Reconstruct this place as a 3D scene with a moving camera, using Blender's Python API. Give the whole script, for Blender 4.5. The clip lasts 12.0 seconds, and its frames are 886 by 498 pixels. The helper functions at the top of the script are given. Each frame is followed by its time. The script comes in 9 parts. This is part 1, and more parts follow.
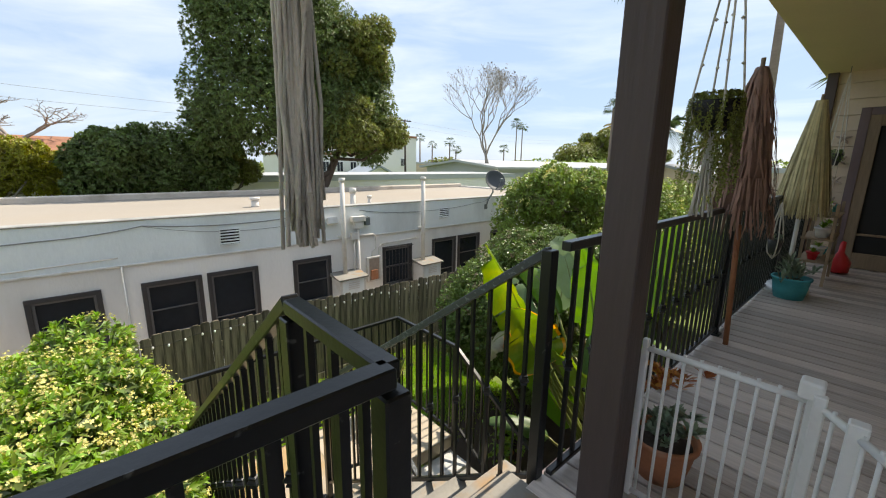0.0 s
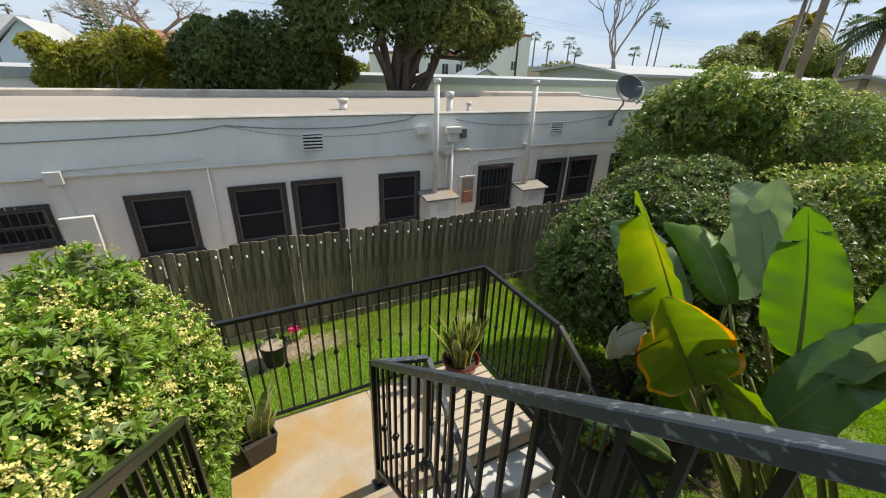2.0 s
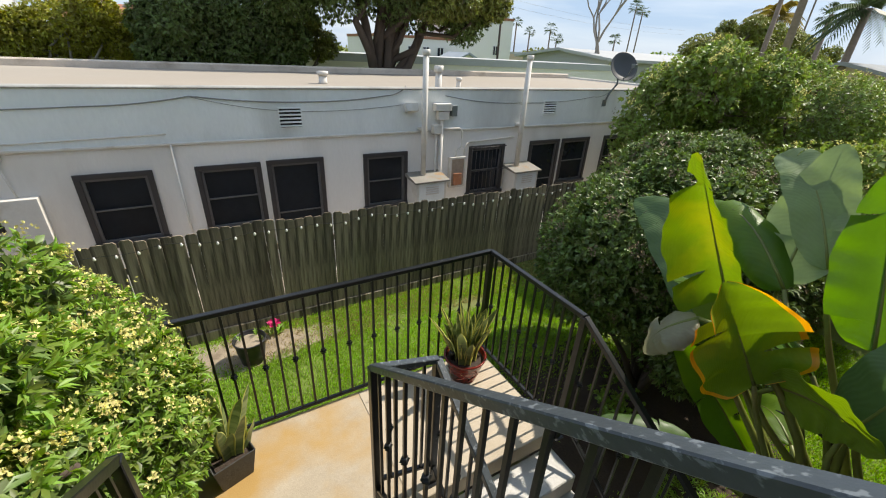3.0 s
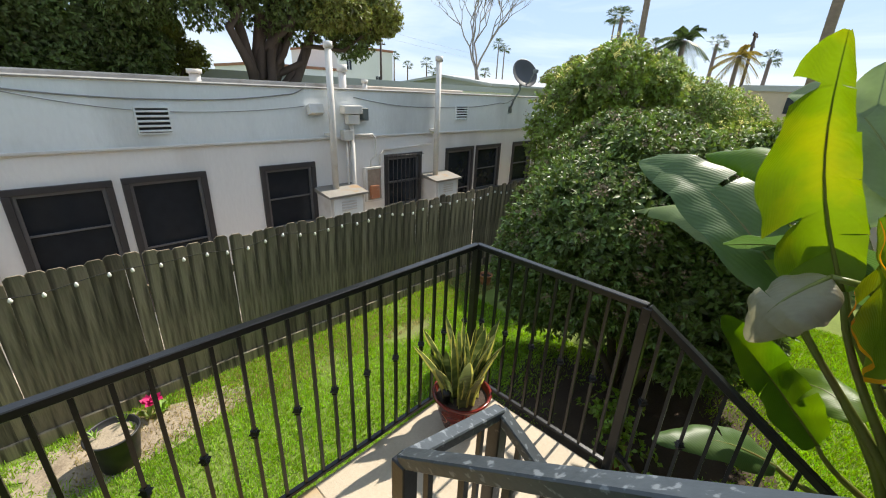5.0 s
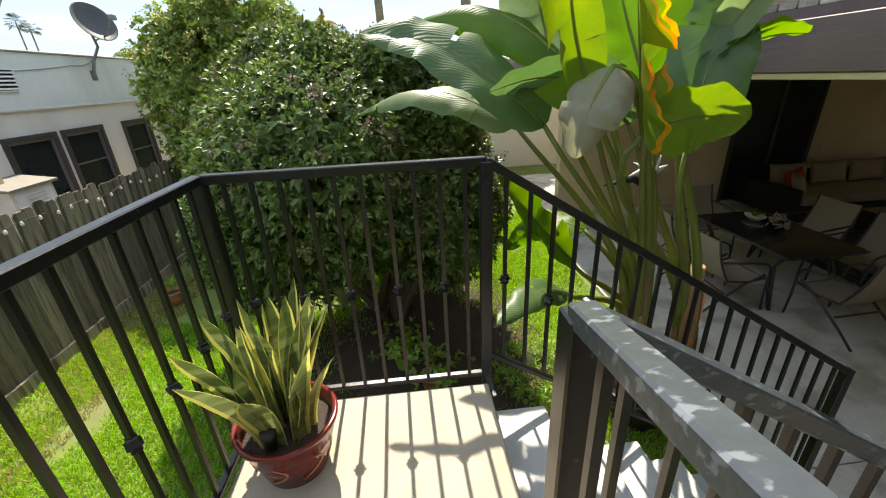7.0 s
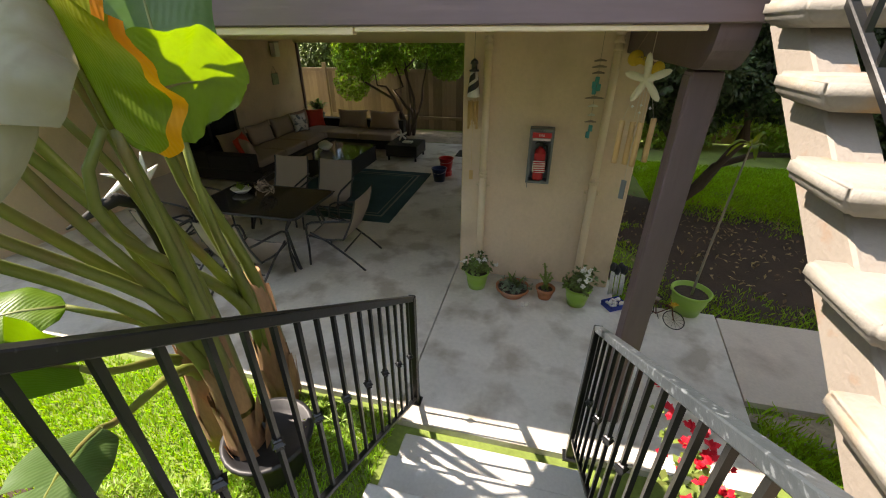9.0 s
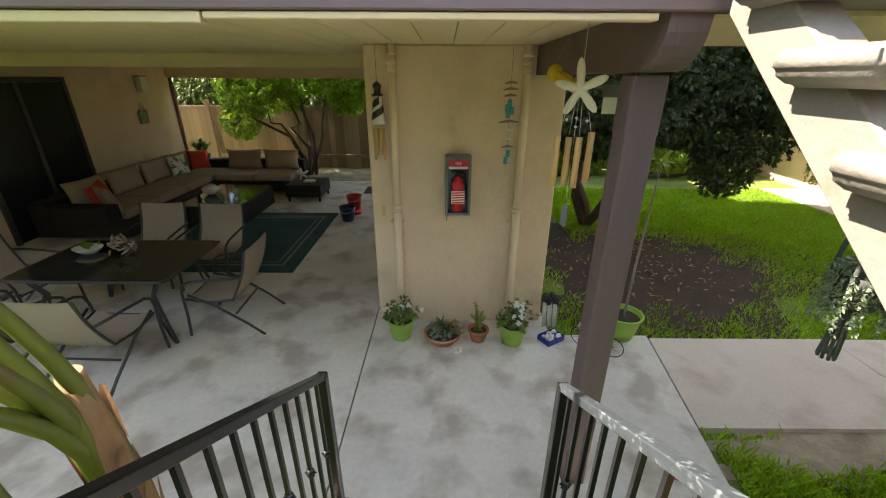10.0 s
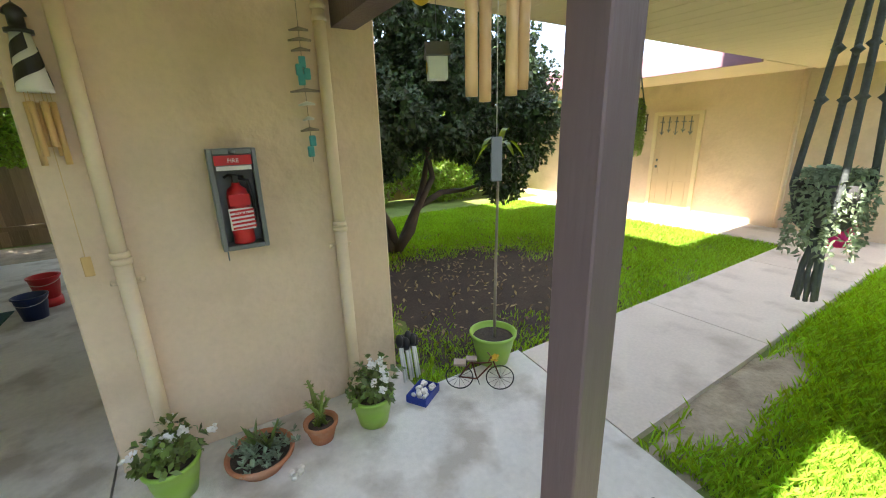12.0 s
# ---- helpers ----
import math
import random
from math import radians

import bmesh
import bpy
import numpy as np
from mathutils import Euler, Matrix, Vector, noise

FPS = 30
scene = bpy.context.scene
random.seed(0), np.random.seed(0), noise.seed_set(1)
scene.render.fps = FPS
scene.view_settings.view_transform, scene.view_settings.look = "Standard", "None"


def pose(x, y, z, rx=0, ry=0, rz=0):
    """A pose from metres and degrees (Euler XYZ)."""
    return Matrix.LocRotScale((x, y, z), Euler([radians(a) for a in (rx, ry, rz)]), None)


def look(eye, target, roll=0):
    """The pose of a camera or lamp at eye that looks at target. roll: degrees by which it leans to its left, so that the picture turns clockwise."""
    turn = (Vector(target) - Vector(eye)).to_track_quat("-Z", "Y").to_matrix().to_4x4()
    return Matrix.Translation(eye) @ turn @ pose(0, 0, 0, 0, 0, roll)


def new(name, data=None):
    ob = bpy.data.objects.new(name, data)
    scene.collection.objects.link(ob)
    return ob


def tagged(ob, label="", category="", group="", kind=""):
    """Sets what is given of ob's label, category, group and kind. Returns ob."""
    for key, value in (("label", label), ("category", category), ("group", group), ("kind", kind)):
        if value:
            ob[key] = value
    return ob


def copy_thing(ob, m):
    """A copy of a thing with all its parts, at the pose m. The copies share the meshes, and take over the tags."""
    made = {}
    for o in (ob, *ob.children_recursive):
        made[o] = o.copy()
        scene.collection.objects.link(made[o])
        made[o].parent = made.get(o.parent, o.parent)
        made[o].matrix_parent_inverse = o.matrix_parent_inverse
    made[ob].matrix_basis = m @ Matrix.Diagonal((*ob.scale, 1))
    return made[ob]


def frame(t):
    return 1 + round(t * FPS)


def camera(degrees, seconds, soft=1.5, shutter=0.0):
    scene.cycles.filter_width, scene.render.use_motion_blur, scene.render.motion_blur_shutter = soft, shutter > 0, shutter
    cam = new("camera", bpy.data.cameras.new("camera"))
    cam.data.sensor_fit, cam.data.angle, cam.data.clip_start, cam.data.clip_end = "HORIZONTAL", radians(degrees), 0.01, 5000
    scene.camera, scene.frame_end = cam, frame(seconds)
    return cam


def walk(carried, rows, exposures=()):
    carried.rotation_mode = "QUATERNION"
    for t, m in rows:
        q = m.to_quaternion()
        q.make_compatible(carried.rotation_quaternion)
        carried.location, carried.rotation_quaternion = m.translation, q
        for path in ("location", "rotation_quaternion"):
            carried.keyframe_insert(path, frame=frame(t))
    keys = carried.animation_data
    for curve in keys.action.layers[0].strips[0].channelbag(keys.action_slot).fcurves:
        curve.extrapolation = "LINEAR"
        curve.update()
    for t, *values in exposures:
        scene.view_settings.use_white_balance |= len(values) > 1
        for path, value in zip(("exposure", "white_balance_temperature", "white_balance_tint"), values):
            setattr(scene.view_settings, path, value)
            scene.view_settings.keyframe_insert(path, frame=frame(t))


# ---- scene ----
cam = camera(96.3, 12.0, soft=1.1)
PATH = [
    (0, (0.023, 0.049, 4.47), (1.329, 1.504, 4.05), 0.8),
    (0.5, (0.387, 0.322, 4.432), (1.402, 1.978, 3.953), 1.4),
    (1, (0.652, 0.633, 4.411), (1.42, 2.378, 3.809), 1.9),
    (1.5, (0.77, 0.906, 4.397), (1.562, 2.593, 3.672), 2.3),
    (2, (0.824, 1.143, 4.338), (1.674, 2.747, 3.498), 2.2),
    (2.5, (0.828, 1.358, 4.209), (1.7, 2.919, 3.313), 2.4),
    (3, (0.866, 1.617, 4.059), (1.79, 3.153, 3.172), 3.1),
    (3.2, (0.861, 1.709, 4.047), (1.812, 3.234, 3.169), 3.7),
    (4.8, (0.904, 2.53, 3.432), (2.191, 3.87, 2.69), 2.7),
    (5, (0.916, 2.625, 3.396), (2.265, 3.908, 2.665), 2.5),
    (5.5, (0.967, 2.867, 3.228), (2.493, 3.948, 2.517), 1.2),
    (6, (1.016, 3.082, 3.045), (2.704, 3.891, 2.34), -0.3),
    (6.5, (1.173, 3.3, 2.866), (3.001, 3.683, 2.149), -1.4),
    (7, (1.347, 3.426, 2.735), (3.176, 3.281, 1.938), -2.9),
    (7.5, (1.643, 3.542, 2.665), (3.303, 2.818, 1.815), -2.5),
    (7.7, (1.74, 3.573, 2.631), (3.288, 2.632, 1.782), -2.4),
    (9.3, (2.293, 2.888, 2.614), (2.512, 1.135, 1.677), 0.3),
    (9.5, (2.307, 2.794, 2.589), (2.44, 1.014, 1.687), 0.3),
    (10, (2.356, 2.55, 2.444), (2.358, 0.713, 1.652), 0.3),
    (10.5, (2.393, 2.296, 2.307), (2.301, 0.43, 1.593), -0.1),
    (11, (2.445, 2.001, 2.139), (2.125, 0.135, 1.495), -0.4),
    (11.5, (2.466, 1.712, 2.016), (1.831, -0.088, 1.419), -1.2),
    (12, (2.441, 1.41, 1.853), (1.42, -0.216, 1.292), -1.6),
]
walk(cam, [(t, look(eye, target, roll)) for t, eye, target, roll in PATH],
     exposures=[(0, 1.2, 6750, 10), (1.5, 0.88, 6550, 10), (3, 0.98, 6550, 10), (5, 1.24, 6500, 10), (7, 1.7, 6800, 10), (7.7, 2.13, 6900, 12), (9.3, 2.3, 6900, 17), (10.5, 3.15, 6800, 15), (12, 3.33, 6350, 15)])

# ---- world, sun, exposure ----
SUN_DIR = Vector((0.63, 0.012, 0.775)).normalized()
world = bpy.data.worlds.new("sky")
scene.world = world
world.use_nodes = True
wn, wl = world.node_tree.nodes, world.node_tree.links
sky = wn.new("ShaderNodeTexSky")
sky.sky_type, sky.sun_disc = "NISHITA", False
sky.sun_elevation = math.asin(SUN_DIR.z)
sky.sun_rotation = math.atan2(SUN_DIR.x, SUN_DIR.y)
sky.air_density, sky.dust_density, sky.ozone_density = 1.0, 0.6, 1.0
bg = wn["Background"]
bg.inputs["Strength"].default_value = 0.118
coord = wn.new("ShaderNodeTexCoord")
stretch = wn.new("ShaderNodeMapping")
stretch.inputs["Scale"].default_value = (1.6, 1.0, 6.5)
stretch.inputs["Rotation"].default_value = (0.12, 0.05, 0.6)
cloud = wn.new("ShaderNodeTexNoise")
cloud.inputs["Scale"].default_value, cloud.inputs["Detail"].default_value = 1.7, 9.0
cloud.inputs["Roughness"].default_value, cloud.inputs["Distortion"].default_value = 0.55, 0.6
ramp = wn.new("ShaderNodeValToRGB")
ramp.color_ramp.elements[0].position, ramp.color_ramp.elements[1].position = 0.38, 0.74
ramp.color_ramp.elements[0].color, ramp.color_ramp.elements[1].color = (0, 0, 0, 1), (1, 1, 1, 1)
veil = wn.new("ShaderNodeMixRGB")
veil.inputs["Fac"].default_value = 0.90
thin = wn.new("ShaderNodeMixRGB")
thin.inputs["Color1"].default_value, thin.inputs["Color2"].default_value = (1.9, 2.55, 3.55, 1), (3.55, 3.85, 4.2, 1)
wl.new(coord.outputs["Generated"], stretch.inputs["Vector"])
wl.new(stretch.outputs["Vector"], cloud.inputs["Vector"])
wl.new(cloud.outputs["Fac"], ramp.inputs["Fac"])
wl.new(ramp.outputs["Color"], thin.inputs["Fac"])
wl.new(thin.outputs["Color"], veil.inputs["Color2"])
wl.new(sky.outputs["Color"], veil.inputs["Color1"])
wl.new(veil.outputs["Color"], bg.inputs["Color"])
sun_data = bpy.data.lights.new("sun", "SUN")
sun_data.energy, sun_data.angle, sun_data.color = 3.15, radians(0.6), (1.0, 0.92, 0.80)
sun = new("sun", sun_data)
sun.matrix_world = look(SUN_DIR * 60, (0, 0, 0))


# ---- materials ----
def mat(name, color, rough=0.7, metal=0.0, vary=0.12, scale=6.0, fine=60.0, bump=0.0, bump_scale=40.0, stain=None, stain_amt=0.0,
        stain_scale=1.5, stretch=(1, 1, 1), rnd=0.0, island=False, hue=0.0, trans=0.0, spec=0.5, lo=0.52, hi=0.72):
    """A two-scale procedural surface: broad and fine variation, shaped stains, bump, and variation per piece."""
    m = bpy.data.materials.new(name)
    m.use_nodes = True
    n, l = m.node_tree.nodes, m.node_tree.links
    b = n["Principled BSDF"]
    b.inputs["Roughness"].default_value, b.inputs["Metallic"].default_value = rough, metal
    b.inputs["Specular IOR Level"].default_value = spec
    tc = n.new("ShaderNodeTexCoord")
    mp = n.new("ShaderNodeMapping")
    mp.inputs["Scale"].default_value = stretch
    l.new(tc.outputs["Object"], mp.inputs["Vector"])

    def tex(s, det=4.0):
        t = n.new("ShaderNodeTexNoise")
        t.inputs["Scale"].default_value, t.inputs["Detail"].default_value = s, det
        l.new(mp.outputs["Vector"], t.inputs["Vector"])
        return t.outputs["Fac"]

    def math_(op, a, c):
        k = n.new("ShaderNodeMath")
        k.operation = op
        for i, v in enumerate((a, c)):
            if isinstance(v, (int, float)):
                k.inputs[i].default_value = v
            else:
                l.new(v, k.inputs[i])
        return k.outputs[0]

    big, small = tex(scale), tex(fine, 6.0)
    val = math_("ADD", math_("MULTIPLY", math_("SUBTRACT", big, 0.5), vary * 3), math_("MULTIPLY", math_("SUBTRACT", small, 0.5), vary * 2))
    val = math_("ADD", val, 1.0)
    if rnd:
        if island:
            g = n.new("ShaderNodeNewGeometry")
            r = g.outputs["Random Per Island"]
        else:
            g = n.new("ShaderNodeObjectInfo")
            r = g.outputs["Random"]
        val = math_("ADD", val, math_("MULTIPLY", math_("SUBTRACT", r, 0.5), rnd * 2))
    hsv = n.new("ShaderNodeHueSaturation")
    hsv.inputs["Color"].default_value = (*color, 1)
    l.new(val, hsv.inputs["Value"])
    if hue and rnd:
        l.new(math_("ADD", math_("MULTIPLY", math_("SUBTRACT", r, 0.5), hue), 0.5), hsv.inputs["Hue"])
    col = hsv.outputs["Color"]
    if stain:
        mx = n.new("ShaderNodeMixRGB")
        mx.inputs["Color2"].default_value = (*stain, 1)
        rp = n.new("ShaderNodeValToRGB")
        rp.color_ramp.elements[0].position, rp.color_ramp.elements[1].position = lo, hi
        l.new(tex(stain_scale, 8.0), rp.inputs["Fac"])
        l.new(math_("MULTIPLY", rp.outputs["Color"], stain_amt), mx.inputs["Fac"])
        l.new(col, mx.inputs["Color1"])
        col = mx.outputs["Color"]
    l.new(col, b.inputs["Base Color"])
    if bump:
        bp = n.new("ShaderNodeBump")
        bp.inputs["Strength"].default_value, bp.inputs["Distance"].default_value = bump, 0.01
        l.new(math_("ADD", tex(bump_scale, 6.0), math_("MULTIPLY", big, 0.6)), bp.inputs["Height"])
        l.new(bp.outputs["Normal"], b.inputs["Normal"])
    if trans:
        out = n["Material Output"]
        tr = n.new("ShaderNodeBsdfTranslucent")
        mix = n.new("ShaderNodeMixShader")
        mix.inputs["Fac"].default_value = trans
        sat = n.new("ShaderNodeHueSaturation")
        sat.inputs["Saturation"].default_value, sat.inputs["Value"].default_value = 1.15, 1.7
        l.new(col, sat.inputs["Color"])
        l.new(sat.outputs["Color"], tr.inputs["Color"])
        l.new(b.outputs["BSDF"], mix.inputs[1])
        l.new(tr.outputs["BSDF"], mix.inputs[2])
        l.new(mix.outputs["Shader"], out.inputs["Surface"])
    return m


M_CONC = mat("patio_concrete", (0.62, 0.585, 0.52), 0.7, vary=0.14, scale=2.6, fine=24, bump=0.25, bump_scale=90, stain=(0.33, 0.28, 0.215), stain_amt=0.75, stain_scale=2.3, lo=0.50, hi=0.64)
M_WALK = mat("walk_concrete", (0.57, 0.50, 0.42), 0.88, vary=0.14, scale=1.2, fine=40, bump=0.15, bump_scale=90, stain=(0.33, 0.27, 0.21), stain_amt=0.8, stain_scale=1.8)
M_LAND = mat("rust_stained_concrete", (0.40, 0.335, 0.245), 0.75, vary=0.16, scale=3.5, fine=60, bump=0.2, bump_scale=120, stain=(0.40, 0.235, 0.05), stain_amt=0.85, stain_scale=1.7, lo=0.42, hi=0.60)
M_LAND2 = mat("landing_concrete", (0.46, 0.39, 0.29), 0.8, vary=0.12, scale=2.5, fine=60, bump=0.2, bump_scale=120, stain=(0.33, 0.27, 0.19), stain_amt=0.6, stain_scale=2.0)
M_TREAD = mat("tread_concrete", (0.245, 0.228, 0.195), 0.8, vary=0.14, scale=3, fine=50, bump=0.25, bump_scale=90, stain=(0.32, 0.18, 0.06), stain_amt=0.7, stain_scale=5.0, lo=0.55, hi=0.7)
M_TREAD2 = mat("painted_tread", (0.52, 0.51, 0.48), 0.8, vary=0.12, scale=3, fine=60, bump=0.2, bump_scale=90, stain=(0.40, 0.36, 0.30), stain_amt=0.5, stain_scale=2.2)
M_STRINGER = mat("stringer_paint", (0.245, 0.215, 0.18), 0.8, vary=0.10, scale=2.5, fine=60, bump=0.3, bump_scale=60, stain=(0.25, 0.14, 0.07), stain_amt=0.6, stain_scale=9, lo=0.58, hi=0.7)
# worn specks, plus a paler slate base that paints in the sky's sheen
M_IRONW_SKY = mat("worn_sky_sheen_iron_paint", (0.050, 0.060, 0.067), 0.32, vary=0.25, scale=8, fine=60, bump=0.12, bump_scale=50, stain=(0.27, 0.30, 0.32), stain_amt=0.5, stain_scale=55, lo=0.58, hi=0.64, stretch=(1, 0.6, 1), spec=0.6)
M_IRON = mat("black_iron_paint", (0.010, 0.0105, 0.011), 0.30, spec=0.45, vary=0.25, scale=10, fine=90, bump=0.06, bump_scale=60, stain=(0.16, 0.16, 0.155), stain_amt=0.6, stain_scale=26, lo=0.68, hi=0.74)
M_STUCCO = mat("tan_stucco", (0.71, 0.55, 0.385), 0.92, vary=0.07, scale=2.2, fine=26, bump=1.0, bump_scale=13, stain=(0.50, 0.36, 0.24), stain_amt=0.5, stain_scale=1.6)
M_STUCCO2 = mat("grey_white_stucco", (0.80, 0.77, 0.73), 0.9, vary=0.05, scale=0.8, fine=25, bump=0.25, bump_scale=30, stain=(0.47, 0.43, 0.38), stain_amt=0.5, stain_scale=0.7, stretch=(1, 1, 0.35))
M_PARAPET = mat("parapet_paint", (0.77, 0.79, 0.77), 0.85, vary=0.06, scale=0.9, fine=25, bump=0.25, bump_scale=30, stain=(0.40, 0.40, 0.37), stain_amt=0.5, stain_scale=0.8, stretch=(1, 1, 0.4))
M_ROOF = mat("rolled_roofing", (0.34, 0.30, 0.25), 0.95, vary=0.08, scale=0.5, fine=20, bump=0.2, bump_scale=60, stain=(0.34, 0.29, 0.23), stain_amt=0.6, stain_scale=0.35, stretch=(0.4, 1, 1))
M_COPING = mat("weathered_coping", (0.36, 0.355, 0.335), 0.9, vary=0.25, scale=2, fine=20, bump=0.4, bump_scale=25, stain=(0.18, 0.17, 0.15), stain_amt=0.7, stain_scale=1.5)
M_PIPEW = mat("white_metal", (0.66, 0.63, 0.58), 0.6, vary=0.07, scale=4, fine=30, bump=0.1, stain=(0.42, 0.36, 0.28), stain_amt=0.5, stain_scale=4)
M_BROWN = mat("brown_post_paint", (0.15, 0.105, 0.105), 0.6, vary=0.10, scale=6, fine=50, bump=0.35, bump_scale=50, stretch=(1, 1, 0.12))
# shaded copy of the brown post paint, for the backlit upper posts
M_SHADEPOST = mat("shaded_brown_post_paint", (0.072, 0.050, 0.044), 0.6, vary=0.12, scale=6, fine=50, bump=0.35, bump_scale=50, stretch=(1, 1, 0.12))
M_FASCIA = mat("brown_fascia_paint", (0.16, 0.115, 0.115), 0.6, vary=0.12, scale=4, fine=40, bump=0.12, bump_scale=40, stretch=(0.12, 1, 1))
M_CREAM = mat("cream_soffit_paint", (0.74, 0.61, 0.38), 0.8, vary=0.04, scale=2, fine=30, bump=0.15, bump_scale=40)
M_CREAMPIPE = mat("cream_pipe_paint", (0.76, 0.62, 0.43), 0.5, vary=0.05, scale=6, fine=50, bump=0.1)
M_FENCE = mat("weathered_fence_wood", (0.25, 0.205, 0.142), 0.9, vary=0.50, scale=11, fine=70, bump=0.6, bump_scale=45, stretch=(1, 1, 0.07), rnd=0.38, stain=(0.050, 0.042, 0.028), stain_amt=0.85, stain_scale=14, lo=0.46, hi=0.60)
M_FENCE2 = mat("tan_fence_wood", (0.28, 0.205, 0.13), 0.9, vary=0.18, scale=5, fine=60, bump=0.5, bump_scale=45, stretch=(1, 1, 0.10), rnd=0.25)
M_DECK = mat("grey_deck_wood", (0.47, 0.41, 0.365), 0.6, vary=0.36, scale=8, fine=60, bump=0.6, bump_scale=50, stretch=(1, 0.07, 1), rnd=0.34, stain=(0.20, 0.16, 0.135), stain_amt=0.5, stain_scale=4)
M_LAWN = mat("lawn_soil", (0.14, 0.19, 0.035), 0.95, vary=0.3, scale=2, fine=30, bump=0.5, bump_scale=40, stain=(0.20, 0.15, 0.09), stain_amt=0.6, stain_scale=0.7, lo=0.6, hi=0.72)
M_SOIL = mat("bare_soil", (0.050, 0.034, 0.022), 0.95, vary=0.3, scale=4, fine=40, bump=0.8, bump_scale=50)
M_LEAF_SH = mat("dense_courtyard_leaves", (0.045, 0.075, 0.022), 0.5, vary=0.2, scale=2, fine=12, rnd=0.5, island=True, hue=0.04, trans=0.15)
M_MUD = mat("dry_mud", (0.34, 0.28, 0.20), 0.95, vary=0.3, scale=5, fine=30, bump=0.9, bump_scale=40, stain=(0.16, 0.12, 0.08), stain_amt=0.7, stain_scale=4)
M_GRASS = mat("grass_blades", (0.26, 0.41, 0.042), 0.7, vary=0.2, scale=1.2, fine=12, rnd=0.35, island=True, hue=0.03, trans=0.35, spec=0.2)
M_GRASS_DRY = mat("straw_blades", (0.34, 0.28, 0.12), 0.7, vary=0.2, scale=1.2, fine=12, rnd=0.3, island=True, trans=0.3, spec=0.2)
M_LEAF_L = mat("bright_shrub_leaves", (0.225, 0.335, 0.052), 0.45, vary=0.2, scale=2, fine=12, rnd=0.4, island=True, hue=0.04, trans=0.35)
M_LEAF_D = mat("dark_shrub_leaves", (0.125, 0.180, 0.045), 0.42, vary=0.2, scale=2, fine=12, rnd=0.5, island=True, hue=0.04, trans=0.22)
M_LEAF_M = mat("mid_shrub_leaves", (0.20, 0.265, 0.058), 0.45, vary=0.2, scale=2, fine=12, rnd=0.45, island=True, hue=0.04, trans=0.28)
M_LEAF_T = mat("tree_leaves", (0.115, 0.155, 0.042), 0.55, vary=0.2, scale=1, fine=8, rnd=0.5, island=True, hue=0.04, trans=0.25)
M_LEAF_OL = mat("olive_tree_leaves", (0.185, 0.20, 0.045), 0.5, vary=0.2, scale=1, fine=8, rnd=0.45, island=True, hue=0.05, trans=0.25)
M_LEAF_YE = mat("yellow_green_leaves", (0.26, 0.255, 0.03), 0.5, vary=0.2, scale=1, fine=8, rnd=0.4, island=True, hue=0.04, trans=0.3)
M_FLOWER = mat("cream_flowers", (0.72, 0.66, 0.27), 0.6, vary=0.15, scale=4, fine=30, rnd=0.3, island=True, hue=0.03, trans=0.25)
M_DRYFL = mat("faded_flower_heads", (0.22, 0.17, 0.10), 0.8, vary=0.2, scale=4, fine=30, rnd=0.35, island=True)
M_BARK = mat("brown_bark", (0.09, 0.065, 0.048), 0.9, vary=0.25, scale=6, fine=50, bump=0.8, bump_scale=30, stretch=(1, 1, 0.3))
M_BARKG = mat("grey_bark", (0.30, 0.26, 0.22), 0.9, vary=0.2, scale=3, fine=30, bump=0.5, bump_scale=30)
M_WINFR = mat("dark_window_frame", (0.045, 0.040, 0.040), 0.5, vary=0.15, scale=6, fine=60, bump=0.15)
M_SCREENFR = mat("grey_screen_frame", (0.12, 0.115, 0.115), 0.5, vary=0.12, scale=6, fine=60)
M_GLASS = mat("dark_window_glass", (0.018, 0.022, 0.028), 0.16, vary=0.3, scale=0.8, fine=8)
M_VENT = mat("vent_dark", (0.015, 0.014, 0.013), 0.8, vary=0.2)
M_WHITE = mat("white_paint", (0.74, 0.73, 0.70), 0.45, vary=0.05, scale=5, fine=60, bump=0.08)
M_DISH = mat("grey_dish_paint", (0.055, 0.058, 0.06), 0.5, vary=0.1, scale=4, fine=40)
M_WIRE = mat("dark_cable", (0.03, 0.03, 0.03), 0.6, vary=0.2)
M_CABLE = mat("grey_cable", (0.25, 0.25, 0.24), 0.6, vary=0.1)
M_SIDING = mat("cream_siding_paint", (0.62, 0.50, 0.36), 0.75, vary=0.05, scale=3, fine=40, bump=0.1)
# brown fascia paint given the mauve tint it takes in full sun
M_SUNBROWN = mat("sunlit_brown_fascia_paint", (0.25, 0.14, 0.165), 0.8, vary=0.08, scale=2, fine=30, bump=0.1)


# ---- building helpers ----
def bm_new():
    return bmesh.new()


def add_box(bm, lo, hi, m=None, bevel=0.0):
    """An axis-aligned box from lo to hi, bevelled, moved by the pose m."""
    c = [(a + b) / 2 for a, b in zip(lo, hi)]
    s = [max(abs(b - a), 1e-4) for a, b in zip(lo, hi)]
    t = bmesh.ops.create_cube(bm, size=1.0, matrix=Matrix.Translation(c) @ Matrix.Diagonal((*s, 1)))
    vs = t["verts"]
    if bevel:
        es = list({e for v in vs for e in v.link_edges})
        r = bmesh.ops.bevel(bm, geom=es, offset=bevel, segments=1, affect="EDGES")
        vs = list({v for f in r["faces"] for v in f.verts} | {v for v in vs if v.is_valid})
    if m is not None:
        bmesh.ops.transform(bm, matrix=m, verts=vs)
    return vs


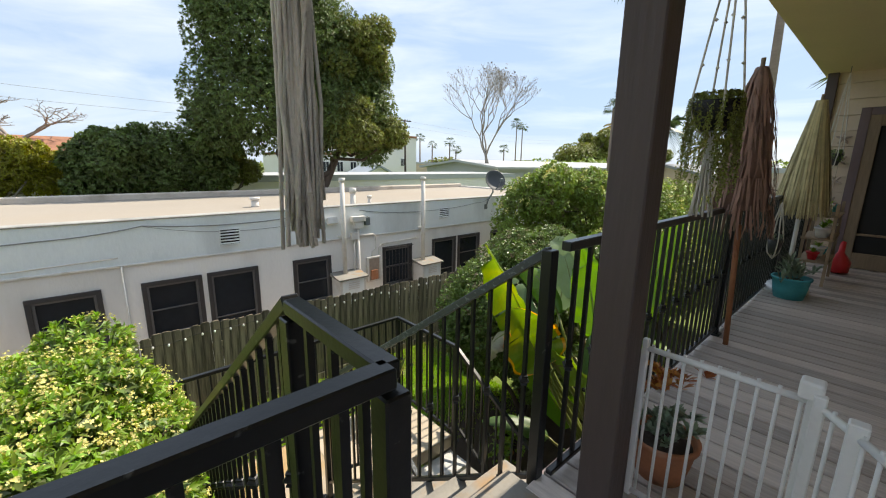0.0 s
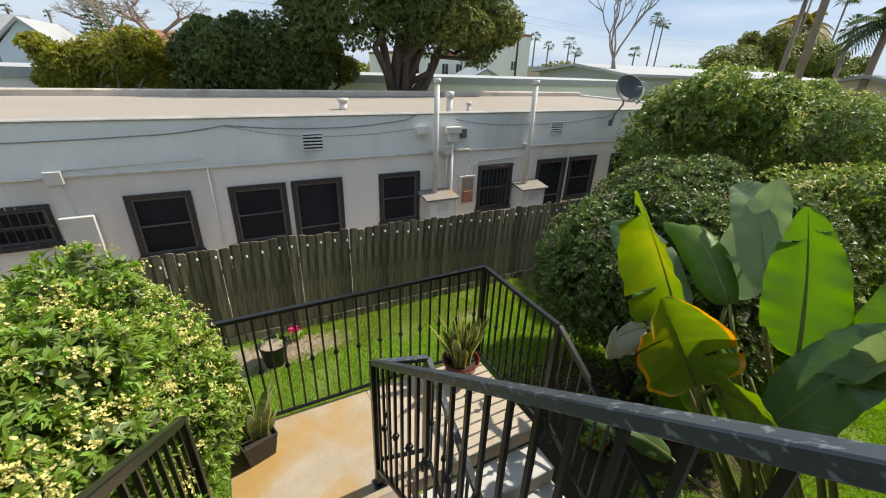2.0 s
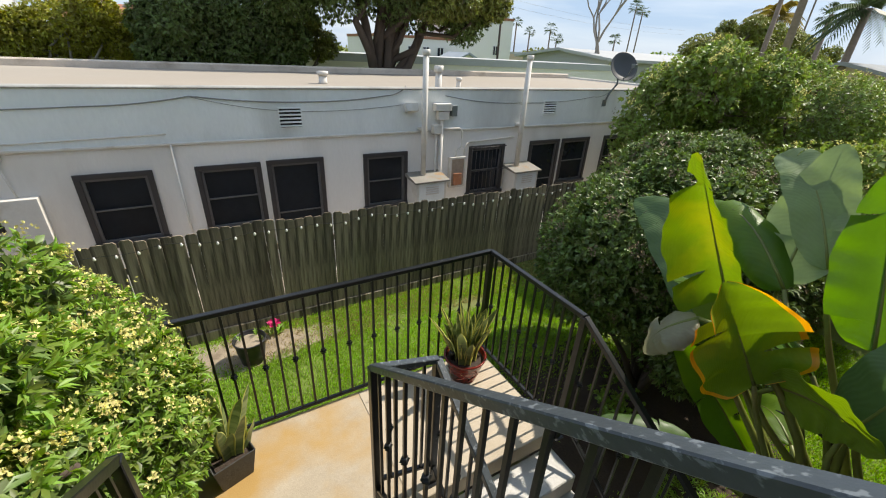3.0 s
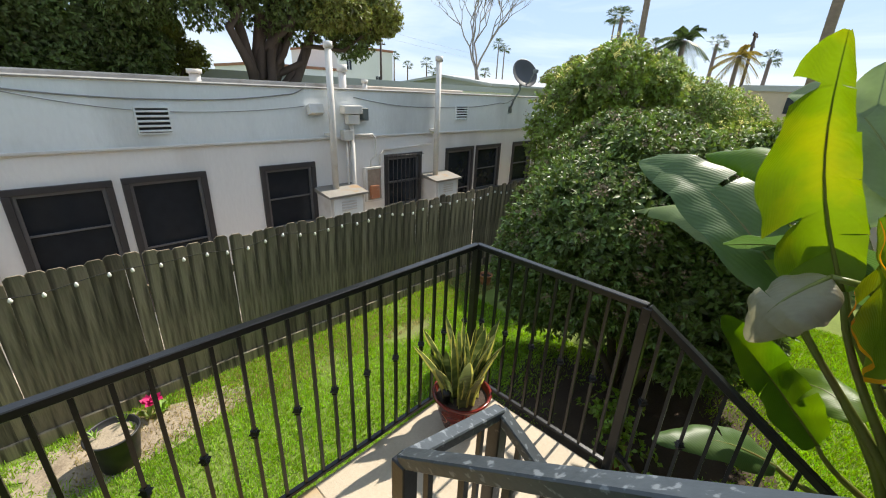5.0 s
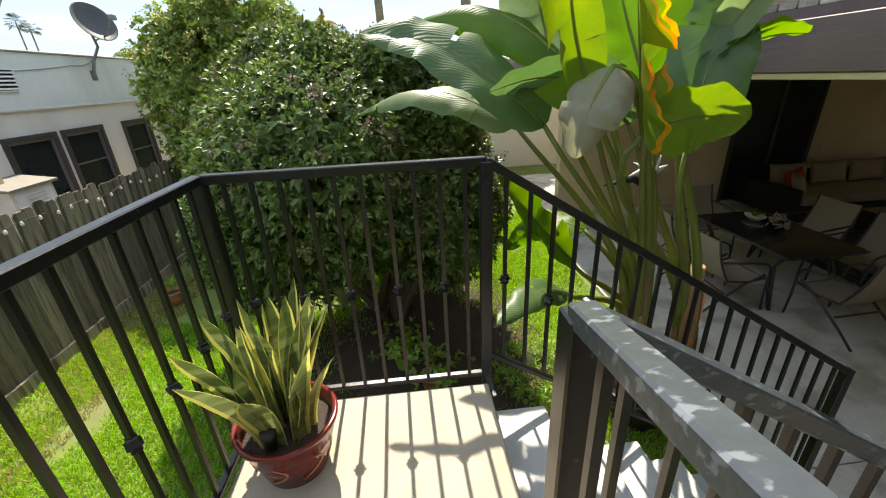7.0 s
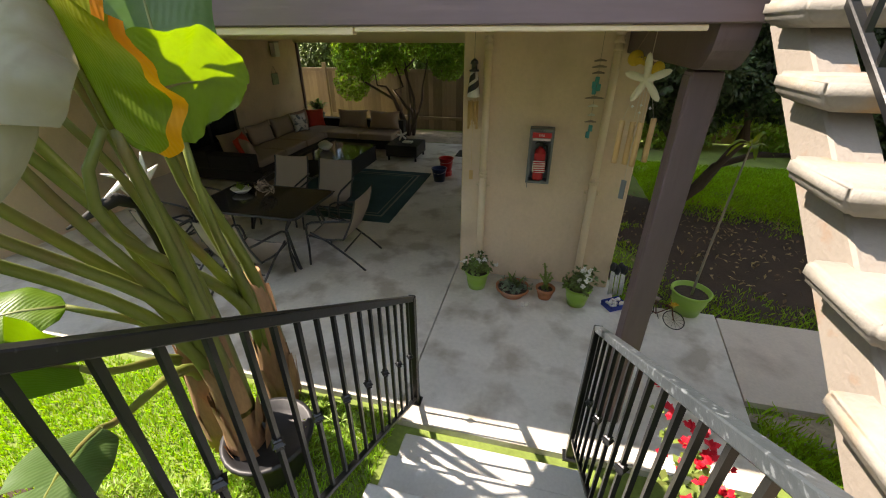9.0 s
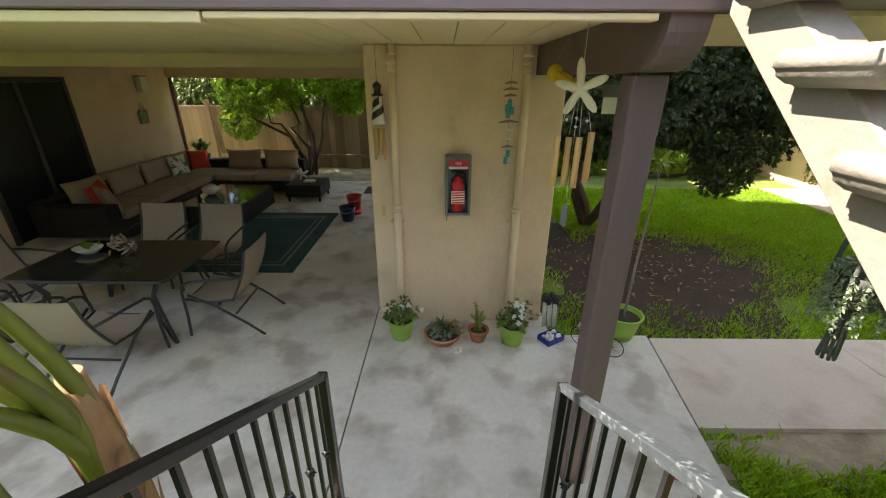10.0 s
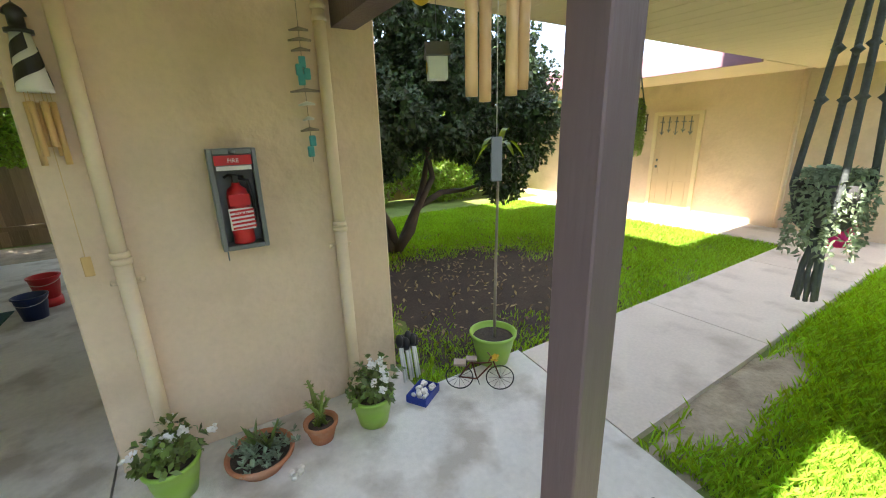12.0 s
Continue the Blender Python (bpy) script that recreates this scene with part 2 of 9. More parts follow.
def add_tube(bm, pts, r, n=6, cap=True, smooth=True):
    """A tube through pts; r is a radius or one radius a point."""
    pts = [Vector(p) for p in pts]
    rr = r if isinstance(r, (list, tuple)) else [r] * len(pts)
    rings, side = [], None
    for i, p in enumerate(pts):
        d = (pts[min(i + 1, len(pts) - 1)] - pts[max(i - 1, 0)])
        d = d.normalized() if d.length > 1e-9 else Vector((0, 0, 1))
        if side is None:
            side = d.orthogonal().normalized()
        else:
            side = side - d * side.dot(d)
            side = side.normalized() if side.length > 1e-6 else d.orthogonal().normalized()
        up = d.cross(side)
        rings.append([bm.verts.new(p + (side * math.cos(a) + up * math.sin(a)) * rr[i]) for a in (2 * math.pi * k / n for k in range(n))])
    for a, b in zip(rings, rings[1:]):
        for k in range(n):
            f = bm.faces.new((a[k], a[(k + 1) % n], b[(k + 1) % n], b[k]))
            f.smooth = smooth
    if cap:
        bm.faces.new(rings[0][::-1])
        bm.faces.new(rings[-1])


def add_lathe(bm, prof, n=20, at=(0, 0, 0), smooth=True):
    """A turned shape: prof is a list of (radius, height)."""
    rings = []
    for r, z in prof:
        if r < 1e-5:
            rings.append([bm.verts.new((at[0], at[1], at[2] + z))])
        else:
            rings.append([bm.verts.new((at[0] + r * math.cos(2 * math.pi * k / n), at[1] + r * math.sin(2 * math.pi * k / n), at[2] + z)) for k in range(n)])
    for a, b in zip(rings, rings[1:]):
        for k in range(n):
            k2 = (k + 1) % n
            if len(a) == 1 and len(b) == 1:
                continue
            if len(a) == 1:
                f = bm.faces.new((a[0], b[k2], b[k]))
            elif len(b) == 1:
                f = bm.faces.new((a[k], a[k2], b[0]))
            else:
                f = bm.faces.new((a[k], a[k2], b[k2], b[k]))
            f.smooth = smooth


def add_prism(bm, poly, axis, lo, hi):
    """A flat outline of (u, v) pushed out along an axis from lo to hi."""
    def at(u, v, w):
        return {"x": (w, u, v), "y": (u, w, v), "z": (u, v, w)}[axis]
    a = [bm.verts.new(at(u, v, lo)) for u, v in poly]
    b = [bm.verts.new(at(u, v, hi)) for u, v in poly]
    bm.faces.new(a[::-1])
    bm.faces.new(b)
    for k in range(len(poly)):
        k2 = (k + 1) % len(poly)
        bm.faces.new((a[k], a[k2], b[k2], b[k]))


def mesh_of(name, bm, material):
    bmesh.ops.recalc_face_normals(bm, faces=bm.faces)
    me = bpy.data.meshes.new(name)
    bm.to_mesh(me)
    bm.free()
    me.materials.append(material)
    return me


def part(name, bm, material, parent=None, label=""):
    """Links a bmesh as one mesh object, under a thing where one is given."""
    ob = new(name, mesh_of(name, bm, material))
    if parent is not None:
        ob.parent = parent
    if label:
        ob["label"] = label
    return ob


def thing(name, label, category, at=(0, 0, 0), group="", turn=0.0, kind=""):
    ob = new(name)
    ob.matrix_world = pose(*at, 0, 0, turn)
    ob.empty_display_size = 0.1
    return tagged(ob, label, category, group, kind)


def whole(name, bm, material, label, category, kind="", group=""):
    return tagged(part(name, bm, material), label, category, group, kind)


def soup(name, verts, faces, material, parent=None, smooth=False):
    """One mesh from numpy arrays: verts (n, 3), faces (m, k)."""
    verts, faces = np.asarray(verts, np.float32), np.asarray(faces, np.int32)
    me = bpy.data.meshes.new(name)
    me.vertices.add(len(verts))
    me.vertices.foreach_set("co", verts.ravel())
    k = faces.shape[1]
    me.loops.add(faces.size)
    me.loops.foreach_set("vertex_index", faces.ravel())
    me.polygons.add(len(faces))
    me.polygons.foreach_set("loop_start", np.arange(0, faces.size, k, dtype=np.int32))
    me.update(calc_edges=True)
    if smooth:
        me.polygons.foreach_set("use_smooth", np.ones(len(faces), bool))
    me.materials.append(material)
    ob = new(name, me)
    if parent is not None:
        ob.parent = parent
    return ob


RNG = np.random.default_rng(7)


def unit(a):
    return a / np.maximum(np.linalg.norm(a, axis=-1, keepdims=True), 1e-9)


def leaf_fans(base, axis, per, length, width, spread, rng=RNG, droop=0.15, bend=0.25):
    """Rosettes of leaves: at every base point, per leaves around its axis. Returns verts and quads, each leaf folded on its midrib."""
    n = len(base)
    base, axis = np.repeat(base, per, 0), unit(np.repeat(axis, per, 0))
    rand = unit(rng.normal(size=(n * per, 3)))
    side = unit(rand - axis * (rand * axis).sum(1, keepdims=True))
    s = spread * rng.uniform(0.35, 1.1, (n * per, 1))
    d = unit(axis * np.cos(s) + side * np.sin(s))
    ln = length * rng.uniform(0.65, 1.2, (n * per, 1))
    w = unit(np.cross(d, axis + 0.01)) * width * rng.uniform(0.75, 1.2, (n * per, 1)) * 0.5
    up = np.cross(w, d)
    up = unit(up) * ln * bend * 0.3
    mid = base + d * ln * 0.55 + up
    tip = base + d * ln - np.array([[0, 0, 1.0]]) * ln * droop
    v = np.stack([base, mid + w, tip, mid - w, mid - up * 0.6], 1).reshape(-1, 3)
    i = np.arange(n * per)[:, None] * 5
    f = np.concatenate([i + np.array([[0, 1, 2, 4]]), i + np.array([[0, 4, 2, 3]])], 0)
    return v, f


def lumpy(n, lumps, rng=RNG, shell=0.35, floor=None):
    """Points and outward axes on the outside of a union of ellipsoids (centre, radii), keeping clear of the inside."""
    cs = np.array([c for c, r in lumps], float)
    rs = np.array([r for c, r in lumps], float)
    area = (rs[:, 0] * rs[:, 1] + rs[:, 1] * rs[:, 2] + rs[:, 0] * rs[:, 2])
    pick = rng.choice(len(lumps), n * 2, p=area / area.sum())
    d = unit(rng.normal(size=(n * 2, 3)))
    k = 1 - shell * rng.random((n * 2, 1)) ** 1.6
    p = cs[pick] + d * rs[pick] * k
    ax = unit(d / rs[pick] * rs[pick].mean(1, keepdims=True))
    keep = np.ones(n * 2, bool)
    for c, r in zip(cs, rs):
        keep &= (((p - c) / r) ** 2).sum(1) > 0.42
    if floor is not None:
        keep &= p[:, 2] > floor
    return p[keep][:n], ax[keep][:n]


def limbs(bm, start, ends, r0, rng=RNG, wob=0.12, n=6):
    """Bent, tapering branches from start to each end."""
    s = Vector(start)
    for e in ends:
        e = Vector(e)
        ln = (e - s).length
        pts, rr = [], []
        for k in range(6):
            t = k / 5
            j = Vector(rng.normal(size=3)) * wob * ln * 0.35 * math.sin(math.pi * t)
            pts.append(s.lerp(e, t) + j + Vector((0, 0, 0.10 * ln * math.sin(math.pi * t))))
            rr.append(r0 * (1 - 0.8 * t))
        add_tube(bm, pts, rr, n)


# ---- ground and paving ----
GZ = -0.06
LAND, DECK = 1.26, 3.07

bm = bm_new()
bmesh.ops.create_grid(bm, x_segments=2, y_segments=2, size=1500.0, matrix=Matrix.Translation((0, 0, GZ)))
ground = whole("ground", bm, M_LAWN, "green lawn and bare earth reaching the horizon", "ground", "structure")

bm = bm_new()
add_box(bm, (3.10, -7.5, -0.12), (12.5, 0.98, 0.0))
patio_b = whole("pavement", bm, M_CONC, "grey stained concrete patio slab under the deck", "patio", "structure")
bm = bm_new()
add_prism(bm, [(0.25, -0.88), (1.25, -0.88), (1.25, -7.5), (3.088, -7.5), (3.088, 1.12), (0.52, 1.12)], "z", -0.12, 0.0)
patio_a = whole("pavement", bm, M_CONC, "grey stained concrete slab at the foot of the stairs", "patio", "structure")
bm = bm_new()
add_prism(bm, [(-1.6, -0.84), (0.238, -0.84), (0.393, 0.30), (-1.6, 0.30)], 'z', -0.12, -0.004)
whole('pavement', bm, M_WALK, 'beige concrete walkway slab beside the patio', 'walkway', 'structure')
for a, b in ((-4.1, -1.612), (-6.6, -4.112)):
    bm = bm_new()
    add_box(bm, (a, -0.84, -0.12), (b, 0.30, -0.004), bevel=0.006)
    whole("pavement", bm, M_WALK, "beige concrete walkway slab across the courtyard lawn", "walkway", "structure")
bm = bm_new()
add_box(bm, (-6.6, -7.0, -0.12), (-5.4, -0.85, -0.006), bevel=0.006)
whole("pavement", bm, M_WALK, "pale concrete apron along the courtyard wall", "walkway", "structure")
bm = bm_new()
add_box(bm, (-14, 7.62, -0.2), (22, 9.2, -0.03))
whole("pavement", bm, M_WALK, "concrete alley between the fence and the neighbour's wall", "walkway", "structure")


def patch(name, cx, cy, rx, ry, z, material, label, category, seed, n=36):
    """A flat irregular patch of soil on the ground."""
    r = random.Random(seed)
    bm = bm_new()
    c = bm.verts.new((cx, cy, z + 0.01))
    ring = []
    for k in range(n):
        a = 2 * math.pi * k / n
        w = 1 + 0.16 * math.sin(3 * a + seed) + 0.10 * math.sin(7 * a + 2 * seed) + r.uniform(-0.08, 0.08)
        ring.append(bm.verts.new((cx + rx * w * math.cos(a), cy + ry * w * math.sin(a), z - 0.004)))
    for k in range(n):
        bm.faces.new((c, ring[k], ring[(k + 1) % n]))
    return whole(name, bm, material, label, category, "structure")


patch("ground", 4.75, 3.40, 2.15, 1.45, GZ + 0.012, M_SOIL, "dark bare soil bed under the shrub", "soil bed", 3)
patch("ground", 0.60, -1.45, 0.62, 0.50, GZ + 0.020, M_SOIL, "dark soil beside the stucco wall", "soil bed", 9)
patch("ground", -0.75, -2.75, 2.3, 1.85, GZ + 0.012, M_SOIL, "dark leaf-strewn soil under the courtyard tree", "soil bed", 4)
patch("ground", -0.75, 0.50, 1.25, 0.24, GZ + 0.016, M_MUD, "pale dried mud beside the walkway", "mud", 5)
patch("ground", 5.5, -8.3, 4.5, 0.75, GZ + 0.016, M_MUD, "sunlit leaf litter strip behind the patio", "soil bed", 6)
patch("ground", 0.95, 6.95, 1.1, 0.42, GZ + 0.014, M_MUD, "bare soil patch along the fence", "soil bed", 8)


# ---- stairs ----
def stair_tread(x0, x1, y_front, y_back, z, material, tapered):
    """One cast concrete tread; the open ones have a sloped underside at their ends."""
    bm = bm_new()
    if tapered:
        d = 0.034
        top = [(x0, y_front), (x1, y_front), (x1, y_back), (x0, y_back)]
        v = [bm.verts.new((x, y, z)) for x, y in top]
        m1 = [bm.verts.new((x, y, z - 0.054)) for x, y in top]
        i = 0.045
        low = [(x0 + i, y_front - 0.02), (x1 - i, y_front - 0.02), (x1 - i, y_back + 0.02), (x0 + i, y_back + 0.02)]
        b = [bm.verts.new((x, y, z - 0.054 - d)) for x, y in low]
        bm.faces.new(v)
        bm.faces.new(b[::-1])
        for p, q in ((v, m1), (m1, b)):
            for k in range(4):
                bm.faces.new((p[k], p[(k + 1) % 4], q[(k + 1) % 4], q[k]))
        bmesh.ops.bevel(bm, geom=bm.edges[:], offset=0.013, segments=3, affect="EDGES")
        for f in bm.faces:
            f.smooth = True
    else:
        add_box(bm, (x0, y_back, 0.0 if z < 0.25 else z - 0.19), (x1, y_front, z), bevel=0.010)
    return bm


UX0, UX1 = 0.34, 1.52          # upper flight
LX0, LX1 = 1.72, 2.93          # lower flight
UR, UT, UN = 0.209, 0.254, 9
LR, LT, LN = 0.18, 0.290, 7
stairs_upper = thing("staircase", "open upper stair flight of cream concrete treads on a sloped beam", "stairs")
for k in range(1, UN):
    z = LAND + UR * k
    yf = 2.975 - UT * (k - 1)
    part("tread", stair_tread(UX0, UX1, yf, yf - UT - 0.030, z, M_TREAD, True), M_TREAD, stairs_upper)
bm = bm_new()
slope = UR / UT
for xa, xb in ((1.31, 1.435), (0.46, 0.58)):
    yA, yB = 3.09, 1.06
    zA, zB = LAND + UR * (1 + (2.975 - yA) / UT), LAND + UR * (1 + (2.975 - yB) / UT)
    pts = [(yA, zA - 0.19), (yB, zB - 0.19), (yB, zB - 0.41), (yA, zA - 0.41)]
    add_prism(bm, pts, "x", xa, xb)
bmesh.ops.bevel(bm, geom=bm.edges[:], offset=0.008, segments=1, affect="EDGES")
part("stringer", bm, M_STRINGER, stairs_upper, "flaking cream stair beam")

stairs_lower = thing("staircase", "lower flight of pale grey concrete steps", "stairs")
for k in range(1, LN):
    z = LAND - LR * k
    yf = 3.10 - LT * k
    part("tread", stair_tread(LX0, LX1, yf + LT, yf - 0.02, z, M_TREAD2, False), M_TREAD2, stairs_lower)
bm = bm_new()
add_prism(bm, [(3.1, LAND - 0.24), (3.1, LAND - 0.5), (1.6, 0), (1.36, 0)], "x", LX0 + 0.03, LX1 - 0.03)
part("stringer", bm, M_STRINGER, stairs_lower)

landing = thing("landing", "concrete stair landing with ochre rust stains", "landing", kind="structure")
bm = bm_new()
add_box(bm, (0.36, 2.96, LAND - 0.16), (1.622, 4.24, LAND), bevel=0.003)
part("slab", bm, M_LAND, landing)
bm = bm_new()
add_box(bm, (1.624, 3.10, LAND - 0.16), (2.945, 4.24, LAND), bevel=0.006)
part("slab", bm, M_LAND2, landing)
bm = bm_new()
for x, y in ((0.5, 3.3), (0.5, 4.1), (2.8, 3.3), (2.8, 4.1)):
    add_box(bm, (x - 0.07, y - 0.07, GZ - 0.1), (x + 0.07, y + 0.07, LAND - 0.161))
part("support", bm, M_STRINGER, landing)


# ---- iron railings ----
def bar(bm, a, b, s, s2=None):
    """A square bar of section s from a to b, upright section kept vertical."""
    a, b = Vector(a), Vector(b)
    d = (b - a)
    ln = d.length
    d.normalize()
    if abs(d.z) > 0.98:
        m = Matrix.Translation(a)
        add_box(bm, (-s / 2, -s / 2, 0), (s / 2, s / 2, ln), m, 0.002)
        return
    side = d.cross(Vector((0, 0, 1))).normalized()
    up = side.cross(d)
    m = Matrix((side, d, up)).transposed().to_4x4()
    m.translation = a
    h = s2 or s
    add_box(bm, (-s / 2, 0, -h / 2), (s / 2, ln, h / 2), m, 0.004)


def knuckle():
    bm = bm_new()
    add_lathe(bm, [(0.012, -0.026), (0.021, -0.022), (0.017, -0.012), (0.030, 0.0), (0.017, 0.012), (0.021, 0.022), (0.012, 0.026)], 4, smooth=False)
    return bm


KN = mesh_of("knuckle", knuckle(), M_IRON)


def railing(label, runs, posts, gap=0.105, first=0.09, every=2, phase=0, iron=M_IRON):
    """runs: (a, b, height of the rail over its foot line, height of the bottom bar); posts: (x, y, z0, z1)."""
    th = thing("railing", label, "railing", group="black iron railings")
    for a, b, h, low in runs:
        a, b = Vector(a), Vector(b)
        bm = bm_new()
        bar(bm, a + Vector((0, 0, h)), b + Vector((0, 0, h)), 0.044, 0.038)
        part("top_rail", bm, iron, th, "black top rail with worn chipped paint")
        bm = bm_new()
        bar(bm, a + Vector((0, 0, low)), b + Vector((0, 0, low)), 0.032, 0.026)
        part("bottom_rail", bm, M_IRON, th)
        flat = Vector((b.x - a.x, b.y - a.y, 0)).length
        n = max(1, int((flat - first) / gap))
        step = (flat - 2 * first) / max(1, n - 1) if n > 1 else 0
        for k in range(n):
            t = (first + k * step) / flat
            p = a.lerp(b, t)
            bm = bm_new()
            add_box(bm, (-0.0085, -0.0085, low), (0.0085, 0.0085, h - 0.015))
            bal = part("baluster", bm, M_IRON, th)
            bal.location = p
            if (k + phase) % every == 0:
                kn = new("knuckle", KN)
                kn.parent = bal
                kn.location = (0, 0, low + (h - low) * 0.48)
    for x, y, z0, z1 in posts:
        bm = bm_new()
        add_box(bm, (x - 0.026, y - 0.026, z0), (x + 0.026, y + 0.026, z1), bevel=0.004)
        add_box(bm, (x - 0.045, y - 0.045, z0), (x + 0.045, y + 0.045, z0 + 0.012))
        part("post", bm, M_IRON, th)
    return th


RX = 2.985
RH = 1.145
railing("black iron landing railing with square knuckled balusters", [((0.40, 4.255, LAND), (RX, 4.255, LAND), RH, 0.035), ((RX, 4.255, LAND), (RX, 3.10, LAND), RH, 0.035)],
        [(RX, 4.255, LAND - 0.1, LAND + RH), (RX, 3.10, LAND - 0.1, LAND + RH), (0.40, 4.255, LAND - 0.1, LAND + RH)])
railing("black iron stair railing sloping down beside the lower steps", [((RX, 3.10, LAND + 0.0), (RX, 0.92, -0.13), RH, 0.17)], [(RX, 0.92, 0.0, 1.03)], every=2)
railing("worn black iron stair railing inside the lower steps", [((1.82, 3.19, LAND + 0.095), (1.80, 1.13, 0.09), 1.055, 0.10), ((1.42, 3.21, LAND + 0.175), (1.82, 3.19, LAND + 0.095), 1.055, 0.10)],
        [(1.80, 1.13, 0.0, 1.155), (1.82, 3.19, LAND, LAND + 1.15)], iron=M_IRONW_SKY)
railing("black iron stair railing sloping down the upper flight", [((1.40, 0.93, DECK), (1.42, 3.21, LAND + 0.18), 1.060, 0.0)],
        [(1.40, 0.93, DECK - 0.1, 4.135), (1.42, 3.21, LAND, 2.50)], iron=M_IRONW_SKY)
railing("black iron stair railing beside the flowering bush", [((0.36, 0.97, DECK), (0.36, 2.98, LAND + 0.36), 1.07, 0.12)],
        [(0.36, 2.98, LAND, 2.70)], every=2)
railing("black iron balcony railing at the head of the stairs", [((-2.4, 0.55, DECK), (0.36, 0.55, DECK), 1.06, 0.08), ((0.36, 0.55, DECK), (0.36, 0.97, DECK), 1.06, 0.08)],
        [(0.36, 0.55, DECK - 0.1, 4.10), (0.36, 0.97, DECK - 0.1, 4.10)])
railing("black iron balcony railing along the deck edge", [((1.40, 0.86, DECK), (8.1, 0.86, DECK), 1.09, 0.06)],
        [(3.9, 0.86, DECK, 4.1), (6.2, 0.86, DECK, 4.1), (8.1, 0.86, DECK, 4.1)])

# ---- own building: deck, fascia, soffit, posts, pillar ----
bm = bm_new()
add_box(bm, (1.36, 0.93, 2.655), (12.5, 1.00, 2.95), bevel=0.006)
fascia = whole("trim", bm, M_FASCIA, "dark brown painted fascia board along the deck edge", "fascia", "structure")
bm = bm_new()
add_box(bm, (-6.0, 0.56, 2.72), (1.30, 0.62, 3.06), bevel=0.006)
whole("trim", bm, M_FASCIA, "dark brown painted fascia board beside the stair head", "fascia", "structure")
bm = bm_new()
add_box(bm, (3.20, 0.93, 2.615), (12.5, 0.985, 2.652), bevel=0.004)
add_box(bm, (1.62, 0.93, 2.628), (3.19, 0.985, 2.652), bevel=0.004)
whole("trim", bm, M_CREAM, "cream roller shade valance under the fascia", "trim", "structure")
bm = bm_new()
for k in range(80):
    x = -6.5 + k * 0.2375
    y0, y1 = (-8.0, 0.92) if x > 1.25 else (-1.2, 0.55)
    add_box(bm, (x + 0.003, y0, 2.70), (x + 0.2345, y1, 2.725))
add_box(bm, (-6.6, -1.2, 2.726), (12.5, 0.50, 2.76))
add_box(bm, (1.3, -8.0, 2.726), (12.5, -1.21, 2.76))
ceiling = whole("ceiling", bm, M_CREAM, "cream grooved board soffit under the deck", "ceiling", "structure")
bm = bm_new()
add_box(bm, (1.3, -8.0, 2.77), (12.5, 0.92, 3.02))
add_box(bm, (-6.6, -1.2, 2.77), (1.295, 0.55, 3.02))
whole("floor", bm, M_BROWN, "deck joists and subfloor", "floor", "structure")

post_low = thing("post", "square brown painted wooden post with a curved beam end", "post", (1.50, 0.70, 0))
bm = bm_new()
add_box(bm, (-0.07, -0.07, 0.0), (0.07, 0.07, 2.46), bevel=0.006)
part("shaft", bm, M_BROWN, post_low)
bm = bm_new()
prof = [(-1.86, 2.47), (0.10, 2.47)] + [(0.10 + 0.17 * math.sin(a), 2.64 - 0.17 * math.cos(a)) for a in (k * math.pi / 2 / 6 for k in range(1, 7))] + [(0.27, 2.696), (-1.86, 2.696)]
add_prism(bm, prof, "x", -0.075, 0.075)
part("beam", bm, M_BROWN, post_low)
for a, b in ((-0.076, -0.0705), (0.0705, 0.076)):
    bm = bm_new()
    add_box(bm, (a, -0.06, 2.22), (b, 0.06, 2.44))
    part("bracket", bm, M_BROWN, post_low)
bm = bm_new()
# upper post: its shade is in the darker colour
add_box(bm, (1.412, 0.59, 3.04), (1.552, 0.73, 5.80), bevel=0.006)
whole("post", bm, M_SHADEPOST, "square brown wooden roof post on the deck, darkened as in shade", "post")

pillar = thing("wall_pillar", "tan stucco storage wall block", "wall", kind="structure")
bm = bm_new()
add_box(bm, (1.30, -3.2, 0.0), (3.045, -1.15, 2.70), bevel=0.012)
part("wall", bm, M_STUCCO, pillar)
bm = bm_new()
add_box(bm, (9.0, -7.9, 0), (9.2, 0.4, 2.70))
whole("wall_patio", bm, M_STUCCO, "tan stucco wall at the end of the covered patio", "wall", "structure")
bm = bm_new()
add_box(bm, (3.3, -7.92, 2.42), (9.0, -7.72, 2.70))
add_box(bm, (3.0, -2.9, 2.55), (9.0, -2.7, 2.70))
whole("trim", bm, M_CREAM, "cream dropped beam along the patio soffit", "beam", "structure")
# second storey closing walls
bm = bm_new()
add_box(bm, (1.3, -1.55, 3.03), (12.5, -1.35, 5.79))
add_box(bm, (1.3, -8.0, 3.03), (1.5, -1.56, 5.98))
add_box(bm, (1.51, -8.0, 3.03), (12.5, -7.8, 5.98))
add_box(bm, (12.3, -7.79, 3.03), (12.5, -1.56, 5.98))
whole("wall_north", bm, M_STUCCO, "cream wall behind the upper deck", "wall", "structure")
bm = bm_new()
add_box(bm, (-6.6, -1.6, 5.80), (12.5, 0.965, 5.98))
whole("ceiling", bm, M_CREAM, "cream roof soffit over the upper deck", "ceiling", "structure")
bm = bm_new()
add_box(bm, (0.9, -8.3, 5.985), (12.9, 1.00, 6.15))
add_box(bm, (-6.7, -1.7, 5.985), (0.895, 1.00, 6.15))
whole("roof", bm, M_BROWN, "flat roof over the apartments", "roof", "structure")
court = thing("house", "tan stucco courtyard building with a sun-tinted brown fascia", "house")
bm = bm_new()
add_box(bm, (-6.8, -9.0, GZ), (-6.6, 3.5, 2.95))
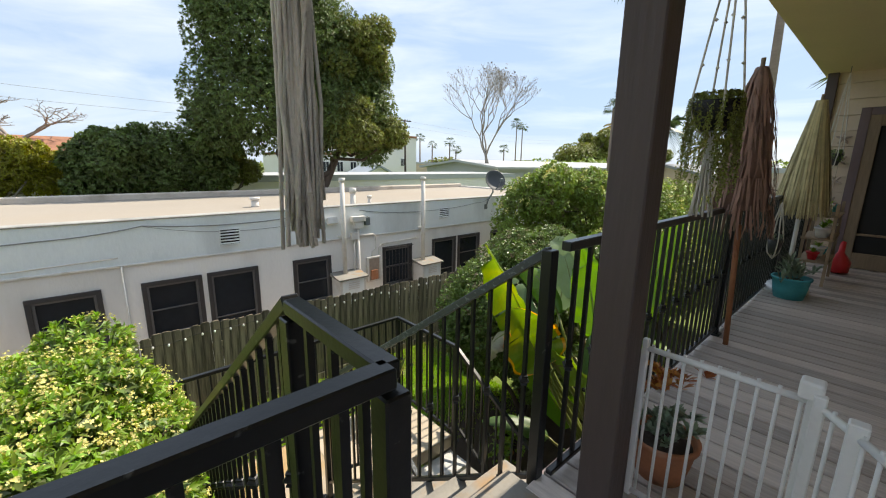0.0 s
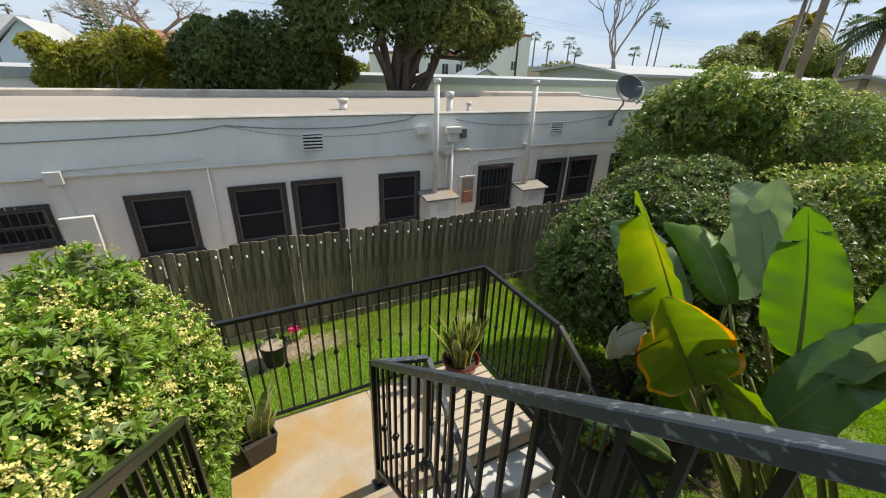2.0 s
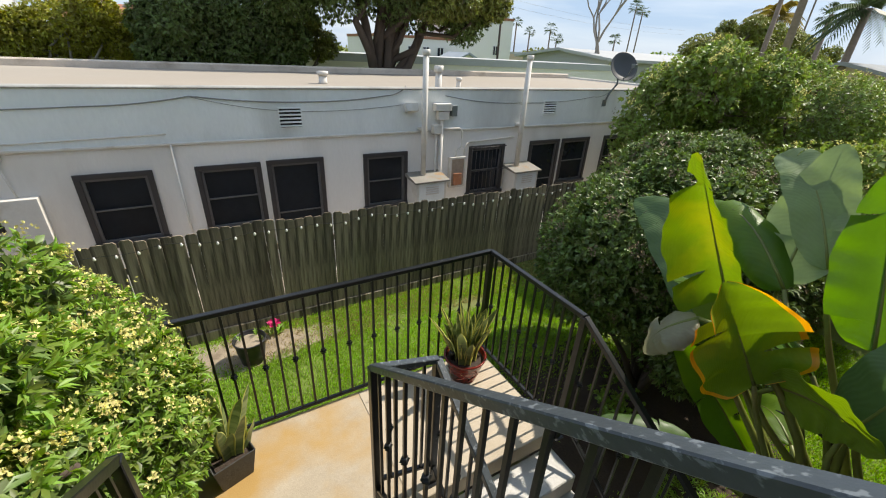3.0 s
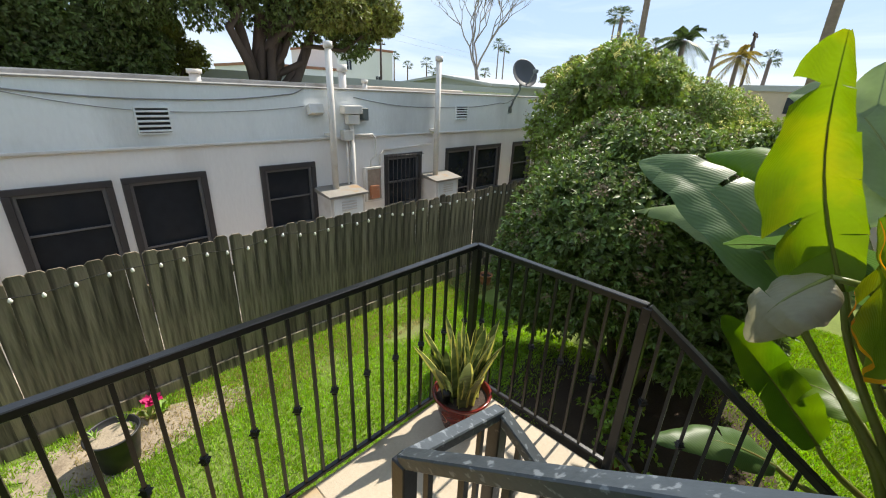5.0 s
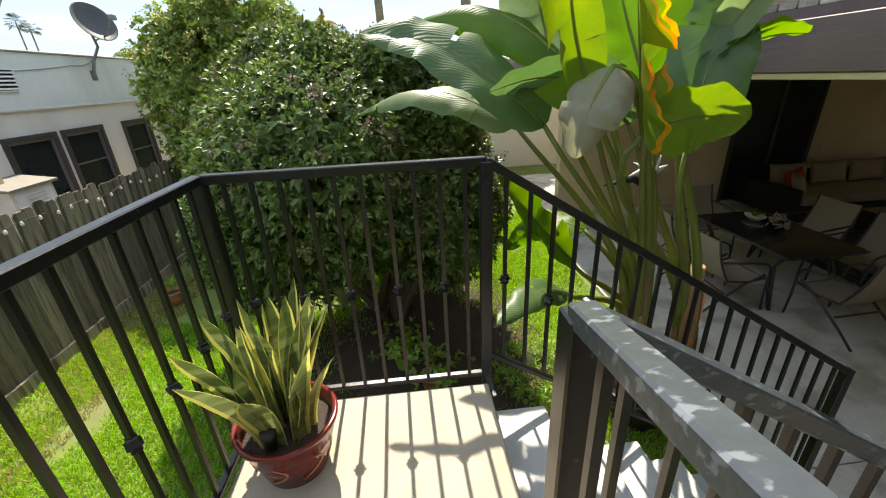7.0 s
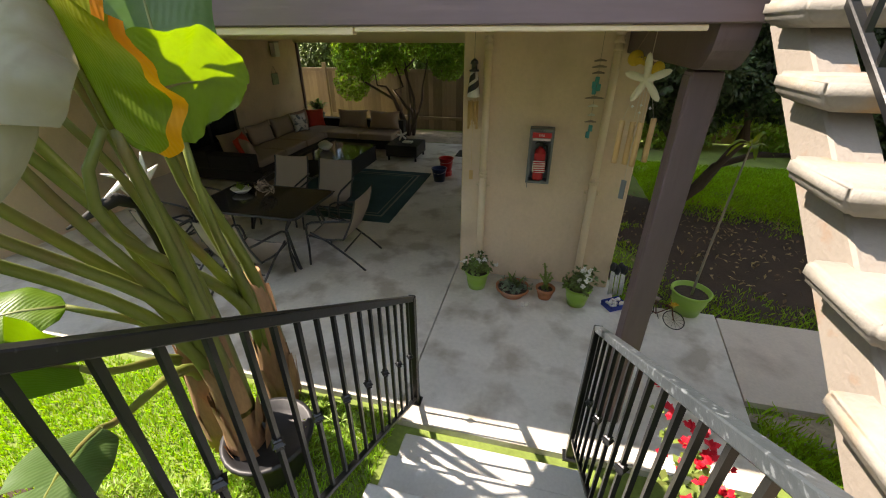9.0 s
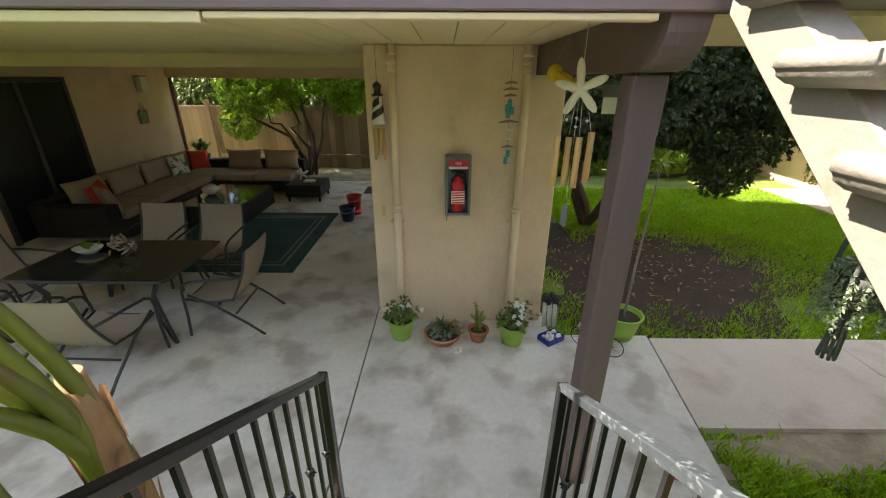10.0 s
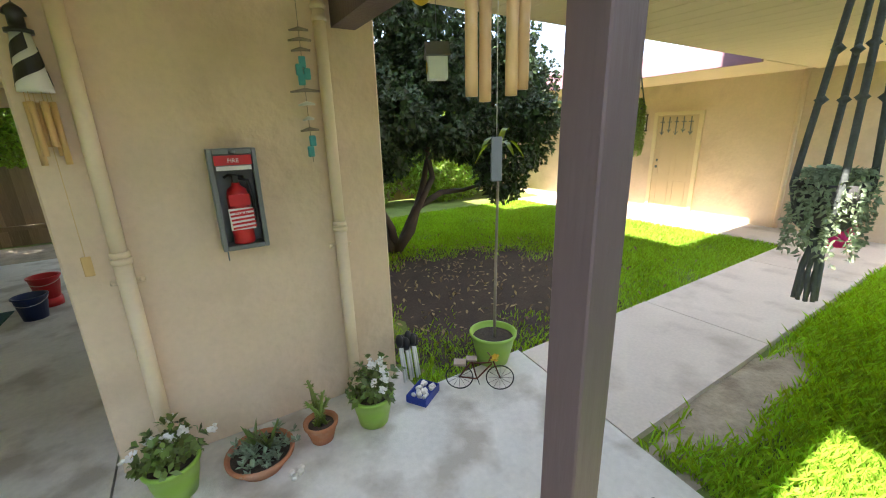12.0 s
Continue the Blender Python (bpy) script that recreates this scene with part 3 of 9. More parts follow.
part("wall", bm, M_STUCCO, court)
bm = bm_new()
add_box(bm, (-11.0, -9.0, 2.72), (-4.55, -1.30, 2.76))
part("soffit", bm, M_CREAM, court)
bm = bm_new()
add_prism(bm, [(-4.50, 2.68), (-4.50, 2.98), (-11, 4.2), (-11, 4.1), (-4.56, 2.90), (-4.56, 2.68)], "y", -9.2, -1.25)
part("roof", bm, M_SUNBROWN, court, "brown painted fascia and roof edge, tinted mauve as in sun")

# ---- neighbour's building ----
NY = 9.2
nb = thing("house", "long low grey-white stucco house with a flat roof", "house")
WINS = [(-2.85, -1.95), (-0.95, -0.03), (0.60, 1.55), (1.70, 2.65), (3.49, 4.40), (6.0, 6.95), (7.8, 8.75), (8.9, 9.87), (10.5, 11.4)]
WZ = [(1.5, 2.13)] + [(1.03, 2.15)] * 2 + [(0.2, 2.16)] + [(1.05, 2.15)] * 2 + [(0.2, 2.17), (1.03, 2.17), (1.03, 2.17)]


def slab_with_holes(bm, x0, x1, z0, z1, y0, y1, holes):
    """A wall along x with rectangular openings through it."""
    xs = sorted({x0, x1, *[h[0] for h in holes], *[h[1] for h in holes]})
    zs = sorted({z0, z1, *[h[2] for h in holes], *[h[3] for h in holes]})
    for a, b in zip(xs, xs[1:]):
        run = None
        for c, d in zip(zs, zs[1:]):
            solid = not any(h[0] < (a + b) / 2 < h[1] and h[2] < (c + d) / 2 < h[3] for h in holes)
            if solid:
                run = (run[0], d) if run else (c, d)
            if (not solid or d == zs[-1]) and run:
                add_box(bm, (a, y0, run[0]), (b, y1, run[1]))
                run = None
    bmesh.ops.remove_doubles(bm, verts=bm.verts, dist=1e-5)


bm = bm_new()
slab_with_holes(bm, -14.0, 14.0, -0.2, 2.56, NY, NY + 0.2, [(a, b, c, d) for (a, b), (c, d) in zip(WINS, WZ)])
part("wall", bm, M_STUCCO2, nb)
bm = bm_new()
add_box(bm, (-14.0, NY - 0.02, 2.565), (14.0, NY + 0.2, 3.37))
part("parapet", bm, M_PARAPET, nb, "pale grey-blue parapet band")
bm = bm_new()
add_box(bm, (-14.0, NY - 0.05, 3.372), (14.0, NY + 0.208, 3.41), bevel=0.015)
part("coping", bm, M_COPING, nb, "weathered grey parapet coping")
bm = bm_new()
add_box(bm, (-14.0, NY - 0.045, 2.545), (14.0, NY - 0.021, 2.58), bevel=0.006)
part("moulding", bm, M_PIPEW, nb)
bm = bm_new()
add_box(bm, (-13.9, NY + 0.21, 3.05), (13.9, 14.3, 3.36))
part("roof", bm, M_ROOF, nb, "sand-coloured rolled roofing")
bm = bm_new()
add_box(bm, (-14.0, 14.31, -0.2), (14.0, 14.55, 3.52), bevel=0.03)
part("back_parapet", bm, M_WALK, nb)
bm = bm_new()
add_box(bm, (13.92, NY + 0.21, -0.2), (14.1, 14.30, 3.42))
add_box(bm, (-14.1, NY + 0.21, -0.2), (-13.92, 14.30, 3.42))
add_box(bm, (-13.9, NY + 0.9, -0.2), (13.9, NY + 0.95, 3.04))
part("inner_wall", bm, M_STUCCO2, nb)

for i, ((a, b), (c, d)) in enumerate(zip(WINS, WZ)):
    door = c < 0.5
    w = part("door" if door else "window", bm_new(), M_WINFR, nb)
    fr = bm_new()
    t = 0.05
    for lo, hi in (((a - 0.03, NY - 0.03, d - t), (b + 0.03, NY + 0.06, d + 0.03)), ((a - 0.03, NY - 0.03, c), (a + t, NY + 0.06, d - t)), ((b - t, NY - 0.03, c), (b + 0.03, NY + 0.06, d - t))):
        add_box(fr, lo, hi, bevel=0.006)
    if not door:
        add_box(fr, (a - 0.06, NY - 0.07, c - 0.05), (b + 0.06, NY + 0.06, c + 0.03), bevel=0.008)
    part("frame", fr, M_WINFR, w)
    sc = bm_new()
    s = 0.038
    for lo, hi in (((a + t, NY + 0.0, d - t - s), (b - t, NY + 0.04, d - t)), ((a + t, NY + 0.0, c), (a + t + s, NY + 0.04, d - t - s)), ((b - t - s, NY + 0.0, c), (b - t, NY + 0.04, d - t - s)),
                   ((a + t + s, NY + 0.01, (c + d) / 2 - 0.012), (b - t - s, NY + 0.035, (c + d) / 2 + 0.012)), ((a + t + s, NY + 0.0, c + 0.03), (b - t - s, NY + 0.04, c + 0.03 + s))):
        add_box(sc, lo, hi, bevel=0.003)
    part("sash", sc, M_SCREENFR, w)
    gl = bm_new()
    add_box(gl, (a + t, NY + 0.045, c), (b - t, NY + 0.055, d - t))
    part("pane", gl, M_GLASS, w, "dark glass behind an insect screen")
    if i in (0, 5):
        gr = bm_new()
        for k in range(9):
            x = a + 0.02 + (b - a - 0.04) * k / 8
            add_tube(gr, [(x, NY - 0.09, c - 0.03), (x, NY - 0.09, d + 0.05)], 0.008, 5)
        for z in (c + 0.02, (c + d) / 2, d):
            add_tube(gr, [(a - 0.03, NY - 0.09, z), (b + 0.03, NY - 0.09, z)], 0.009, 5)
        for x in (a - 0.03, b + 0.03):
            for z in (c + 0.02, d):
                add_tube(gr, [(x, NY - 0.09, z), (x, NY, z)], 0.009, 5)
        part("grille", gr, M_WINFR, w, "black iron security grille")

# ---- fence ----
FY = 7.50
fence = thing("fence", "weathered dark dog-eared plank fence with string lights", "fence", kind="structure")
rng = random.Random(11)


def picket(w, h, t=0.018):
    bm = bm_new()
    e = 0.028
    add_prism(bm, [(-w / 2, 0), (w / 2, 0), (w / 2, h - e), (w / 2 - e, h), (-w / 2 + e, h), (-w / 2, h - e)], "y", -t / 2, t / 2)
    return bm


PICKETS = [mesh_of("plank", picket(0.1432, h), M_FENCE) for h in (1.70, 1.72, 1.685, 1.735)]
x = -7.0
while x < 12.0:
    ob = new("plank", rng.choice(PICKETS))
    ob.parent = fence
    top = 0.07 if x < 2.2 else 0.07 - 0.012 * (x - 2.2)
    ob.matrix_basis = pose(x, FY + rng.uniform(-0.009, 0.009), GZ + top + rng.uniform(-0.012, 0.012), rng.uniform(-0.6, 0.6), rng.uniform(-0.5, 0.5), rng.uniform(-1.5, 1.5))
    x += 0.1425
bm = bm_new()
add_box(bm, (-7.1, FY + 0.012, 0.25), (12, FY + 0.05, 0.34))
add_box(bm, (-7.1, FY + 0.012, 1.25), (12, FY + 0.05, 1.34))
add_box(bm, (-7.1, FY - 0.05, GZ), (12, FY - 0.014, 0.10), bevel=0.005)
part("stretcher", bm, M_FENCE, fence)


# ---- plants ----
def shrub(name, label, lumps, count, material, trunk=(), per=7, length=0.075, width=0.024, spread=1.15, flower=None, flower_n=0, dry_n=0, fl=0.035, seed=1,
          floor=GZ, shell=0.30, core=True, core_k=0.86, bark=M_BARK, r0=0.05, inner_shade_mat=None):
    """A bush: bent stems, an inner mass of leaves, darkened for interior shade where a second material is given, and
    rosettes of single leaves over its lumps; flower heads on top.
    """
    rng = np.random.default_rng(seed)
    th = thing(name, label, "shrub")
    if trunk:
        bm = bm_new()
        for base, n in trunk:
            ends = [Vector(l[0]) + Vector(rng.normal(size=3)) * 0.2 for l in (lumps if len(lumps) <= n else [lumps[i] for i in rng.choice(len(lumps), n, replace=False)])]
            limbs(bm, base, ends, r0, rng)
        part("stem", bm, bark, th)
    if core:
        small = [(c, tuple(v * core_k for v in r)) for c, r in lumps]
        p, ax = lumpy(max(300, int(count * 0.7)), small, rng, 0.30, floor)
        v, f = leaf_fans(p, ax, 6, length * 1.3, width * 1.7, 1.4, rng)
        soup("inner_foliage", v, f, inner_shade_mat or material, th)
    p, ax = lumpy(count, lumps, rng, shell, floor)
    ax = unit(ax + np.array([[0.1, 0, 0.45]]) + rng.normal(size=ax.shape) * 0.25)
    v, f = leaf_fans(p, ax, per, length, width, spread, rng)
    soup("foliage", v, f, material, th)
    for n, m, nm in ((flower_n, flower, "blossom"), (dry_n, M_DRYFL, "seed_head")):
        if n:
            p, ax = lumpy(n * 3, [(c, tuple(a * 1.03 for a in r)) for c, r in lumps], rng, 0.08, floor)
            up = ax[:, 2] > (0.15 if nm == "blossom" else -0.3)
            p, ax = p[up][:n], ax[up][:n]
            q = np.repeat(p, 12, 0) + rng.normal(size=(len(p) * 12, 3)) * fl * 0.5
            v, f = leaf_fans(q, np.repeat(ax, 12, 0), 4, fl * 0.36, fl * 0.27, 1.3, rng, droop=0.0)
            soup(nm, v, f, m, th)
    return th


rl = random.Random(5)


def lump_cloud(boxes, n, rmin, rmax, seed):
    r = random.Random(seed)
    out = []
    for _ in range(n):
        (x0, x1, y0, y1, z0, z1) = r.choice(boxes)
        rad = r.uniform(rmin, rmax)
        out.append(((r.uniform(x0, x1), r.uniform(y0, y1), r.uniform(z0, z1)), (rad, rad, rad * r.uniform(0.75, 0.95))))
    return out


# flowering bush beside the upper flight
left_lumps = [((-0.75, 3.1, 2.35), (1.05, 1.35, 0.95)), ((-1.9, 2.7, 2.3), (1.2, 1.5, 1.0)), ((-0.55, 4.1, 2.2), (1.0, 0.9, 0.78)), ((-0.2, 2.55, 2.2), (0.62, 0.7, 0.72)),
              ((-3.2, 2.4, 2.2), (1.3, 1.5, 0.95)), ((-0.75, 3.4, 1.2), (0.95, 1.4, 1.2)), ((-2.2, 3.0, 1.1), (1.4, 1.5, 1.1)), ((0.05, 4.0, 1.9), (0.50, 0.75, 0.66)), ((-0.3, 1.9, 2.0), (0.58, 0.7, 0.72)), ((-1.8, 4.2, 2.05), (1.1, 0.9, 0.85))]
left_lumps += lump_cloud([(-1.9, 0.05, 2.2, 4.7, 2.62, 3.04)], 28, 0.18, 0.40, 3)
# inner leaves take a darker green, so the bush's interior shade is painted in
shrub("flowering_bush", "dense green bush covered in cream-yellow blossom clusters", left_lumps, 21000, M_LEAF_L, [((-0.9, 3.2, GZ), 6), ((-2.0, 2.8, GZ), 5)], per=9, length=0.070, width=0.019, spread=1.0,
      flower=M_FLOWER, flower_n=1900, fl=0.048, seed=2, inner_shade_mat=M_LEAF_D, floor=0.2)

# large shrubs beyond the landing
right_a = [((5.0, 4.2, 1.95), (0.98, 1.05, 1.0)), ((5.6, 3.6, 1.9), (1.05, 1.05, 1.15)), ((6.2, 4.4, 2.2), (1.25, 1.25, 1.05)), ((5.2, 3.15, 1.55), (0.8, 0.7, 0.85)), ((6.6, 3.4, 2.1), (1.2, 1.0, 1.0)), ((5.5, 4.8, 1.4), (0.95, 0.9, 1.0))]
right_a += lump_cloud([(5.0, 6.8, 3.0, 4.8, 2.3, 3.0)], 18, 0.25, 0.5, 4) + lump_cloud([(4.6, 5.3, 3.0, 5.0, 1.2, 2.3)], 18, 0.2, 0.36, 14)
shrub("dark_shrub", "rounded dark green shrub with faded brown flower heads", right_a, 17000, M_LEAF_D, [((5.35, 3.7, GZ), 6), ((5.6, 3.9, GZ), 5)], per=8, length=0.072, width=0.023, spread=1.05,
      seed=3, dry_n=420, fl=0.06, floor=0.55, shell=0.38)
right_b = [((9.9, 7.2, 2.75), (1.25, 1.0, 1.45)), ((9.6, 7.0, 1.3), (1.2, 0.9, 1.5)), ((11.3, 6.8, 3.0), (1.6, 1.3, 1.25)), ((13.0, 6.6, 3.0), (1.8, 1.5, 1.2)), ((15.0, 6.3, 2.9), (1.9, 1.6, 1.25)), ((11.6, 6.6, 1.3), (2.0, 1.2, 1.5)), ((14.5, 6.0, 1.4), (2.4, 1.6, 1.7)), ((17.2, 6.0, 2.8), (1.9, 1.6, 1.2))]
right_b += lump_cloud([(9.0, 15, 5.8, 7.3, 3.2, 4.1)], 34, 0.3, 0.6, 6)
shrub("tall_hedge", "tall mid-green hedge with pale blossom along the fence", right_b, 16000, M_LEAF_M, [((9.8, 6.8, GZ), 6), ((12, 6.4, GZ), 6), ((15, 6.0, GZ), 5)], per=7, length=0.10, width=0.036,
      seed=4, flower=M_FLOWER, flower_n=420, fl=0.075, dry_n=260, floor=0.0)
right_c = [((8.6, 3.8, 2.0), (1.3, 1.1, 1.15)), ((10.2, 3.6, 1.9), (1.5, 1.2, 1.2)), ((12.2, 3.4, 1.8), (1.6, 1.2, 1.2))] + lump_cloud([(8, 12, 3.2, 4.2, 2.4, 2.9)], 8, 0.3, 0.5, 8)
shrub("dark_shrub", "dark green shrub with cream flower heads along the lawn", right_c, 4200, M_LEAF_M, [((9, 3.7, GZ), 4), ((11, 3.5, GZ), 4)], per=7, length=0.10, width=0.036,
      seed=5, flower=M_FLOWER, flower_n=240, fl=0.055, floor=0.5)


# giant bird-of-paradise clump
def banana_blade(bm, p0, p1, width, face, sag=0.12, fold=0.25, tear=0, seed=0, n=44, bow=(0, 0, 0), edge=None, roll=0.0, right=1.0, ragged=0.26, slit=0.75):
    """A paddle leaf from p0 to its tip p1, upper side towards face: folded on its midrib, rippled, torn into lobes; a margin may go to edge."""
    r = random.Random(seed)
    p0, p1, face, bow = Vector(p0), Vector(p1), Vector(face).normalized(), Vector(bow)
    ln = (p1 - p0).length

    def rib(t):
        return p0.lerp(p1, t) + Vector((0, 0, 1)) * (sag * ln * (math.sin(math.pi * t) - 0.9 * t * t)) + bow * math.sin(math.pi * t)

    cuts = {-1: set(), 1: set()}
    for q in range(tear):
        cuts[-1 if q % 2 else 1].add(r.randrange(max(2, n // 6), max(4, n - 4)))
    ks = (-1.0, -0.90, -0.62, -0.30, 0.0, 0.30, 0.62, 0.90, 1.0)
    lobe, rows = {-1: r.uniform(-0.1, 0.1), 1: r.uniform(-0.1, 0.1)}, []
    for i in range(n + 1):
        for s_ in (-1, 1):
            if i - 1 in cuts[s_]:
                lobe[s_] = r.uniform(-ragged, ragged)
        t = i / n
        d = (rib(min(1, t + 0.02)) - rib(max(0, t - 0.02))).normalized()
        side = d.cross(face).normalized()
        up = side.cross(d)
        w = width * 0.5 * (math.sin(math.pi * min(1, t ** 0.66 * 0.985 + 0.012)) ** 0.55) * (1 + 0.03 * math.sin(t * 19 + seed))
        row = []
        for k in ks:
            s_ = 1 if k > 0 else -1
            u = t - slit / n if (i - 1) in cuts[s_] and abs(k) > 0.25 else t
            a = fold + lobe[s_] * min(1.0, abs(k) * 1.4) + roll * k * k + 0.07 * math.sin(t * 17 + s_ * 2 + seed)
            rip = 0.006 * math.sin(t * 41 + k * 4 + seed) * abs(k) * (width / 0.4)
            h = w * (right if k > 0 else 1.0)
            row.append(bm_v(rib(u) + side * (h * k * math.cos(a)) + up * (h * abs(k) * math.sin(a) + rip)))
        rows.append(row)
    made = {}

    def vert(b, i, k):
        key = (id(b), i, k)
        if key not in made:
            made[key] = b.verts.new(rows[i][k])
        return made[key]

    for i in range(n):
        for k in range(8):
            s_ = -1 if k < 4 else 1
            if i in cuts[s_] and k not in (3, 4):
                continue
            b = edge if edge is not None and k in (0, 7) else bm
            f = b.faces.new((vert(b, i, k), vert(b, i, k + 1), vert(b, i + 1, k + 1), vert(b, i + 1, k)))
            f.smooth = True
    return rib


def bm_v(p):
    return Vector(p)


def leaf_mat(name, green, yellow, amount, trans):
    """Broad leaf: fine cross veins, and yellowed patches."""
    m = mat(name, green, 0.40, vary=0.10, scale=3, fine=40, stain=yellow, stain_amt=amount, stain_scale=2.2, trans=trans, lo=0.5, hi=0.62, bump=0.35, bump_scale=30, stretch=(1, 1, 1))
    n, l = m.node_tree.nodes, m.node_tree.links
    wv = n.new("ShaderNodeTexWave")
    wv.inputs["Scale"].default_value, wv.inputs["Distortion"].default_value = 22, 1.5
    tc = n.new("ShaderNodeTexCoord")
    l.new(tc.outputs["Object"], wv.inputs["Vector"])
    bp = n.new("ShaderNodeBump")
    bp.inputs["Strength"].default_value, bp.inputs["Distance"].default_value = 0.14, 0.01
    l.new(wv.outputs["Fac"], bp.inputs["Height"])
    l.new(bp.outputs["Normal"], n["Principled BSDF"].inputs["Normal"])
    return m


M_BAN = leaf_mat("broad_green_leaf", (0.095, 0.19, 0.020), (0.17, 0.26, 0.02), 0.5, 0.5)
M_BANY = leaf_mat("yellowing_broad_leaf", (0.15, 0.23, 0.022), (0.36, 0.33, 0.02), 0.45, 0.38)
M_BANG = leaf_mat("grey_green_broad_leaf", (0.20, 0.27, 0.11), (0.25, 0.31, 0.16), 0.5, 0.35)
M_BAND = leaf_mat("withered_broad_leaf", (0.26, 0.25, 0.165), (0.16, 0.12, 0.085), 0.7, 0.3)
M_STEMG = mat("green_leaf_stalk", (0.14, 0.165, 0.03), 0.45, vary=0.2, scale=4, fine=40, stretch=(1, 1, 0.2), stain=(0.16, 0.09, 0.04), stain_amt=0.75, stain_scale=5)
M_STEMB = mat("dry_leaf_sheath", (0.30, 0.17, 0.08), 0.85, vary=0.25, scale=7, fine=50, bump=0.6, bump_scale=40, stretch=(1, 1, 0.25))
M_SHEATH = mat("torn_dry_sheath", (0.27, 0.155, 0.075), 0.85, vary=0.3, scale=9, fine=60, bump=0.5, bump_scale=40, stretch=(1, 1, 0.3), stain=(0.16, 0.10, 0.07), stain_amt=0.7, stain_scale=7)

M_BANE = leaf_mat("orange_leaf_margin", (0.62, 0.30, 0.015), (0.50, 0.14, 0.01), 0.6, 0.45)
M_BANDK = leaf_mat("deep_green_broad_leaf", (0.085, 0.150, 0.045), (0.13, 0.19, 0.075), 0.4, 0.3)
bop = thing("bird_of_paradise_plant", "giant bird-of-paradise plant with broad green and yellowing leaves", "plant")
BASES = [(3.90, 1.68), (4.03, 1.14), (4.24, 1.55)]
# blade base, tip, width, side it faces, bow of the midrib, stalk, material, tears, sag, fold, roll, orange margin
LEAVES = [
    ((3.52, 2.42, 2.58), (3.02, 2.72, 3.66), 0.60, (-0.95, 0.05, -0.35), (0.10, 0.07, 0.0), 0, M_BANY, 7, 0.0, 0.10, 0.15, False),
    ((3.38, 2.18, 2.40), (3.14, 2.44, 3.02), 0.66, (-0.60, -0.78, 0.12), (0.0, 0.0, 0.0), 0, M_BANY, 4, 0.0, 0.18, 0.20, True),
    ((3.72, 2.60, 2.44), (4.03, 3.64, 3.06), 0.46, (-0.76, -0.10, 0.64), (0.02, 0.0, 0.06), 0, M_BANDK, 5, 0.06, 0.28, -0.2, False),
    ((4.00, 2.70, 2.42), (4.50, 3.74, 2.62), 0.34, (-0.45, -0.20, 0.85), (0.0, 0.0, 0.04), 0, M_BANG, 4, 0.10, -0.15, -0.25, False),
    ((3.95, 2.40, 2.78), (4.31, 3.30, 3.12), 0.42, (-0.60, 0.10, 0.80), (0.0, 0.0, 0.10), 0, M_BAN, 3, 0.06, -0.20, -0.4, False),
    ((3.16, 2.50, 2.74), (3.07, 2.68, 2.38), 0.31, (-0.75, 0.55, 0.25), (-0.05, 0.04, 0.02), 0, M_BAND, 2, 0.02, 0.05, -0.45, False),
    ((3.50, 2.10, 2.40), (3.37, 1.62, 2.46), 0.45, (-0.87, 0.20, -0.45), (0.0, 0.0, 0.03), 1, M_BANY, 0, 0.04, 0.08, 0.12, False),
    ((3.92, 1.90, 2.66), (4.02, 2.22, 3.60), 0.48, (-0.80, 0.10, 0.42), (0.05, 0.0, 0.0), 0, M_BAN, 4, 0.0, 0.22, -0.25, False),
    ((4.08, 2.28, 2.96), (4.60, 2.97, 3.56), 0.34, (-0.75, -0.05, 0.60), (0.0, 0.0, 0.08), 2, M_BANG, 1, 0.08, 0.25, -0.2, False),
    ((3.74, 1.62, 2.80), (3.40, 1.28, 3.36), 0.26, (-0.70, 0.45, 0.30), (0.0, 0.0, 0.05), 1, M_BANG, 4, 0.06, 0.30, 0.2, False),
    ((3.98, 1.62, 2.85), (4.22, 1.32, 4.00), 0.50, (-0.85, 0.35, 0.15), (0.05, 0.0, 0.0), 1, M_BAN, 3, 0.0, 0.20, 0.0, False),
    ((4.10, 2.18, 1.34), (3.78, 2.86, 2.14), 0.36, (-0.62, -0.40, 0.45), (0.04, 0.0, 0.0), 2, M_BAN, 3, 0.0, 0.15, 0.1, False),
    ((3.85, 2.34, 1.22), (3.32, 2.96, 1.40), 0.26, (-0.30, -0.20, 0.92), (0.0, 0.0, 0.04), 2, M_BANDK, 1, 0.06, 0.15, -0.3, False),
    ((4.28, 2.02, 1.52), (4.70, 2.55, 1.30), 0.32, (-0.60, -0.30, 0.70), (0.0, 0.0, 0.05), 2, M_BAN, 2, 0.14, 0.20, -0.3, False),
    ((3.58, 1.78, 2.29), (3.81, 1.52, 3.21), 0.46, (-0.8, 0.3, 0.4), (0, 0, 0.05), 1, M_BANDK, 3, 0.04, 0.25, -0.20, False),
    ((4.04, 2.46, 2.78), (4.4, 2.57, 3.66), 0.50, (-0.9, 0.1, 0.3), (0.03, 0, 0), 2, M_BANG, 2, 0.00, 0.20, 0.00, False),
    ((3.78, 2.05, 2.42), (3.60, 2.95, 2.72), 0.50, (0.50, 0.0, 0.86), (0, 0, 0.06), 0, M_BANDK, 3, 0.08, 0.20, -0.20, False),
    ((3.86, 1.72, 2.50), (3.66, 1.12, 2.92), 0.48, (0.45, 0.0, 0.88), (0, 0, 0.06), 1, M_BAN, 3, 0.08, 0.20, -0.20, False),
]
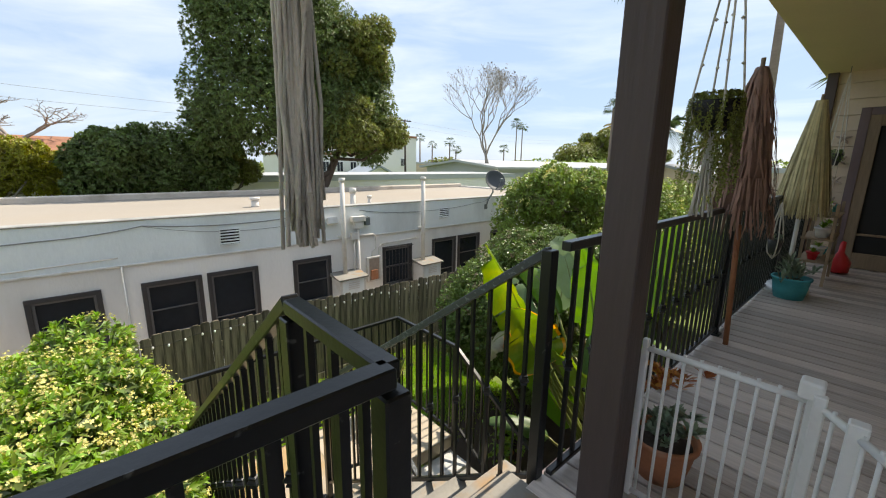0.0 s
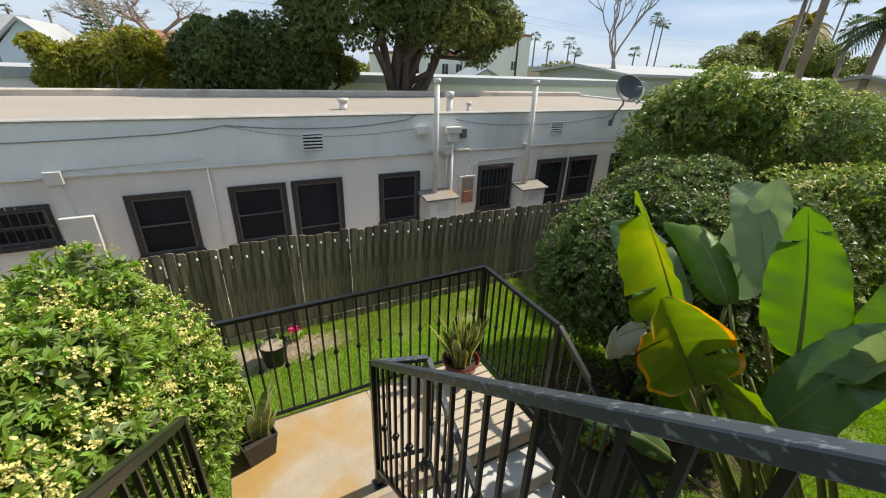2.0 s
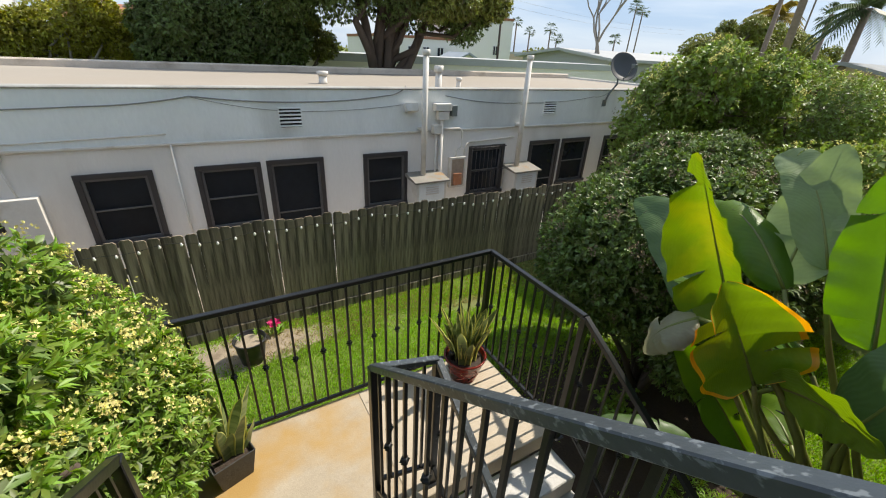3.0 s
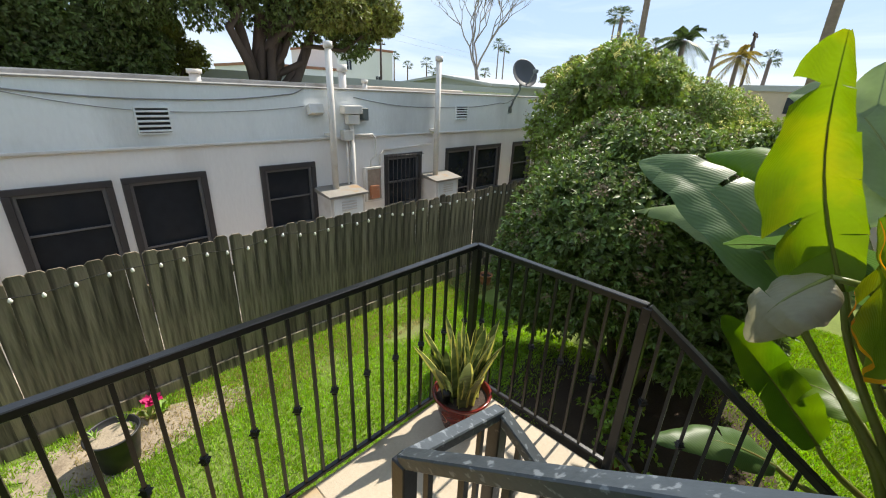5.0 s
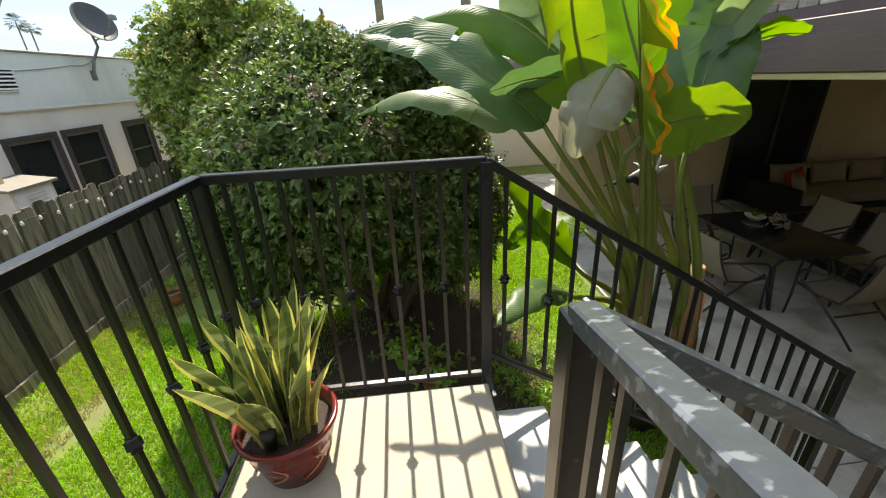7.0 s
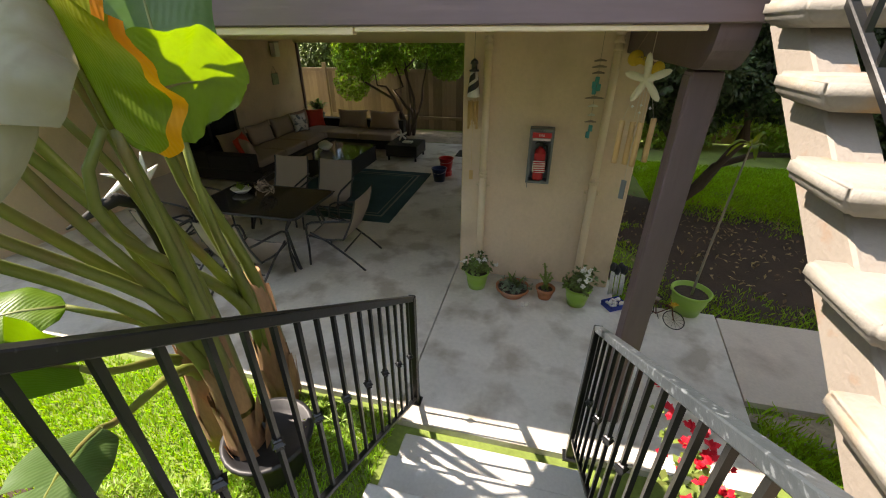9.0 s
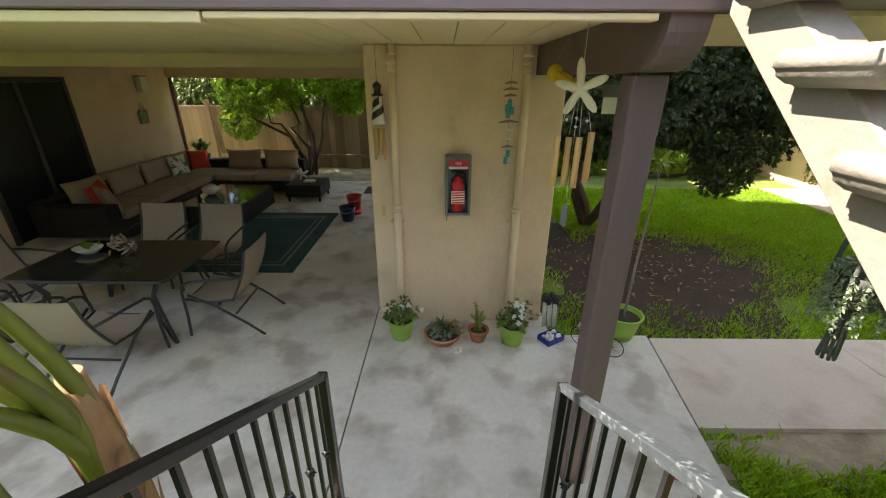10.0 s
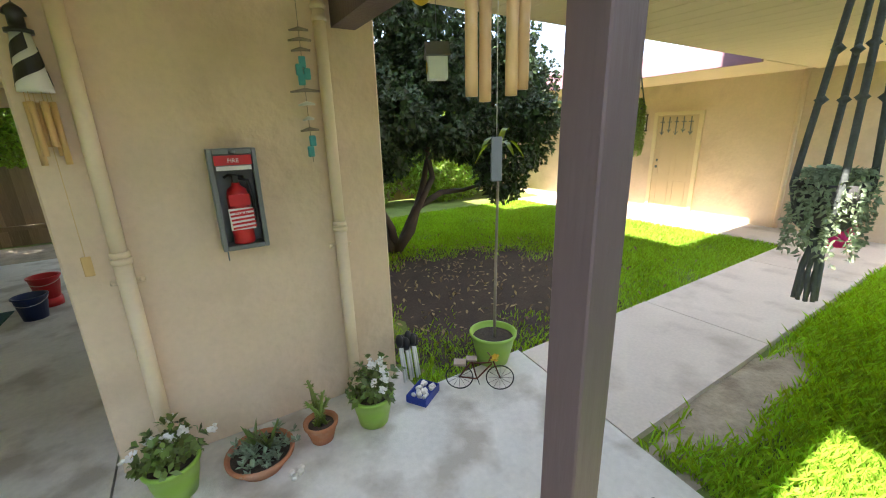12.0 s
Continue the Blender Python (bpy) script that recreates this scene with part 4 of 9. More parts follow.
for i, (p0, p1, w, face, bow, b, m, tear, sag, fold, roll_, rim) in enumerate(LEAVES):
    bm, eb = bm_new(), bm_new()
    rib = banana_blade(bm, p0, p1, w, face, sag, fold, tear, i + 3, 44, bow, eb if rim else None, roll_, 0.45 if i == 0 else 1.0, 0.9 if i == 0 else 0.34, 0.9)
    leaf = part("leaf", bm, m, bop)
    if rim:
        part("margin", eb, M_BANE, leaf, "orange withered leaf margin")
    else:
        eb.free()
    bm = bm_new()
    bx, by = BASES[b]
    s = Vector((bx + 0.05 * math.cos(i * 2.3), by + 0.05 * math.sin(i * 2.3), 0.55))
    e = Vector(p0)
    d = (rib(0.08) - rib(0.0)).normalized()
    ln = (e - s).length
    c1, c2 = s + Vector((0, 0, ln * 0.45)), e - d * ln * 0.22 - Vector((0, 0, ln * 0.12))
    pts = []
    for k in range(11):
        t = k / 10
        pts.append(s * (1 - t) ** 3 + c1 * 3 * t * (1 - t) ** 2 + c2 * 3 * t * t * (1 - t) + e * t ** 3)
    add_tube(bm, pts, [0.052, 0.046, 0.040, 0.035, 0.031, 0.027, 0.024, 0.021, 0.018, 0.016, 0.014], 8)
    add_tube(bm, [rib(k / 10) - Vector(face).normalized() * 0.005 for k in range(11)], [0.013 * (1 - 0.09 * k) for k in range(11)], 6)
    part("stalk", bm, M_STEMG, leaf)
for j, (bx, by) in enumerate(BASES):
    bm = bm_new()
    add_tube(bm, [(bx + 0.04, by - 0.02, GZ), (bx + 0.03, by, 0.3), (bx, by + 0.01, 0.75), (bx - 0.03, by + 0.03, 1.25)], [0.125, 0.115, 0.095, 0.05], 12)
    part("trunk", bm, M_STEMB, bop)
    r = random.Random(20 + j)
    bm = bm_new()
    for k in range(16):
        a, z = r.uniform(0, 6.28), r.uniform(0.0, 0.95)
        rad = 0.128 - 0.05 * z
        h, da = r.uniform(0.20, 0.42), r.uniform(0.35, 0.6)
        grid = []
        for q in range(5):
            t = q / 4
            grid.append([bm.verts.new((bx + math.cos(a + da * u * (1 - 0.75 * t * t)) * (rad + 0.010 + 0.014 * t * t), by + math.sin(a + da * u * (1 - 0.75 * t * t)) * (rad + 0.010 + 0.014 * t * t), z + h * t)) for u in (-1, 0, 1)])
        for ra, rb in zip(grid, grid[1:]):
            for q in range(2):
                bm.faces.new((ra[q], ra[q + 1], rb[q + 1], rb[q])).smooth = True
    part("sheath", bm, M_SHEATH, bop, "torn orange-brown dry leaf sheath")
bm = bm_new()
for k, (a, ln) in enumerate(((0.2, 0.24), (0.7, 0.2), (-0.3, 0.2), (1.2, 0.16), (-0.8, 0.17))):
    add_tube(bm, [(3.90, 1.80, 2.00), (3.90 - 0.3 * ln, 1.80 + ln * math.sin(a) * 0.5, 2.00 + ln * 0.6), (3.90 - 0.2 * ln, 1.80 + ln * math.sin(a), 2.00 + ln * math.cos(a))], [0.014, 0.016, 0.002], 5)
part("flower", bm, M_WHITE, bop, "white crane-shaped flower")
bm = bm_new()
add_tube(bm, [(3.93, 1.70, 1.4), (3.92, 1.78, 1.96), (3.88, 1.90, 2.04), (3.85, 2.12, 2.01)], [0.02, 0.025, 0.03, 0.004], 8)
part("bract", bm, M_VENT, bop, "dark boat-shaped bract")


# snake plants
def snake_plant(parent, at, n, h, spread, seed, w=0.05):
    r = random.Random(seed)
    bm, edge = bm_new(), bm_new()
    for k in range(n):
        a = r.uniform(0, 6.28)
        rad = spread * 0.35 * math.sqrt(r.random())
        base = Vector(at) + Vector((math.cos(a) * rad, math.sin(a) * rad, 0))
        lean = r.uniform(0.03, 0.46) * (0.5 + rad / max(spread * 0.35, 1e-3) * 0.6)
        hh = h * r.uniform(0.55, 1.05)
        out = Vector((math.cos(a), math.sin(a), 0))
        tw, ww = r.uniform(0, 3.1), w * r.uniform(0.7, 1.15)
        prev = None
        for i in range(9):
            t = i / 8
            c = base + Vector((0, 0, hh * t * (1 - 0.18 * lean * t))) + out * (hh * lean * t ** 1.5)
            ang = tw + t * r.choice((0.5, 0.7))
            s = Vector((math.cos(ang), math.sin(ang), 0))
            wi = ww * 0.5 * (0.75 + 0.5 * t) * (1 - t ** 5) + 0.0012
            nrm = s.cross(Vector((0, 0, 1)))
            row = [c - s * wi, c - s * wi * 0.80 + nrm * wi * 0.22, c + nrm * wi * 0.35, c + s * wi * 0.80 + nrm * wi * 0.22, c + s * wi]
            cur = ([edge.verts.new(row[0]), edge.verts.new(row[1])], [bm.verts.new(p) for p in row[1:4]], [edge.verts.new(row[3]), edge.verts.new(row[4])])
            if prev:
                for b_, strip_a, strip_b in ((edge, prev[0], cur[0]), (bm, prev[1], cur[1]), (edge, prev[2], cur[2])):
                    for q in range(len(strip_a) - 1):
                        f = b_.faces.new((strip_a[q], strip_a[q + 1], strip_b[q + 1], strip_b[q]))
                        f.smooth = True
            prev = cur
    part("foliage", bm, M_SNAKE, parent, "sword leaves banded in two greens")
    part("leaf_margin", edge, M_SNAKEY, parent, "pale yellow leaf margin")


M_SNAKE = mat("snake_plant_leaf", (0.115, 0.155, 0.05), 0.35, vary=0.3, scale=10, fine=40, stretch=(0.3, 0.3, 2.5), stain=(0.27, 0.31, 0.13), stain_amt=0.85, stain_scale=9, trans=0.15, lo=0.45, hi=0.6)
M_SNAKEY = mat("snake_plant_margin", (0.55, 0.52, 0.16), 0.4, vary=0.15, scale=6, fine=40, trans=0.25)
M_OXBLOOD = mat("oxblood_glaze", (0.16, 0.018, 0.012), 0.12, vary=0.15, scale=6, fine=40)
M_TERRA = mat("terracotta", (0.42, 0.17, 0.08), 0.85, vary=0.15, scale=8, fine=60, bump=0.15, stain=(0.5, 0.38, 0.3), stain_amt=0.5, stain_scale=6)
M_POTSOIL = mat("potting_soil", (0.05, 0.035, 0.025), 0.95, vary=0.35, scale=30, fine=120, bump=0.9, bump_scale=80)
M_LIME = mat("lime_green_plastic", (0.30, 0.50, 0.075), 0.42, vary=0.05, scale=4, fine=40)
M_BLACKPL = mat("black_plastic", (0.018, 0.018, 0.020), 0.5, vary=0.15, scale=6, fine=60, bump=0.1)
M_GREYPOT = mat("dark_grey_planter", (0.05, 0.05, 0.05), 0.6, vary=0.2, scale=8, fine=60, bump=0.3)


def pot_profile(r0, r1, h, lip=0.012, wall=0.012):
    return [(0.0, 0.0), (r0, 0.0), (r0 + (r1 - r0) * 0.5 + 0.004, h * 0.5), (r1 - 0.004, h - lip * 2.4), (r1 + lip * 0.7, h - lip * 2.0), (r1 + lip * 0.9, h - 0.004), (r1 + lip * 0.5, h),
            (r1 - wall * 0.4, h), (r1 - wall, h - lip), (r1 - wall * 1.6, h * 0.80), (0.0, h * 0.80)]


def pot(name, label, at, r0, r1, h, material, n=28):
    th = thing(name, label, "plant pot", at)
    bm = bm_new()
    add_lathe(bm, pot_profile(r0, r1, h), n)
    part("pot", bm, material, th)
    bm = bm_new()
    add_lathe(bm, [(0.0, h * 0.83), (r1 * 0.55, h * 0.845), (r1 - 0.018, h * 0.81)], n)
    part("soil", bm, M_POTSOIL, th)
    return th


p = pot("potted_snake_plant", "variegated snake plant in a glossy oxblood ceramic pot", (2.60, 3.99, LAND), 0.125, 0.192, 0.262, M_OXBLOOD, 36)
snake_plant(p, (0, 0, 0.215), 34, 0.55, 0.36, 5, 0.085)
bm = bm_new()
add_lathe(bm, [(0.0, 0.0), (0.022, 0.0), (0.022, 0.05), (0.03, 0.055), (0.03, 0.085), (0.0, 0.09)], 14, (-0.13, 0.02, 0.24))
add_tube(bm, [(-0.12, 0.02, 0.12), (-0.12, 0.02, 0.20)], 0.006, 6)
part("solar_light", bm, M_BLACKPL, p, "small black solar stake light")
bm = bm_new()
for q, (a, ln) in enumerate(((-2.3, 0.17), (-1.9, 0.14), (-2.6, 0.13))):
    banana_blade(bm, (0.06 * math.cos(a), 0.06 * math.sin(a), 0.21), (ln * math.cos(a), ln * math.sin(a), 0.16 - 0.02 * q), 0.06, (0, 0, 1), 0.2, 0.1, 0, q, 8)
part("loose_leaf", bm, M_SNAKEY, p)
M_SWIRL = mat("pale_glaze_line", (0.50, 0.22, 0.15), 0.25, vary=0.1, scale=8, fine=40)
for q in range(7):
    bm = bm_new()
    pts = []
    for k in range(15):
        t = k / 14
        z = 0.045 + 0.115 * t
        a = q * 0.9 + 0.55 * math.sin(t * 2.6)
        rad = 0.125 + 0.071 * (z / 0.262) + 0.002
        pts.append((rad * math.cos(a), rad * math.sin(a), z))
    add_tube(bm, pts, [0.0018 + 0.0028 * math.sin(math.pi * k / 14) for k in range(15)], 5)
    part("swirl", bm, M_SWIRL, p, "pale curved line in the glaze")

p = thing("potted_snake_plant", "variegated snake plant in a dark square planter", "plant", (0.58, 3.92, LAND), turn=18)
bm = bm_new()
v0 = [(-0.105, -0.105), (0.105, -0.105), (0.105, 0.105), (-0.105, 0.105)]
rings = []
for z, k in ((0.0, 1.0), (0.24, 1.32), (0.25, 1.36), (0.25, 1.24), (0.20, 1.2)):
    rings.append([bm.verts.new((x * k, y * k, z)) for x, y in v0])
for a, b in zip(rings, rings[1:]):
    for k in range(4):
        bm.faces.new((a[k], a[(k + 1) % 4], b[(k + 1) % 4], b[k]))
bm.faces.new(rings[0][::-1])
bm.faces.new(rings[-1])
bmesh.ops.bevel(bm, geom=[e for e in bm.edges], offset=0.004, segments=1, affect="EDGES")
part("pot", bm, M_GREYPOT, p)
bm = bm_new()
add_box(bm, (-0.115, -0.115, 0.19), (0.115, 0.115, 0.215))
part("soil", bm, M_POTSOIL, p)
snake_plant(p, (0, 0, 0.2), 14, 0.50, 0.36, 9, 0.095)
bm = bm_new()
add_lathe(bm, [(0.0, 0.0), (0.02, 0.0), (0.02, 0.05), (0.03, 0.055), (0.03, 0.08), (0.0, 0.085)], 14, (0.09, -0.02, 0.22))
part("solar_light", bm, M_BLACKPL, p, "small grey solar stake light")


# grass
def grass(name, label, boxes, count, seed, h=0.05, material=None, avoid=(), holes=0.35):
    rng = np.random.default_rng(seed)
    areas = np.array([(b[1] - b[0]) * (b[3] - b[2]) for b in boxes])
    k = rng.choice(len(boxes), count, p=areas / areas.sum())
    b = np.array(boxes)[k]
    p = np.stack([rng.uniform(b[:, 0], b[:, 1]), rng.uniform(b[:, 2], b[:, 3]), np.full(count, GZ)], 1)
    keep = np.ones(count, bool)
    for cx, cy, rx, ry in avoid:
        d = ((p[:, 0] - cx) / rx) ** 2 + ((p[:, 1] - cy) / ry) ** 2
        keep &= d > rng.uniform(0.35, 1.25, count) + 0.18 * np.sin(p[:, 0] * 6.1) * np.sin(p[:, 1] * 7.3)
    thin = np.sin(p[:, 0] * 2.1 + 1.3) * np.sin(p[:, 1] * 2.7 + p[:, 0] * 0.8) + 0.5 * np.sin(p[:, 0] * 5.3 - p[:, 1] * 4.1)
    keep &= rng.random(count) > np.clip((thin - 0.5) * holes * 2, 0, 0.8)
    p = p[keep]
    n = len(p)
    a = rng.uniform(0, 2 * np.pi, n)
    d = np.stack([np.cos(a), np.sin(a), np.zeros(n)], 1)
    s = np.stack([-np.sin(a), np.cos(a), np.zeros(n)], 1)
    hh = h * rng.uniform(0.5, 1.4, (n, 1))
    w = 0.0035 * rng.uniform(0.8, 1.6, (n, 1)) * (h / 0.05) ** 0.5
    lean = hh * rng.uniform(0.1, 0.9, (n, 1))
    up = np.array([[0, 0, 1.0]])
    v = np.stack([p - s * w, p + s * w, p + d * lean * 0.4 + up * hh * 0.65 + s * w * 0.7, p + d * lean + up * hh], 1).reshape(-1, 3)
    i = np.arange(n)[:, None] * 4
    f = np.concatenate([i + np.array([[0, 1, 2]]), i + np.array([[0, 2, 3]])], 0)
    ob = soup(name, v, f, material or M_GRASS)
    return tagged(ob, label, "grass", kind="stuff")


grass("grass", "bright green mown lawn grass", [(-0.2, 6.0, 4.3, 7.45), (3.1, 9.5, 1.05, 4.3)], 210000, 3, 0.045, avoid=[(4.75, 3.40, 2.1, 1.42), (0.95, 6.95, 1.0, 0.36), (4.4, 6.6, 0.5, 0.22)])
grass("grass", "bright green mown lawn grass of the courtyard", [(-5.4, 0.2, -7.0, -0.86), (0.2, 1.2, -3.2, -0.92)], 130000, 4, 0.06, avoid=[(-0.55, -2.5, 2.2, 1.75)])
grass("grass", "tufted green grass beside the walkway", [(-5.0, 0.37, 0.34, 3.0)], 70000, 5, 0.09, avoid=[(-0.75, 0.46, 1.25, 0.26)])
grass("grass", "dry straw-coloured grass along the fence", [(0.5, 7.5, 6.6, 7.42)], 9000, 6, 0.05, M_GRASS_DRY)


# ---- covered patio ----
M_FRAME = mat("dark_grey_furniture_metal", (0.035, 0.036, 0.038), 0.4, vary=0.15, scale=8, fine=60)
M_SLING = mat("taupe_sling_fabric", (0.34, 0.28, 0.23), 0.85, vary=0.05, scale=5, fine=250, bump=0.2, bump_scale=300)
M_TABGL = mat("smoked_table_glass", (0.025, 0.024, 0.022), 0.08, vary=0.2, scale=2, fine=20)
M_WICKER = mat("dark_wicker", (0.012, 0.010, 0.009), 0.6, vary=0.4, scale=30, fine=160, bump=0.9, bump_scale=150)
M_CUSH = mat("taupe_cushion", (0.34, 0.26, 0.19), 0.95, vary=0.05, scale=4, fine=150, bump=0.2, bump_scale=200)
M_RED = mat("red_fabric", (0.50, 0.045, 0.022), 0.8, vary=0.08, scale=5, fine=120, bump=0.15)
M_REDPL = mat("red_plastic", (0.55, 0.02, 0.025), 0.35, vary=0.06)
M_BLUEPL = mat("navy_plastic", (0.018, 0.035, 0.11), 0.35, vary=0.06)
M_BLUEBOX = mat("blue_plastic_tray", (0.015, 0.04, 0.28), 0.4, vary=0.06)
M_RUG = mat("teal_rug_pile", (0.028, 0.075, 0.085), 0.95, vary=0.2, scale=2.5, fine=200, bump=0.4, bump_scale=200, stain=(0.05, 0.12, 0.125), stain_amt=0.5, stain_scale=3)
M_RUGB = mat("rug_border_stripe", (0.20, 0.22, 0.20), 0.95, vary=0.1, scale=4, fine=200)
M_PRINT = mat("printed_cushion", (0.62, 0.60, 0.54), 0.9, vary=0.05, scale=4, fine=100, stain=(0.10, 0.12, 0.14), stain_amt=0.9, stain_scale=9, lo=0.55, hi=0.6)
M_SHELL = mat("white_shell", (0.72, 0.69, 0.62), 0.5, vary=0.08, scale=20, fine=90, bump=0.2)
M_DRIFT = mat("driftwood", (0.33, 0.26, 0.20), 0.9, vary=0.25, scale=15, fine=90, bump=0.4, rnd=0.5, island=True)
M_BAMBOO = mat("bamboo", (0.62, 0.40, 0.16), 0.45, vary=0.12, scale=6, fine=50, stretch=(1, 1, 0.2))
M_STAR = mat("painted_wooden_star", (0.72, 0.68, 0.50), 0.7, vary=0.06, scale=8, fine=60)
M_BLACK = mat("black_enamel", (0.015, 0.015, 0.016), 0.35, vary=0.1)
M_YEL = mat("yellow_paint", (0.62, 0.42, 0.02), 0.55, vary=0.12, scale=8, fine=60)
M_TURQ = mat("turquoise_paint", (0.05, 0.30, 0.32), 0.6, vary=0.15, scale=12, fine=60)
M_CLEAR = mat("clear_acrylic", (0.06, 0.07, 0.06), 0.08, vary=0.05)
M_GREYMET = mat("grey_painted_steel", (0.16, 0.18, 0.18), 0.4, metal=0.2, vary=0.1, scale=6, fine=60)
M_ROPE = mat("cotton_cord", (0.62, 0.58, 0.50), 0.95, vary=0.12, scale=20, fine=120, bump=0.5, bump_scale=120)
M_ROPEG = mat("grey_green_cord", (0.10, 0.115, 0.11), 0.95, vary=0.2, scale=20, fine=120, bump=0.5, bump_scale=120)
M_SUCC = mat("grey_green_succulent", (0.22, 0.28, 0.19), 0.6, vary=0.2, scale=6, fine=40, rnd=0.35, island=True, hue=0.05, trans=0.15)
M_DOOR = mat("cream_door_paint", (0.60, 0.46, 0.28), 0.55, vary=0.05, scale=3, fine=40)
M_BICYCLE = mat("rusty_bike_frame", (0.12, 0.035, 0.02), 0.5, metal=0.3, vary=0.25, scale=20, fine=90)
M_PETAL = mat("white_petals", (0.78, 0.77, 0.74), 0.6, vary=0.06, scale=9, fine=60, trans=0.25)
M_PINK = mat("magenta_petals", (0.55, 0.02, 0.16), 0.6, vary=0.12, scale=9, fine=60, trans=0.25)
M_REDFL = mat("red_petals", (0.55, 0.012, 0.03), 0.6, vary=0.12, scale=9, fine=60, trans=0.25)


def rounded(bm, lo, hi, r, m=None):
    c = [(a + b) / 2 for a, b in zip(lo, hi)]
    s = [abs(b - a) for a, b in zip(lo, hi)]
    t = bmesh.ops.create_cube(bm, size=1.0, matrix=Matrix.Translation(c) @ Matrix.Diagonal((*s, 1)))
    es = list({e for v in t["verts"] for e in v.link_edges})
    g = bmesh.ops.bevel(bm, geom=es, offset=r, segments=3, affect="EDGES", profile=0.6)
    vs = list({v for f in g["faces"] for v in f.verts})
    for f in g["faces"]:
        f.smooth = True
    if m is not None:
        bmesh.ops.transform(bm, matrix=m, verts=vs)


def puffy(bm, w, h, d, m, seed=0):
    """A pillow: w by h, d thick in the middle, with pinched corners."""
    n = 10
    grid = {}
    for side in (1, -1):
        for i in range(n + 1):
            for j in range(n + 1):
                u, v = i / n * 2 - 1, j / n * 2 - 1
                edge = i in (0, n) or j in (0, n)
                if edge and (i, j, 1) in grid:
                    grid[(i, j, side)] = grid[(i, j, 1)]
                    continue
                pin = 1 - 0.10 * (1 - abs(u) ** 2 * abs(v) ** 2) * max(abs(u), abs(v)) ** 3
                z = side * d / 2 * ((1 - u ** 4) * (1 - v ** 4)) ** 0.55
                grid[(i, j, side)] = bm.verts.new(m @ Vector((u * w / 2 * pin, z, v * h / 2 * pin)))
    for side in (1, -1):
        for i in range(n):
            for j in range(n):
                q = [grid[(i, j, side)], grid[(i + 1, j, side)], grid[(i + 1, j + 1, side)], grid[(i, j + 1, side)]]
                f = bm.faces.new(q if side > 0 else q[::-1])
                f.smooth = True


# dining set
TX0, TX1, TY0, TY1 = 4.92, 6.45, -1.66, -0.66
table = thing("dining_table", "dark metal dining table with a smoked glass top", "table")
bm = bm_new()
rounded(bm, (TX0, TY0, 0.70), (TX1, TY1, 0.716), 0.006)
part("tabletop", bm, M_TABGL, table, "smoked glass")
bm = bm_new()
c = 0.09
ring = []
for cx, cy, a0 in ((TX1 - c, TY1 - c, 0), (TX0 + c, TY1 - c, 90), (TX0 + c, TY0 + c, 180), (TX1 - c, TY0 + c, 270)):
    for k in range(5):
        a = radians(a0 + k * 22.5)
        ring.append((cx + c * math.cos(a), cy + c * math.sin(a), 0.705))
add_tube(bm, ring + [ring[0]], 0.016, 8, cap=False)
part("rim", bm, M_FRAME, table)
for sx, sy in ((0, 0), (0, 1), (1, 0), (1, 1)):
    x = TX0 + 0.10 if sx == 0 else TX1 - 0.10
    y = TY0 + 0.10 if sy == 0 else TY1 - 0.10
    dx, dy = (1 if sx == 0 else -1), (1 if sy == 0 else -1)
    bm = bm_new()
    add_tube(bm, [(x, y, 0.70), (x + dx * 0.14, y + dy * 0.03, 0.5), (x + dx * 0.05, y - dy * 0.02, 0.22), (x - dx * 0.02, y - dy * 0.05, 0.0)], 0.017, 8)
    add_tube(bm, [(x + dx * 0.04, y, 0.70), (x + dx * 0.16, y + dy * 0.05, 0.5), (x + dx * 0.12, y, 0.22), (x - dx * 0.0, y - dy * 0.05, 0.0)], 0.013, 8)
    part("leg", bm, M_FRAME, table)


